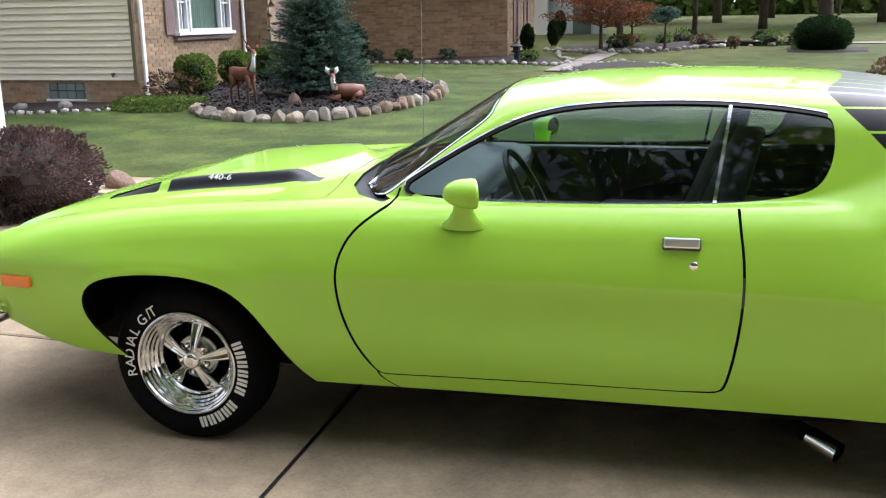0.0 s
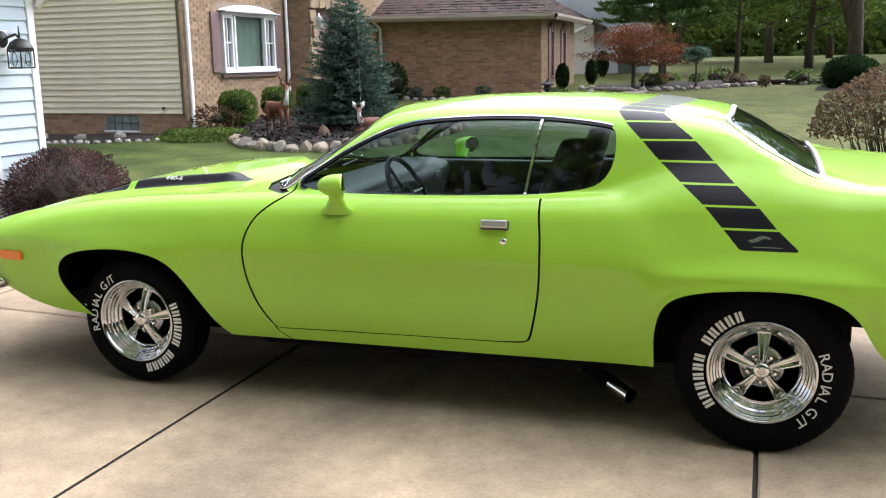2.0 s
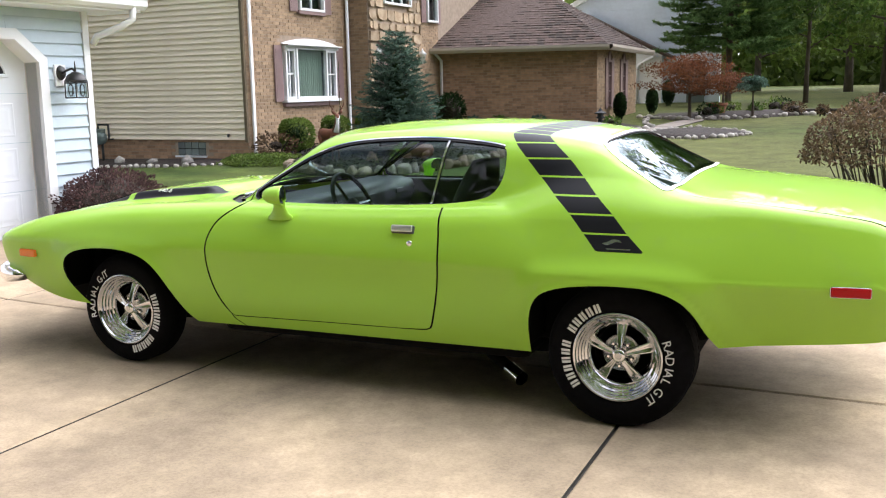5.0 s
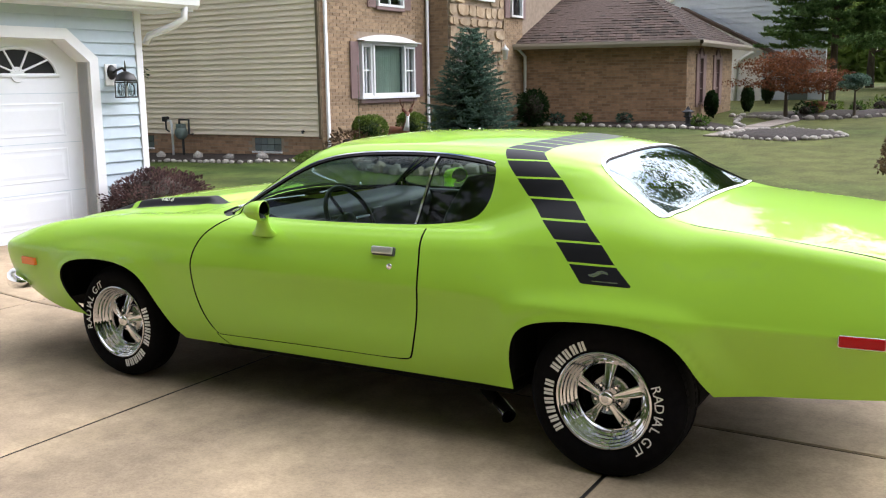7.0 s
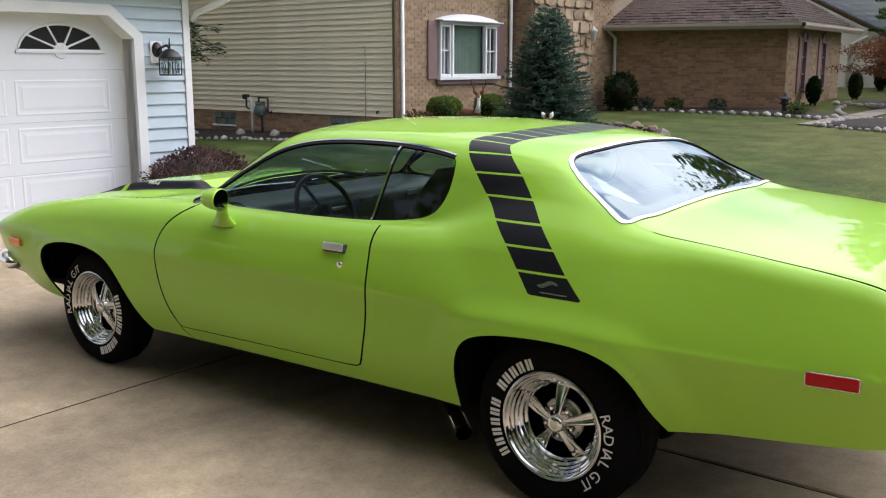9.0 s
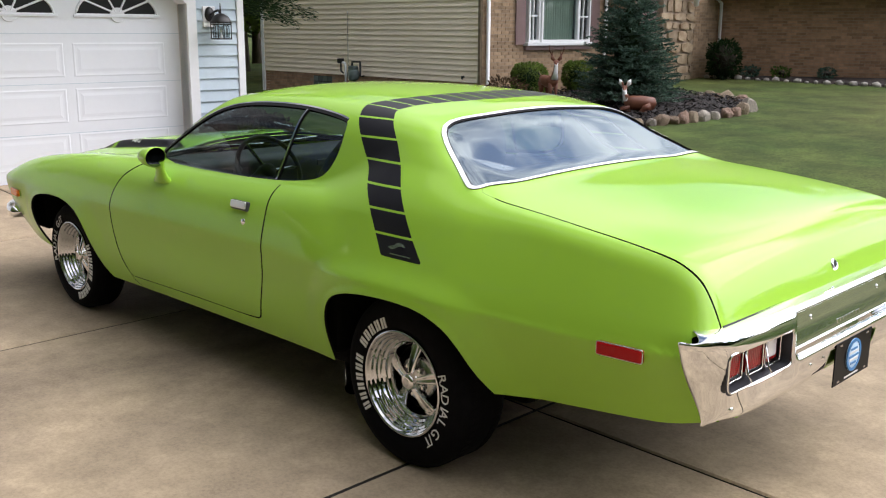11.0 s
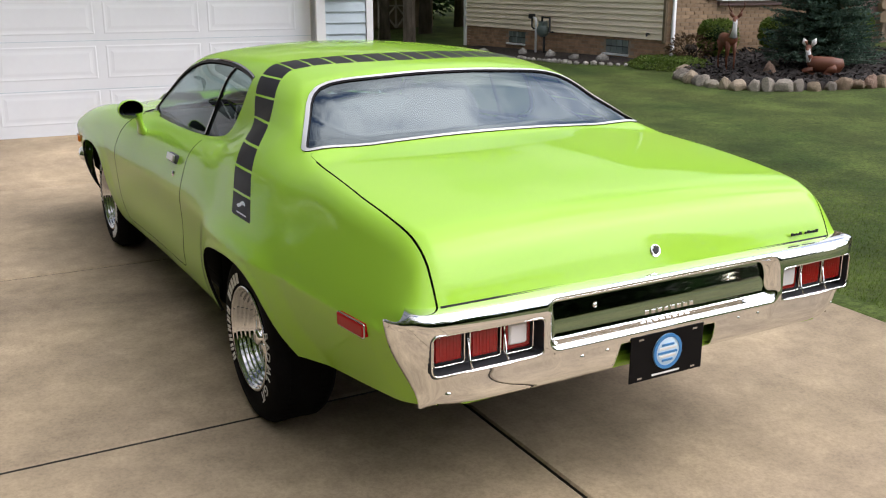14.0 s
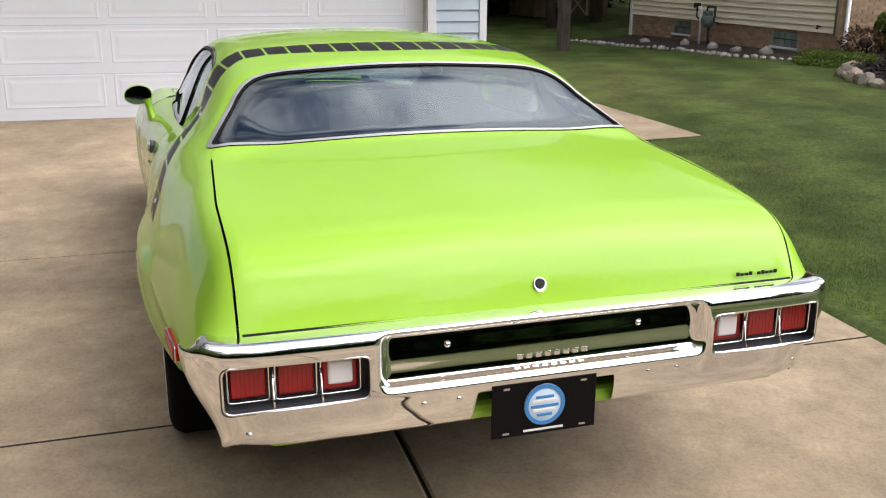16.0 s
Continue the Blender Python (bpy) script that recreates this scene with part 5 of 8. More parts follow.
# grass blades near the drive
nb = 150000
gr = np.random.RandomState(3)
bx, by = gr.uniform(-6, 6.5, nb), 2.15 + 3.2 * gr.uniform(0, 1, nb) ** 1.5
keep = (by > 2.36 - 0.053 * (bx - 1.4)) & ~((bx > -7.6) & (bx < -3.2) & (by < 4.22))
bx, by = bx[keep], by[keep]
bz = ground_z(bx, by)
ang, ht, ln = gr.uniform(0, 6.283, len(bx)), gr.uniform(0.010, 0.032, len(bx)), gr.uniform(-0.02, 0.02, (2, len(bx)))
ht = ht * np.clip((5.6 - by) / 2.5, 0.05, 1)
wd = np.full(len(bx), 0.0022)
c_, s_ = np.cos(ang) * wd, np.sin(ang) * wd
V3 = np.stack([np.stack([bx - c_, by - s_, bz - 0.005], -1), np.stack([bx + c_, by + s_, bz - 0.005], -1), np.stack([bx + ln[0], by + ln[1], bz + ht], -1)], 1).reshape(-1, 3)
me = bpy.data.meshes.new("grass")
me.from_pydata(V3.tolist(), [], np.arange(len(V3)).reshape(-1, 3).tolist())
tagged(link_mesh("grass", me, BLADE), "short green grass blades on the lawn", "grass", kind="stuff")


def rock_mesh(seed, sx, sy, sz, cuts=2):
    """A weathered field stone: a lumpy form with a few broken faces and worn edges."""
    r = random.Random(seed)
    bm = bmesh.new()
    bmesh.ops.create_icosphere(bm, subdivisions=cuts, radius=1)
    o = Vector((r.random() * 50, r.random() * 50, r.random() * 50))
    faces = []
    for _ in range(9):
        d = Vector((r.gauss(0, 1), r.gauss(0, 1), r.gauss(0, 0.9))).normalized()
        faces.append((d, r.uniform(0.66, 0.92)))
    for v in bm.verts:
        d = v.co.normalized()
        k = 1 + 0.22 * noise.noise(d * 1.3 + o) + 0.10 * noise.noise(d * 3.5 + o)
        for n_, reach in faces:
            c = d.dot(n_)
            if c > 0.05:
                k = min(k, reach / c + 0.015)
        v.co = Vector((d.x * sx, d.y * sy, d.z * sz)) * k * 1.18
    me = bpy.data.meshes.new("rock")
    for f in bm.faces:
        f.smooth = cuts < 2
    bm.to_mesh(me)
    bm.free()
    return me


ROCKS = [rock_mesh(i, 1.0, 0.72 + 0.1 * (i % 3), 0.82 + 0.16 * (i % 3), 3) for i in range(12)]
for me in ROCKS:
    me.materials.append(ROCK)
PEBBLES = [rock_mesh(20 + i, 1.0, 0.8, 0.65, 1) for i in range(4)]
for me in PEBBLES:
    me.materials.append(PALEROCK)


def rock(x, y, size, name="rock", label="rounded tan field stone edging the flower bed", group="bed edging stones", meshes=None, lift=0.35, tall=1.0):
    ob = new(name, (meshes or ROCKS)[rng.randrange(len(meshes or ROCKS))])
    ob.matrix_basis = pose(x, y, float(ground_z(x, y)) + size * lift, rng.uniform(-12, 12), rng.uniform(-12, 12), rng.uniform(0, 360)) @ Matrix.Diagonal((size, size, size * tall, 1))
    tagged(ob, label, "rock", group)
    return ob


def along(pts, spacing):
    """Evenly spaced places along a bent line."""
    out, carry = [], 0.0
    for (ax, ay), (bx_, by_) in zip(pts, pts[1:]):
        d = math.hypot(bx_ - ax, by_ - ay)
        t = carry
        while t < d:
            out.append((ax + (bx_ - ax) * t / d, ay + (by_ - ay) * t / d))
            t += spacing * rng.uniform(0.85, 1.15)
        carry = t - d
    return out


BED = [(-6.6, 8.75), (-6.3, 8.35), (-5.8, 8.12), (-5.27, 7.93), (-4.75, 7.95), (-4.3, 8.22), (-3.9, 8.68), (-3.55, 9.4), (-3.38, 10.3), (-3.5, 11.1), (-3.9, 11.7), (-4.7, 12.2), (-5.3, 12.4)]
for x, y in along(BED[:8], 0.205):
    rock(x, y, rng.uniform(0.085, 0.128), tall=rng.uniform(0.85, 1.15))
for x, y in along(BED[7:], 0.26):
    rock(x, y, rng.uniform(0.09, 0.13))
rock(-5.2, 9.1, 0.085, tall=2.6, label="tall tan boulder standing in the mulch", group="")


def bed_sheet(name, pts, lift, label, material, mound=0.0):
    """A mulch bed within an outline, a little domed."""
    cx, cy = sum(p[0] for p in pts) / len(pts), sum(p[1] for p in pts) / len(pts)
    v, f = [(cx, cy, float(ground_z(cx, cy)) + lift + mound)], []
    rings = (0.35, 0.7, 0.92, 1.0)
    n = len(pts)
    for r in rings:
        for x, y in pts:
            px_, py_ = cx + (x - cx) * r, cy + (y - cy) * r
            v.append((px_, py_, float(ground_z(px_, py_)) + (lift + mound * (1 - r * r) if r < 1 else -0.02)))
    for k in range(n):
        f.append((0, 1 + k, 1 + (k + 1) % n))
    for q in range(len(rings) - 1):
        for k in range(n):
            a, b = 1 + q * n + k, 1 + q * n + (k + 1) % n
            f.append((a, a + n, b + n, b))
    return tagged(pydata(name, v, f, material, smooth=True), label, "flower bed", kind="structure")


bed_sheet("mulch_bed", [(x + 0.04, y + 0.06) for x, y in BED] + [(-6.2, 12.9), (-7.9, 12.9), (-7.95, 9.9), (-7.4, 9.5)], 0.055, "dark chipped mulch in the flower bed", MULCH, 0.05)
CH = mat("mulch_chip", (0.016, 0.013, 0.013), rough=0.85, island=0.8)
cv, cf = [], []
for i in range(5200):
    x, y = rng.uniform(-7.8, -3.5), rng.uniform(8.0, 12.8)
    if poly_sdf(np.array([x]), np.array([y]), BED + [(-6.2, 12.9), (-7.9, 12.9), (-7.95, 9.9), (-7.4, 9.5)])[0] < 0.05:
        continue
    z, a, l, w = float(ground_z(x, y)) + 0.10 + rng.uniform(-0.012, 0.03), rng.uniform(0, 6.28), rng.uniform(0.02, 0.05), rng.uniform(0.008, 0.018)
    k = len(cv)
    dx, dy = math.cos(a), math.sin(a)
    t = rng.uniform(-0.02, 0.02)
    cv += [(x - dx * l + dy * w, y - dy * l - dx * w, z - t), (x + dx * l + dy * w, y + dy * l - dx * w, z + t), (x + dx * l - dy * w, y + dy * l + dx * w, z + t + 0.008), (x - dx * l - dy * w, y - dy * l + dx * w, z - t + 0.008)]
    cf.append((k, k + 1, k + 2, k + 3))
tagged(pydata("mulch_chips", cv, cf, CH), "dark shredded mulch chips", "mulch", kind="stuff")

# beds along the houses
bed_sheet("side_bed", [(-14.8, 8.0), (-12.4, 8.3), (-11.0, 8.55), (-9.1, 8.5), (-8.2, 8.9), (-8.0, 9.62), (-14.8, 9.85)], 0.03, "dark mulch strip below the siding wall", MULCH)
for x, y in along([(-14.6, 7.95), (-12.4, 8.25), (-11.0, 8.5), (-9.1, 8.45), (-8.1, 8.85)], 0.17):
    rock(x, y, rng.uniform(0.045, 0.085), "pebble", "pale pebble edging the mulch strip", "side bed pebbles", PEBBLES)
for x, y in ((-12.9, 8.9), (-11.7, 9.1), (-10.6, 9.0), (-9.75, 8.95), (-9.0, 9.0)):
    rock(x, y, rng.uniform(0.11, 0.15), "rock", "pale stone lying in the mulch strip", "side bed stones", PEBBLES)
bed_sheet("wing_bed", [(-7.4, 16.1), (-6.1, 16.1), (-4.6, 15.9), (-3.2, 15.8), (-2.2, 15.3), (-1.9, 15.9), (-2.6, 17.0), (-3.6, 18.4), (-3.9, 17.7), (-7.4, 16.7)], 0.03, "dark mulch below the brick wing", MULCH)
for x, y in along([(-7.2, 16.05), (-6.1, 16.05), (-4.6, 15.85), (-3.2, 15.75), (-2.2, 15.3), (-1.9, 15.95), (-2.4, 17.2), (-2.6, 18.6)], 0.24):
    rock(x, y, rng.uniform(0.05, 0.10), "rock", "pale rounded stone edging the wing bed", "wing bed stones", PEBBLES)
ISLE = [(-1.9, 14.15), (-1.3, 13.8), (-0.7, 13.6), (-0.2, 13.8), (0.3, 14.5), (-0.1, 15.3), (-0.9, 15.9), (-1.6, 15.4)]
bed_sheet("island_bed", ISLE, 0.04, "round mulch bed on the lawn", MULCH, 0.05)
for x, y in along(ISLE + ISLE[:1], 0.15):
    rock(x, y + rng.uniform(-0.06, 0.06), rng.uniform(0.04, 0.09), "rock", "pale stone ringing the round bed", "island bed stones", PEBBLES)
bed_sheet("garden_bed", [(-1.5, 18.3), (-0.6, 18.8), (0.3, 19.5), (1.5, 20.8), (3.4, 21.0), (3.4, 22.6), (0.5, 22.4), (-1.6, 21.2), (-3.0, 20.5)], 0.04, "dark mulch garden with stones", MULCH, 0.08)
for x, y in along([(-3.0, 19.2), (-1.4, 18.25), (-0.5, 18.75), (0.4, 19.5), (1.6, 20.7), (3.3, 20.9)], 0.17):
    rock(x, y + rng.uniform(-0.15, 0.5), rng.uniform(0.05, 0.13), "rock", "pale stone in the far garden", "garden stones", PEBBLES)
STONEPATH = mat("path_pavers", (0.20, 0.17, 0.15), rough=0.85, color2=(0.30, 0.26, 0.23), scale=3, bump=0.3, bscale=30)
fp = tagged(empty("garden_path"), "brownish paved garden path", "path", kind="structure")
for a, b in (((-2.3, 14.2), (-2.0, 16.2)), ((-2.0, 16.25), (-1.75, 18.2)), ((-1.75, 18.25), (-2.4, 20.6))):
    slab([(a[0] + 0.02, a[1]), (a[0] + 0.55, a[1]), (b[0] + 0.55, b[1]), (b[0] + 0.02, b[1])], fp, "paver", 5, material=STONEPATH, fz=lambda x, y: ground_z(x, y) + 0.025)
slab([(-1.6, 21.6), (9.5, 21.0), (9.5, 21.7), (-1.6, 22.3)], fp, "paver", 6, material=STONEPATH, fz=lambda x, y: ground_z(x, y) + 0.02)
bed_sheet("hedge_bed", [(2.4, 18.4), (3.2, 18.1), (4.1, 18.4), (4.3, 19.6), (3.6, 20.6), (2.5, 19.8)], 0.03, "dark mulch below the hedge", MULCH)

# ---- houses ----
BEIGE = mat("beige_siding", (0.88, 0.765, 0.61), rough=0.55, vary=0.06, scale=2, bump=0.05, bscale=90, stretch=(1, 1, 8))
PALEBLUE = mat("pale_blue_siding", (0.48, 0.57, 0.64), rough=0.5, vary=0.05, scale=2, bump=0.05, bscale=90)
FARBLUE = mat("grey_blue_siding", (0.72, 0.81, 0.93), rough=0.6, vary=0.06, scale=1)
WHITE = mat("white_paint", (0.79, 0.80, 0.82), rough=0.4, vary=0.03, scale=3)
DOORWHITE = mat("garage_door_white", (0.75, 0.78, 0.83), rough=0.38, vary=0.02, scale=2, bump=0.04, bscale=120)
MORTAR = mat("mortar", (0.335, 0.262, 0.20), rough=0.9, vary=0.15, scale=10)
BRICK = mat("tan_brick", (0.335, 0.232, 0.146), rough=0.85, vary=0.16, scale=9, bump=0.3, bscale=60, piece=0.22)
BRICKS = mat("tan_brick_joined", (0.335, 0.232, 0.146), rough=0.85, vary=0.16, scale=9, bump=0.3, bscale=60, island=0.22)
BROWNBRICK = mat("brown_brick_joined", (0.36, 0.222, 0.140), rough=0.85, vary=0.16, scale=9, bump=0.3, bscale=60, island=0.25)
STONE = mat("veneer_stone", (0.29, 0.20, 0.125), rough=0.85, color2=(0.46, 0.36, 0.25), scale=5, bump=0.5, bscale=30, piece=0.3)
SHINGLE = mat("brown_shingle", (0.072, 0.048, 0.040), rough=0.9, vary=0.25, scale=14, bump=0.5, bscale=80, island=0.5)
MAUVE = mat("mauve_shutter", (0.25, 0.165, 0.16), rough=0.55, vary=0.06, scale=5)
SHEDW = mat("shed_wood", (0.16, 0.12, 0.075), rough=0.85, vary=0.2, scale=4)
GUTTERTAN = mat("tan_gutter", (0.42, 0.37, 0.32), rough=0.5, vary=0.05, scale=3)
IRON = mat("black_iron", (0.015, 0.015, 0.016), rough=0.45)
DARKIN = mat("dark_interior", (0.012, 0.013, 0.014), rough=0.9)
CURTAIN = mat("pale_green_curtain", (0.42, 0.50, 0.42), rough=0.9, vary=0.1, scale=4)
BLOCKGLASS = mat("glass_block", (0.16, 0.19, 0.20), rough=0.1, coat=1.0, piece=0.3)
METERGREY = mat("meter_grey_green", (0.13, 0.17, 0.165), rough=0.5)


def lap_boards(parent, p0, p1, z0, z1, step, material, out, holes=(), lip=0.026):
    """Lapped siding boards between two plan points, each a piece; out: the outward side. holes: (from, to, z0, z1) along the wall."""
    a, b = Vector((*p0, 0)), Vector((*p1, 0))
    L = (b - a).length
    d = (b - a).normalized()
    n = Vector((*out, 0))
    cache = {}
    z = z0
    while z < z1 - 0.01:
        h = min(step, z1 - z)
        spans = [(0, L)]
        for h0, h1, q0, q1 in holes:
            if z + h * 0.5 > q0 and z + h * 0.5 < q1:
                spans = [s for x0, x1 in spans for s in ((x0, min(x1, h0)), (max(x0, h1), x1)) if s[1] - s[0] > 0.02]
        for x0, x1 in spans:
            key = (round(x0, 3), round(x1, 3), round(h, 4))
            if key not in cache:
                prof = [(0.0, 0.002), (lip - 0.002, 0.0), (lip, 0.003), (0.005, h + 0.006), (0.0, h + 0.006)]
                v, f = [], []
                for x in (x0, x1):
                    v += [tuple(d * x + n * o + Vector((0, 0, q))) for o, q in prof]
                for k in range(5):
                    f.append((k, (k + 1) % 5, 5 + (k + 1) % 5, 5 + k))
                f += [(4, 3, 2, 1, 0), (5, 6, 7, 8, 9)]
                me = bpy.data.meshes.new("siding_board")
                me.from_pydata(v, [], f)
                bm = bmesh.new()
                bm.from_mesh(me)
                bmesh.ops.recalc_face_normals(bm, faces=bm.faces[:])
                bm.to_mesh(me)
                bm.free()
                me.materials.append(material)
                cache[key] = me
            ob = new("siding_board", cache[key])
            ob.parent = parent
            ob.matrix_basis = Matrix.Translation((a.x, a.y, z))
        z += step


def brick_face(parent, p0, p1, z0, z1, out, material, joined, holes=(), single=0):
    """Running-bond bricks on a wall between two plan points; the first `single` of them are pieces, the rest joined."""
    a, b = Vector((*p0, 0)), Vector((*p1, 0))
    L, d, n = (b - a).length, (b - a).normalized(), Vector((*out, 0))
    bw, bh, dep, j = 0.195, 0.054, 0.011, 0.009
    v, f, row, count = [], [], 0, 0
    shared = None
    z = z0
    while z < z1 - 0.02:
        x = -(row % 2) * (bw + j) / 2
        while x < L:
            x0, x1 = max(x, 0.0), min(x + bw, L)
            x += bw + j
            if x1 - x0 < 0.03:
                continue
            mid, zm = (x0 + x1) / 2, z + bh / 2
            if any(h0 - 0.09 < mid < h1 + 0.09 and q0 - 0.02 < zm < q1 + 0.02 for h0, h1, q0, q1 in holes):
                continue
            top = min(z + bh, z1)
            c = [a + d * xx + n * oo + Vector((0, 0, zz)) for oo in (0.0, dep + rng.uniform(-0.003, 0.003)) for xx, zz in ((x0, z), (x1, z), (x1, top), (x0, top))]
            quad = [(4, 5, 6, 7), (0, 1, 5, 4), (1, 2, 6, 5), (2, 3, 7, 6), (3, 0, 4, 7)]
            if count < single and x1 - x0 > bw - 0.01 and top - z > bh - 0.01:
                if shared is None:
                    o = c[0].copy()
                    shared = bpy.data.meshes.new("brick")
                    shared.from_pydata([tuple(p - o) for p in c], [], quad)
                    shared.materials.append(material)
                ob = new("brick", shared)
                ob.parent = parent
                ob.matrix_basis = Matrix.Translation(c[0])
                count += 1
            else:
                k = len(v)
                v += [tuple(p) for p in c]
                f += [tuple(k + i for i in q) for q in quad]
        z += bh + j
        row += 1
    if v:
        tagged(pydata("brickwork", v, f, joined, parent), kind="stuff")


def wall_prism(name, p0, p1, z0, z1, thick, out, material, parent, holes=()):
    """A wall slab with real openings; its outer face lies on the line p0-p1."""
    a, b = Vector((*p0, 0)), Vector((*p1, 0))
    L, d, n = (b - a).length, (b - a).normalized(), Vector((*out, 0))
    xs = sorted({0.0, L, *[h for q in holes for h in q[:2]]})
    zs = sorted({z0, z1, *[h for q in holes for h in q[2:]]})
    bm = bmesh.new()
    for x0, x1 in zip(xs, xs[1:]):
        for q0, q1 in zip(zs, zs[1:]):
            if any(h[0] - 1e-4 < (x0 + x1) / 2 < h[1] + 1e-4 and h[2] - 1e-4 < (q0 + q1) / 2 < h[3] + 1e-4 for h in holes):
                continue
            c = [bm.verts.new(a + d * x + n * o + Vector((0, 0, z))) for o in (0, -thick) for x, z in ((x0, q0), (x1, q0), (x1, q1), (x0, q1))]
            for q in ((0, 1, 2, 3), (7, 6, 5, 4), (0, 4, 5, 1), (1, 5, 6, 2), (2, 6, 7, 3), (3, 7, 4, 0)):
                bm.faces.new([c[i] for i in q])
    bmesh.ops.remove_doubles(bm, verts=bm.verts[:], dist=1e-5)
    bmesh.ops.recalc_face_normals(bm, faces=bm.faces[:])
    return part(name, bm, material, parent)


def downspout(parent, pts, label="white downspout"):
    bm = bmesh.new()
    tube_bm(pts, 0.036, 8, bm)
    return part("downspout", bm, WHITE, parent, label, True)


# garage: origin at its near corner, local +x outwards
garage = tagged(empty("garage", (-4.93, 2.53, 0), -3.0), "pale blue sided garage with white panel door", "garage")
GZ = 0.17
wall_prism("wall", (0, -8.0), (0, 0), GZ - 0.1, 2.42, 0.15, (1, 0), PALEBLUE, garage, [(1.75, 7.38, GZ - 0.1, 2.14)])
wall_prism("wall", (0, 0), (-8, 0), GZ - 0.15, 2.6, 0.15, (0, 1), PALEBLUE, garage)
lap_boards(garage, (0.002, -0.56), (0.002, -0.05), GZ + 0.02, GZ + 0.02 + 15 * 0.118, 0.118, PALEBLUE, (1, 0))
lap_boards(garage, (0.002, -0.68), (0.002, -0.05), GZ + 0.02 + 15 * 0.118, GZ + 0.02 + 16 * 0.118, 0.118, PALEBLUE, (1, 0))
lap_boards(garage, (0.002, -0.82), (0.002, -0.05), GZ + 0.02 + 16 * 0.118, GZ + 0.02 + 17 * 0.118, 0.118, PALEBLUE, (1, 0))
lap_boards(garage, (0.002, -0.95), (0.002, -0.05), GZ + 0.02 + 17 * 0.118, 2.40, 0.118, PALEBLUE, (1, 0))
lap_boards(garage, (0.002, -8.0), (0.002, -0.951), 2.196, 2.40, 0.118, PALEBLUE, (1, 0))
lap_boards(garage, (0.002, -8.0), (0.002, -6.4), GZ + 0.02, 2.18, 0.118, PALEBLUE, (1, 0))
lap_boards(garage, (-0.05, 0.002), (-8.0, 0.002), GZ + 0.02, 2.55, 0.118, PALEBLUE, (0, 1))
corner = box_bm(-0.045, 0.034, -0.045, 0.034, GZ - 0.05, 2.42, 0.004)
part("corner_trim", corner, WHITE, garage, "white corner board")
# door surround with clipped upper corners
frame_o = [(-0.52, GZ), (-0.52, 1.93), (-0.85, 2.20), (-6.15, 2.20), (-6.48, 1.93), (-6.48, GZ)]
frame_i = [(-0.62, GZ), (-0.62, 1.89), (-0.88, 2.10), (-6.12, 2.10), (-6.38, 1.89), (-6.38, GZ)]
bm = bmesh.new()
ring = []
for x in (0.045, -0.20):
    ring.append([[bm.verts.new((x, y, z)) for y, z in pts] for pts in (frame_o, frame_i)])
for i in range(5):
    o0, i0, o1, i1 = ring[0][0], ring[0][1], ring[1][0], ring[1][1]
    bm.faces.new((o0[i], o0[i + 1], i0[i + 1], i0[i]))
    bm.faces.new((i0[i], i0[i + 1], i1[i + 1], i1[i]))
    bm.faces.new((o0[i + 1], o0[i], o1[i], o1[i + 1]))
bmesh.ops.recalc_face_normals(bm, faces=bm.faces[:])
part("door_surround", bm, WHITE, garage, "white door surround with clipped corners")
gdoor = part("garage_door", box_bm(-0.26, -0.17, -6.42, -0.58, GZ + 0.015, 2.22), DOORWHITE, garage, "white raised-panel sectional door")
for k in range(1, 4):
    part("section_seam", box_bm(-0.172, -0.166, -6.38, -0.62, GZ + 0.475 * k - 0.0025, GZ + 0.475 * k + 0.0025), PALEBLUE, gdoor)
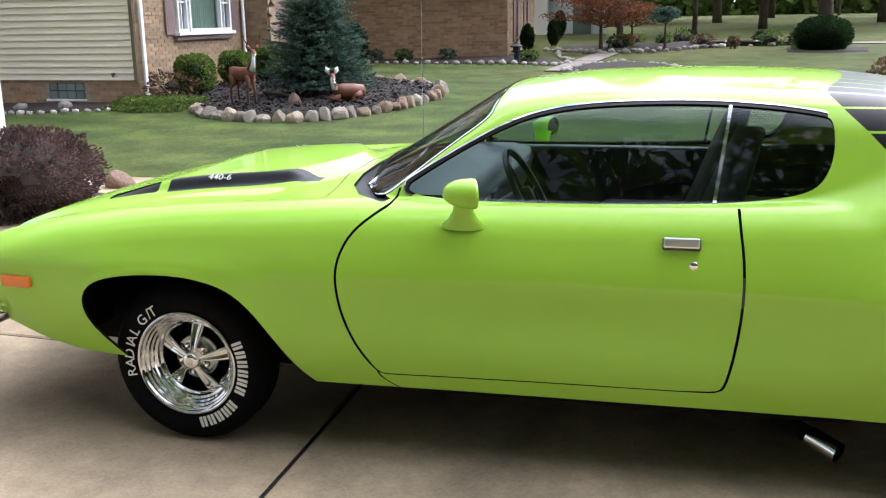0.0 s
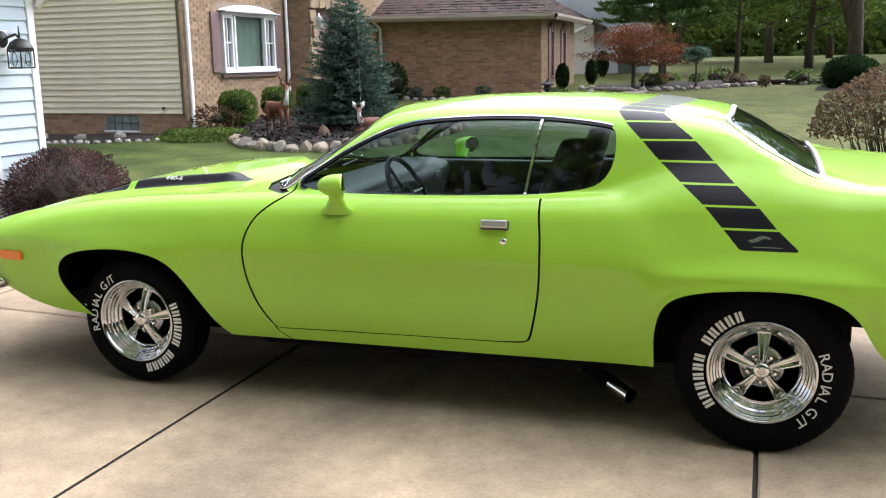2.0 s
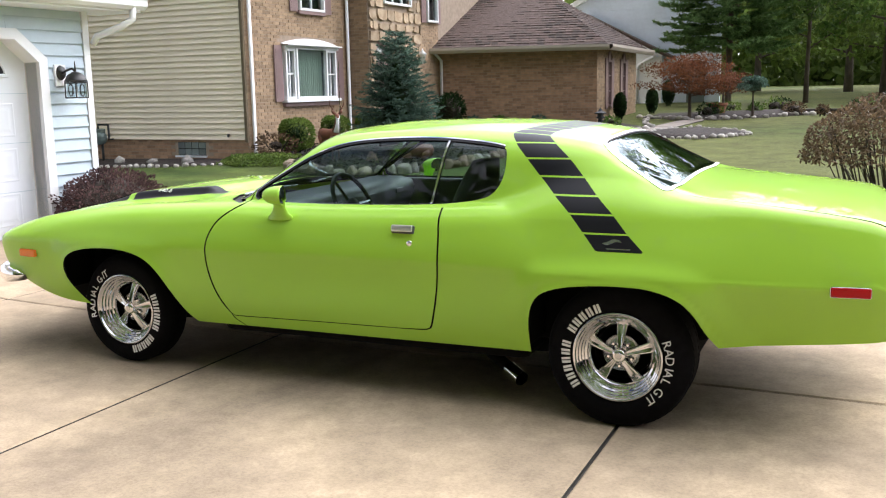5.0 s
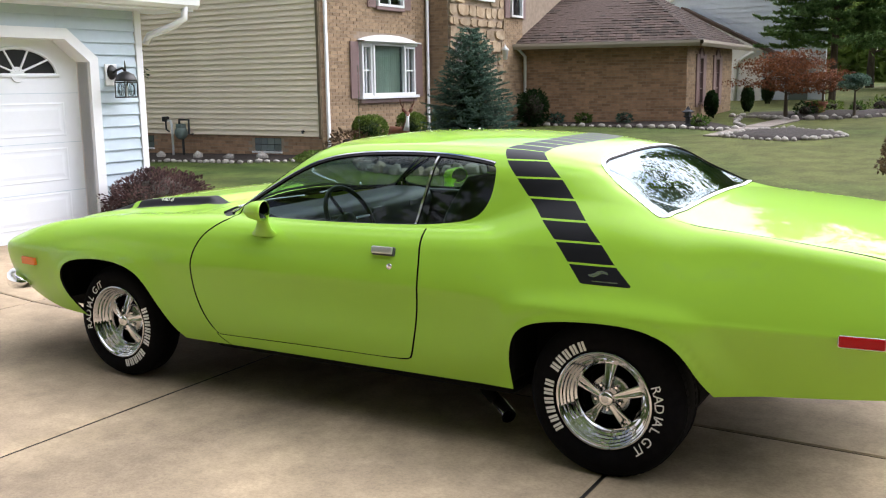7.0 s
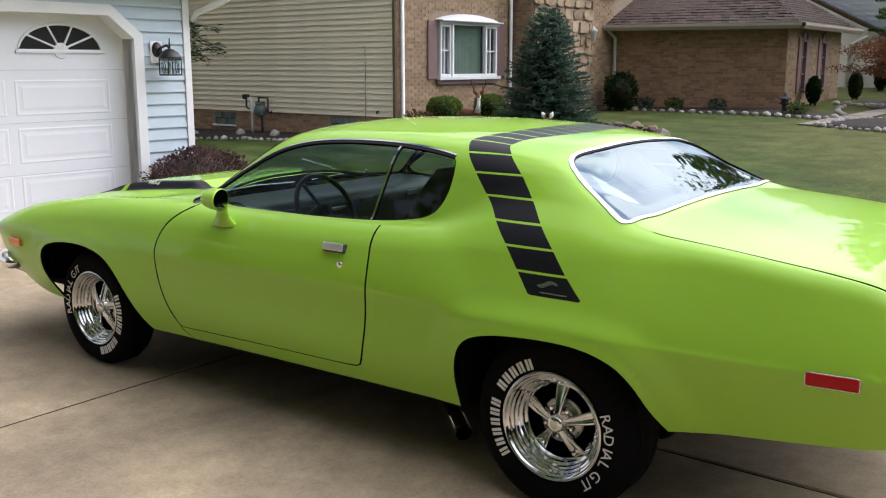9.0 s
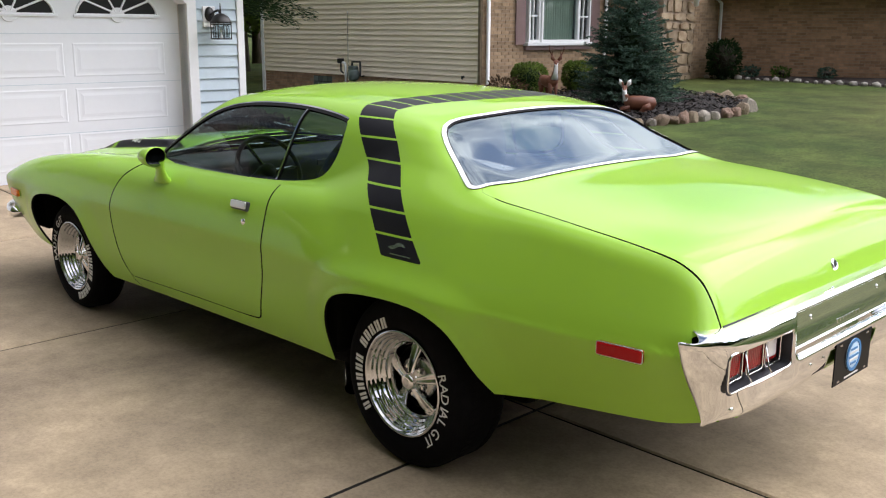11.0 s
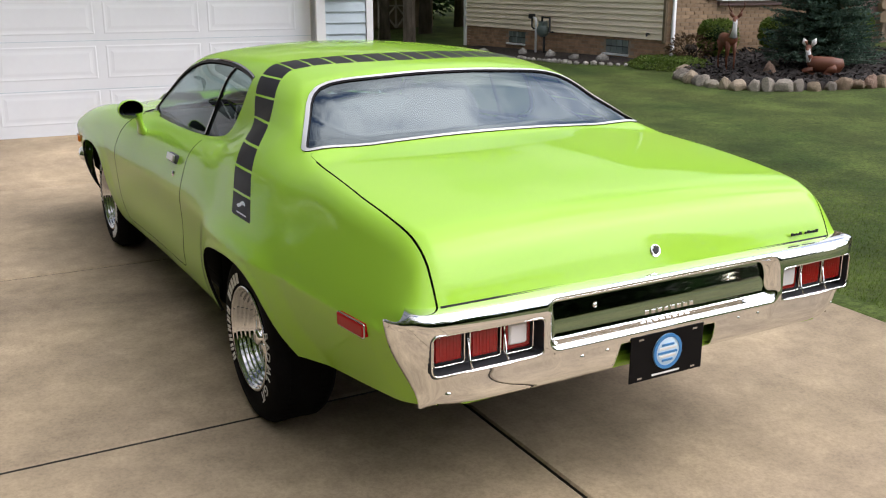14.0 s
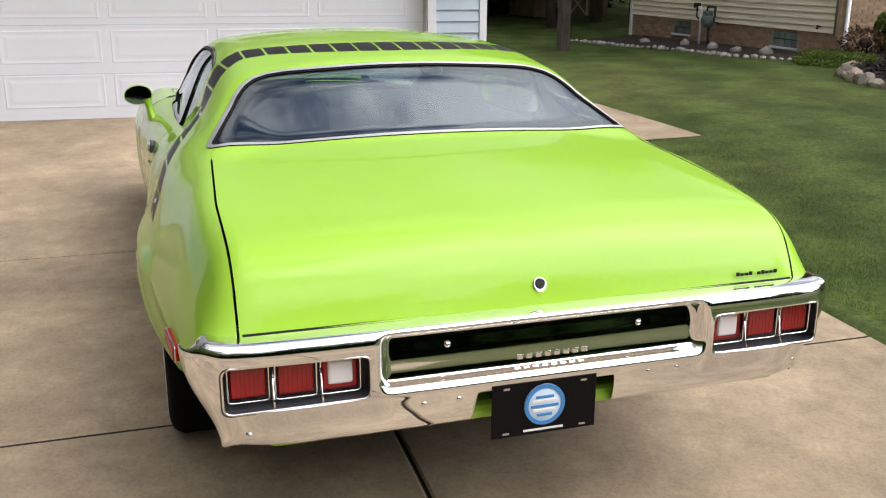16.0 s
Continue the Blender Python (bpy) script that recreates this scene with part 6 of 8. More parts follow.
for c in range(6):
    y1 = -0.80 - 1.03 * c
    if y1 - 0.92 < -6.6:
        break
    for r in range(3):
        z0 = GZ + 0.155 + 0.435 * r
        bm = bmesh.new()
        loops = []
        for inset, x in ((0, -0.168), (0.018, -0.182), (0.034, -0.182), (0.062, -0.166)):
            loops.append([bm.verts.new((x, y, z)) for y, z in ((y1 - inset, z0 + inset), (y1 - inset, z0 + 0.30 - inset), (y1 - 0.92 + inset, z0 + 0.30 - inset), (y1 - 0.92 + inset, z0 + inset))])
        # the pressed groove stands on a thin raised rim
        rimv = [bm.verts.new((-0.1695, y, z)) for y, z in ((y1 + 0.012, z0 - 0.012), (y1 + 0.012, z0 + 0.312), (y1 - 0.932, z0 + 0.312), (y1 - 0.932, z0 - 0.012))]
        seq = [rimv] + [[bm.verts.new((-0.1662, v.co.y, v.co.z)) for v in loops[0]]] + loops[1:]
        for v in loops[1] + loops[2]:
            v.co.x = -0.1682
        for v in loops[3]:
            v.co.x = -0.1655
        for p, q in zip(seq, seq[1:]):
            for i in range(4):
                bm.faces.new((p[i], p[(i + 1) % 4], q[(i + 1) % 4], q[i]))
        bm.faces.new(loops[3])
        bmesh.ops.recalc_face_normals(bm, faces=bm.faces[:])
        part("door_panel", bm, DOORWHITE, gdoor)
    # fan window
    yc, z0, R = y1 - 0.46, GZ + 1.60, 0.41
    fan = [(yc + R * math.cos(a), z0 + 0.245 * math.sin(a)) for a in np.linspace(0, math.pi, 19)]
    pane = pydata("fan_window", [(-0.1665, y, z) for y, z in fan], [tuple(range(19))], DARKIN, gdoor, "dark fan-shaped window")
    part("fan_frame", tube_bm([(-0.165, y, z) for y, z in fan + fan[:1]], 0.014, 6, caps=False), DOORWHITE, pane)
    for a in (36, 72, 108, 144):
        part("fan_bar", tube_bm([(-0.163, yc + 0.06 * math.cos(radians(a)), z0 + 0.03), (-0.163, yc + R * math.cos(radians(a)), z0 + 0.245 * math.sin(radians(a)))], 0.010, 6), DOORWHITE, pane)
    part("fan_hub", lathe_bm([(0, 0.008), (0.07, 0.006), (0.075, -0.004)], 20), DOORWHITE, pane).matrix_basis = pose(-0.163, yc, z0, 0, 90, 0)
    part("fan_sill", box_bm(-0.17, -0.15, yc - 0.44, yc + 0.44, z0 - 0.022, z0 + 0.004, 0.004), DOORWHITE, pane)
part("door_seal", box_bm(-0.25, -0.16, -6.40, -0.60, GZ - 0.01, GZ + 0.02), IRON, garage)
part("garage_inside", box_bm(-7.8, -0.30, -7.8, -0.2, GZ, 2.35), DARKIN, garage)
# eaves, gutter, roof
part("soffit", box_bm(-0.2, 0.36, -8.3, 0.42, 2.40, 2.425), WHITE, garage)
part("fascia", box_bm(0.34, 0.37, -8.3, 0.44, 2.40, 2.52, 0.004), WHITE, garage)
gut = [(0.375, 2.425), (0.41, 2.425), (0.45, 2.46), (0.455, 2.52), (0.47, 2.53), (0.47, 2.54), (0.44, 2.54), (0.43, 2.47), (0.375, 2.44)]
v = [(x, y, z) for y in (-8.3, 0.46) for x, z in gut]
part_ = pydata("gutter", v, [(i, (i + 1) % 9, 9 + (i + 1) % 9, 9 + i) for i in range(9)] + [tuple(range(9)), tuple(range(17, 8, -1))], WHITE, garage, "white gutter")
downspout(garage, [(0.40, 0.30, 2.45), (0.385, 0.30, 2.33), (0.32, 0.22, 2.26), (0.10, 0.075, 2.16), (0.055, 0.06, 2.08)])
part("roof", box_bm(-0.0, 0.42, -8.35, 0.47, 2.535, 2.56), SHINGLE, garage)
rf = pydata("roof_slope", [(0.44, -8.35, 2.55), (0.44, 0.48, 2.55), (-4.0, 0.48, 4.3), (-4.0, -8.35, 4.3)], [(0, 1, 2, 3)], SHINGLE, garage, "brown shingle roof slope")

# wall lantern by the door
lamp = tagged(empty("wall_lantern", (-4.93, 2.53, 0), -3.0), "black iron carriage lantern on the garage wall", "wall lamp")
part("back_plate", box_bm(0.018, 0.04, -0.44, -0.30, 1.66, 1.87, 0.004), WHITE, lamp, "white mounting block")
disc = part("wall_disc", lathe_bm([(0, 0.03), (0.045, 0.028), (0.055, 0.0)], 20), IRON, lamp, "", True)
disc.matrix_basis = pose(0.04, -0.37, 1.79, 0, 90, 0) @ Matrix.Diagonal((1.35, 1, 1, 1))
part("scroll_arm", tube_bm([(0.05, -0.37, 1.78), (0.11, -0.36, 1.81), (0.17, -0.34, 1.83), (0.20, -0.33, 1.80)], 0.012, 8), IRON, lamp, "", True)
part("finial", tube_bm([(0.20, -0.33, 1.78), (0.20, -0.33, 1.90)], 0.01, 8, taper=[0.012, 0.004]), IRON, lamp)
part("lamp_roof", lathe_bm([(0, 1.80), (0.03, 1.795), (0.08, 1.765), (0.105, 1.72), (0.11, 1.70), (0, 1.70)], 24), IRON, lamp, "", True).matrix_basis = pose(0.20, -0.33, 0)
for k in range(4):
    a = radians(45 + 90 * k)
    part("cage_post", tube_bm([(0.20 + 0.105 * math.cos(a), -0.33 + 0.105 * math.sin(a), 1.70), (0.20 + 0.105 * math.cos(a), -0.33 + 0.105 * math.sin(a), 1.54)], 0.006, 6), IRON, lamp)
for z in (1.69, 1.545):
    part("cage_ring", tube_bm([(0.20 + 0.105 * math.cos(radians(45 + 90 * k)), -0.33 + 0.105 * math.sin(radians(45 + 90 * k)), z) for k in range(5)], 0.007, 6), IRON, lamp)
part("lamp_glass", box_bm(0.135, 0.265, -0.395, -0.265, 1.55, 1.69), WINGLASS, lamp, "clear lantern glass").visible_shadow = False
part("candle", lathe_bm([(0.012, 1.55), (0.012, 1.62), (0.018, 1.64), (0.0, 1.68)], 12), WHITE, lamp).matrix_basis = pose(0.20, -0.33, 0)
for k in range(4):
    a = radians(90 * k)
    part("cage_scroll", tube_bm([(0.20 + 0.076 * math.cos(a) + 0.03 * math.sin(t) * -math.sin(a), -0.33 + 0.076 * math.sin(a) + 0.03 * math.sin(t) * math.cos(a), 1.62 + 0.06 * math.cos(t)) for t in np.linspace(0, 6.28, 13)], 0.0035, 4), IRON, lamp)

# neighbour's house: origin at the corner of siding and brick
HZ = 0.20
house = tagged(empty("neighbour_house", (-8.05, 9.62, 0), -1.5), "two-storey house with beige siding and tan brick", "house")
WIN = (1.15, 3.03, 1.40, 2.46)
wall_prism("side_wall", (-7.15, 0), (0, 0), HZ - 0.2, 5.6, 0.2, (0, -1), MORTAR, house, [(5.46, 6.14, 0.40, 0.66), (1.95, 2.63, 0.40, 0.66)])
lap_boards(house, (-7.15, -0.004), (-0.06, -0.004), 0.70, 5.6, 0.105, BEIGE, (0, -1), lip=0.036)
brick_face(house, (-7.15, -0.002), (0.0, -0.002), HZ - 0.05, 0.695, (0, -1), BROWNBRICK, BROWNBRICK, [(5.46, 6.14, 0.40, 0.66), (1.95, 2.63, 0.40, 0.66)], 0)
for x0 in (-7.15 + 5.46, -7.15 + 1.95):
    v_ = part("cellar_window", box_bm(x0, x0 + 0.68, 0.02, 0.03, 0.40, 0.66), DARKIN, house, "glass block cellar window")
    for i in range(4):
        for q in range(2):
            part("glass_block", box_bm(x0 + 0.01 + 0.168 * i, x0 + 0.163 + 0.168 * i, -0.008, 0.03, 0.41 + 0.125 * q, 0.525 + 0.125 * q, 0.01), BLOCKGLASS, v_)
    part("window_sill", box_bm(x0 - 0.03, x0 + 0.71, -0.06, 0.02, 0.365, 0.40, 0.005), WHITE, v_, "pale concrete sill")
wall_prism("front_wall", (0, 0), (0, 3.62), HZ, 5.6, 0.2, (1, 0), MORTAR, house, [WIN, (1.75, 2.65, 3.15, 4.3)])
wall_prism("step_wall", (0, 3.62), (0.52, 3.62), HZ, 5.6, 0.2, (0, -1), MORTAR, house)
wall_prism("entry_wall", (0.52, 3.62), (0.52, 7.0), HZ, 5.6, 0.2, (1, 0), MORTAR, house, [(0.35, 1.25, 0.5, 2.65), (0.62, 1.9, 3.42, 4.4), (2.72, 3.28, 3.12, 4.3)])
wall_prism("rear_wall", (-7.15, 14), (-7.15, 0), HZ - 0.2, 5.6, 0.2, (-1, 0), BEIGE, house)
wall_prism("north_wall", (0.5, 14), (-7.15, 14), HZ, 5.6, 0.2, (0, 1), BEIGE, house)
wall_prism("front_wall_far", (0.52, 7.0), (0.52, 14), HZ, 5.6, 0.2, (1, 0), MORTAR, house)
hip = [(-7.6, -0.45, 5.55), (1.0, -0.45, 5.55), (1.0, 14.4, 5.55), (-7.6, 14.4, 5.55), (-3.3, 4.0, 7.6), (-3.3, 10.0, 7.6)]
pydata("main_roof", hip, [(0, 1, 4), (1, 2, 5, 4), (2, 3, 5), (3, 0, 4, 5), (3, 2, 1, 0)], SHINGLE, house, "brown shingle hip roof")
brick_face(house, (0.0, 0.0), (0.0, 3.62), HZ + 0.05, 5.0, (1, 0), BRICK, BRICKS, [(1.15, 3.03, 1.40, 2.60), (1.75, 2.65, 3.15, 4.3)], 300)
brick_face(house, (0.0, 3.618), (0.52, 3.618), HZ + 0.05, 5.0, (0, -1), BRICK, BRICKS)
brick_face(house, (0.522, 6.05), (0.522, 7.0), HZ + 0.1, 5.0, (1, 0), BRICK, BRICKS, [(0.29, 0.85, 3.12, 4.3)])


def sash(parent, x, y0, y1, z0, z1, material=WHITE, bars=(1, 1), name="window", label="", curtain=None):
    """A window in a wall that faces +x: frame, bars, glass and a dark or curtained room behind."""
    w = empty(name)
    w.parent = parent
    if label:
        w["label"] = label
    t = 0.05
    for a, b, c, d in ((y0, y1, z0, z0 + t), (y0, y1, z1 - t, z1), (y0, y0 + t, z0 + t, z1 - t), (y1 - t, y1, z0 + t, z1 - t)):
        part("window_frame", box_bm(x - 0.06, x + 0.03, a, b, c, d, 0.004), material, w)
    for k in range(1, bars[0] + 1):
        zz = z0 + (z1 - z0) * k / (bars[0] + 1)
        part("window_bar", box_bm(x - 0.05, x + 0.005, y0 + t, y1 - t, zz - 0.014, zz + 0.014), material, w)
    for k in range(1, bars[1]):
        yy = y0 + (y1 - y0) * k / bars[1]
        part("window_bar", box_bm(x - 0.045, x, yy - 0.01, yy + 0.01, z0 + t, z1 - t), material, w)
    part("pane", box_bm(x - 0.035, x - 0.031, y0 + t, y1 - t, z0 + t, z1 - t), WINGLASS, w).visible_shadow = False
    part("room_behind", box_bm(x - 0.16, x - 0.14, y0 - 0.02, y1 + 0.02, z0 - 0.02, z1 + 0.02), DARKIN, w)
    if curtain:
        n = 48
        P = [[(x - 0.10 + 0.018 * math.sin(k * 1.9), y0 + t + (y1 - y0 - 2 * t) * k / n, z) for z in (z0 + t, z1 - t)] for k in range(n + 1)]
        sheet("curtain", P, curtain, w, "pale green curtain")
    return w


def shutter(parent, x, y0, y1, z0, z1):
    s = part("shutter", box_bm(x, x + 0.03, y0, y1, z0, z1, 0.004), MAUVE, parent, "mauve louvred shutter")
    n = int((z1 - z0 - 0.1) / 0.045)
    for k in range(n):
        z = z0 + 0.06 + (z1 - z0 - 0.12) * k / n
        part("louvre", box_bm(x + 0.028, x + 0.038, y0 + 0.035, y1 - 0.035, z, z + 0.026), MAUVE, s)


sash(house, 0.06, 1.17, 1.50, 1.42, 2.40, bars=(1, 2), label="white side sash with small panes")
sash(house, 0.09, 1.50, 2.62, 1.42, 2.44, bars=(0, 1), label="large white picture window with green curtain", curtain=CURTAIN)
sash(house, 0.06, 2.62, 3.01, 1.42, 2.40, bars=(1, 2), label="white side sash with small panes")
hood = []
for t in np.linspace(0, 1, 13):
    y = 1.10 + 1.98 * t
    h = 0.12 * math.sin(math.pi * t) ** 0.8
    hood.append([(0.02, y, 2.45), (0.20, y, 2.45), (0.20, y, 2.475), (0.10, y, 2.48 + h), (0.02, y, 2.49 + h)])
part("window_header", box_bm(0.0, 0.12, 1.13, 3.05, 2.40, 2.452, 0.004), WHITE, house)
sheet("window_hood", hood, WHITE, house, "white arched window hood")
part("window_sill", box_bm(0.0, 0.14, 1.10, 3.08, 1.36, 1.42, 0.006), WHITE, house)
part("brick_sill", box_bm(0.0, 0.08, 1.12, 3.06, 1.28, 1.355, 0.006), MAUVE, house)
shutter(house, 0.02, 0.86, 1.12, 1.38, 2.45)
shutter(house, 0.02, 3.08, 3.34, 1.38, 2.45)
sash(house, 0.06, 1.75, 2.65, 3.15, 4.3, bars=(1, 2), label="white upper window")
part("brick_sill", box_bm(0.0, 0.08, 1.72, 2.68, 3.08, 3.15, 0.006), MAUVE, house)
shutter(house, 0.02, 1.46, 1.72, 3.12, 4.3)
shutter(house, 0.02, 2.68, 2.94, 3.12, 4.3)
sash(house, 0.58, 6.34, 6.90, 3.14, 4.3, bars=(1, 1), label="white upper window by the wing")
shutter(house, 0.54, 6.08, 6.32, 3.12, 4.3)
shutter(house, 0.54, 6.92, 7.1, 3.12, 4.3)
sash(house, 0.58, 4.24, 5.52, 3.42, 4.4, bars=(0, 3), label="white upper window over the entry")
part("entry_door", box_bm(0.30, 0.36, 3.97, 4.87, 0.5, 2.65), MAUVE, house, "dark entry door in shade")
part("entry_inside", box_bm(0.26, 0.30, 3.9, 4.95, 0.45, 2.7), DARKIN, house)
downspout(house, [(0.07, 0.10, 5.4), (0.07, 0.10, 0.42), (0.20, 0.12, 0.36)])
downspout(house, [(0.07, 3.52, 5.4), (0.07, 3.52, 0.55), (0.18, 3.52, 0.50)])
part("corner_post", box_bm(-0.05, 0.012, -0.044, 0.012, 0.66, 5.6, 0.004), SHEDW, house, "brown corner post")
part("corner_post", box_bm(-7.2, -7.1, -0.046, 0.02, HZ - 0.1, 5.6, 0.004), WHITE, house, "white corner post")
part("hose_tap", tube_bm([(-0.42, -0.02, 0.80), (-0.42, -0.08, 0.80), (-0.40, -0.09, 0.76)], 0.018, 8), IRON, house)
# veneer stones of the entry: uneven slabs fitted round the openings
srng = random.Random(11)
z = 0.5
row = 0
while z < 4.95:
    h = srng.uniform(0.16, 0.30)
    y = 3.64 - srng.uniform(0, 0.15)
    while y < 6.03:
        w = srng.uniform(0.18, 0.46)
        y0, y1 = max(y, 3.63), min(y + w, 6.04)
        y += w + 0.02
        if y1 - y0 < 0.07:
            continue
        c = (y0 + y1) / 2
        if (3.93 < c < 4.91 and z + h / 2 < 2.68) or (4.18 < c < 5.58 and 3.36 < z + h / 2 < 4.44):
            continue
        bm = bmesh.new()
        jit = lambda s=0.055: srng.uniform(-s, s)
        base = [(y0 + abs(jit()), z + abs(jit())), (c + jit(), z + abs(jit(0.02))), (y1 - abs(jit()), z + abs(jit())), (y1 - abs(jit(0.02)), z + h / 2 + jit()), (y1 - abs(jit()), z + h - abs(jit())), (c + jit(), z + h - abs(jit(0.02))), (y0 + abs(jit()), z + h - abs(jit())), (y0 + abs(jit(0.02)), z + h / 2 + jit())]
        d = srng.uniform(0.025, 0.055)
        lo = [bm.verts.new((0.522, p, q)) for p, q in base]
        hi = [bm.verts.new((0.522 + d, c + (p - c) * 0.98, (z + h / 2) + (q - z - h / 2) * 0.97)) for p, q in base]
        for i in range(8):
            bm.faces.new((lo[i], lo[(i + 1) % 8], hi[(i + 1) % 8], hi[i]))
        bm.faces.new(hi)
        bmesh.ops.recalc_face_normals(bm, faces=bm.faces[:])
        part("veneer_stone", bm, STONE, house)
    z += h + 0.015
for y in (3.78, 5.85):
    lan = tagged(empty("entry_lantern", (-8.05, 9.62, 0), -1.5), "white entry lantern on the stone wall", "wall lamp", "entry lanterns")
    part("lamp_body", lathe_bm([(0, 2.15), (0.05, 2.17), (0.07, 2.36), (0.10, 2.38), (0.02, 2.46), (0.0, 2.52)], 12), WHITE, lan, "", True).matrix_basis = pose(0.68, y, 0)
    part("lamp_arm", tube_bm([(0.55, y, 2.25), (0.66, y, 2.22)], 0.012, 6), WHITE, lan)

# gas meter and pipes by the siding wall
gas = tagged(empty("gas_meter", (-11.45, 9.40, 0.0)), "grey-green gas meter with black pipes on house wall", "gas meter")
part("meter_body", lathe_bm([(0, -0.09), (0.10, -0.085), (0.13, -0.04), (0.13, 0.04), (0.10, 0.085), (0, 0.09)], 20, "y"), METERGREY, gas, "", True).matrix_basis = pose(0.08, -0.05, 0.74)
part("meter_head", box_bm(0.0, 0.16, -0.12, 0.02, 0.82, 0.92, 0.02), METERGREY, gas)
part("black_pipe", tube_bm([(0.02, -0.03, 0.90), (0.02, -0.03, 1.0), (0.28, -0.03, 1.0), (0.28, -0.03, 0.72), (0.36, -0.0, 0.72)], 0.022, 8), IRON, gas, "", True)
part("black_pipe", tube_bm([(0.10, -0.03, 0.62), (0.10, -0.03, 0.18)], 0.025, 8), IRON, gas, "", True)
part("white_pipe", tube_bm([(-0.32, -0.02, 0.98), (-0.20, -0.04, 0.97), (-0.18, -0.04, 0.90), (-0.18, -0.04, 0.22)], 0.024, 8), WHITE, gas, "white plastic pipe", True)
part("valve", box_bm(-0.42, -0.30, -0.08, 0.03, 0.96, 1.06, 0.02), IRON, gas)
part("valve_pipe", tube_bm([(-0.36, -0.02, 0.98), (-0.36, -0.02, 0.80), (-0.28, -0.02, 0.76)], 0.018, 6), IRON, gas, "", True)

# brick wing with hip roof
wing = tagged(empty("brick_wing"), "single-storey brown brick wing with hip roof", "house wing")
W0, W1, WZ = (-7.55, 16.55), (-3.62, 17.55), 0.62
wd_ = Vector((W1[0] - W0[0], W1[1] - W0[1])).normalized()
wn_ = (wd_.y, -wd_.x)
W2 = (-3.75, 22.2)
sd_ = Vector((W2[0] - W1[0], W2[1] - W1[1])).normalized()
sn_ = (sd_.y, -sd_.x)
wall_prism("wing_front", W0, W1, WZ - 0.2, 2.5, 0.2, wn_, MORTAR, wing)
AW = [(1.05, 1.45, 1.05, 2.2), (2.75, 3.15, 1.05, 2.2)]
wall_prism("wing_side", W1, W2, WZ - 0.2, 2.5, 0.2, sn_, MORTAR, wing, AW)
wall_prism("wing_back", W2, (-7.6, 22.2), WZ - 0.2, 2.5, 0.2, (0, 1), MORTAR, wing)
brick_face(wing, W0, W1, WZ, 2.48, wn_, BROWNBRICK, BROWNBRICK)
brick_face(wing, (W1[0] + 0.004, W1[1]), (W2[0] + 0.004, W2[1]), WZ, 2.48, sn_, BRICK, BRICKS, [(a - 0.02, b + 0.02, c, d + 0.12) for a, b, c, d in AW])
side_m = Matrix.Translation((W1[0], W1[1], 0)) @ Matrix(((sn_[0], sd_.x, 0, 0), (sn_[1], sd_.y, 0, 0), (0, 0, 1, 0), (0, 0, 0, 1)))
for a, b, c, d in AW:
    w = sash(wing, 0.02, a, b, c, d, MAUVE, bars=(2, 1), label="tall arched window with mauve shutters")
    w.matrix_basis = side_m
    arch_pts = [(0.5 * (a + b) + (b - a) / 2 * math.cos(t), d + 0.20 * math.sin(t)) for t in np.linspace(0, math.pi, 13)]
    pydata("arch_head", [(0.03, y, z) for y, z in arch_pts], [tuple(range(13))], MAUVE, w)
    part("arch_trim", tube_bm([(0.035, y, z) for y, z in arch_pts], 0.02, 6), MAUVE, w)
    for q0, q1 in ((a - 0.26, a - 0.02), (b + 0.02, b + 0.26)):
        part("shutter", box_bm(0.015, 0.045, q0, q1, c - 0.05, d + 0.05, 0.004), MAUVE, w)
E0, E1, E2, E3 = Vector((W0[0] + 0.05, W0[1] - 0.38, 2.52)), Vector((W1[0] + 0.36, W1[1] - 0.30, 2.52)), Vector((W2[0] + 0.36, W2[1] + 0.3, 2.52)), Vector((-7.7, W2[1] + 0.3, 2.52))
R0, R1 = Vector((-7.7, 19.6, 4.1)), Vector((-5.7, 19.9, 4.1))
pydata("wing_roof", [E0, E1, E2, E3, R0, R1], [(0, 1, 5, 4), (1, 2, 5), (2, 3, 4, 5), (3, 2, 1, 0)], SHINGLE, wing, "brown shingle hip roof")


def shingles(parent, a, b, c, d, rows, per):
    """Courses of shingles on the slope a-b (eave) to d-c (top), joined."""
    v, f = [], []
    n = ((b - a).cross(d - a)).normalized()
    for r in range(rows):
        t0, t1 = r / rows, (r + 1.25) / rows
        l0, r0, l1, r1 = a.lerp(d, t0), b.lerp(c, t0), a.lerp(d, min(t1, 1)), b.lerp(c, min(t1, 1))
        m = max(1, int(per * (r0 - l0).length))
        off = (r % 2) * 0.5
        for k in range(m + 1):
            s0, s1 = max(0, (k - off) / m), min(1, (k + 1 - off) / m - 0.006)
            if s1 <= s0:
                continue
            i = len(v)
            up = n * rng.choice((0.016, 0.020, 0.028))
            v += [tuple(l0.lerp(r0, s0) + up), tuple(l0.lerp(r0, s1) + up), tuple(l1.lerp(r1, s1) + n * 0.004), tuple(l1.lerp(r1, s0) + n * 0.004), tuple(l0.lerp(r0, s0)), tuple(l0.lerp(r0, s1))]
            f += [(i, i + 1, i + 2, i + 3), (i + 4, i + 5, i + 1, i)]
    tagged(pydata("shingles", v, f, SHINGLE, parent), kind="stuff")


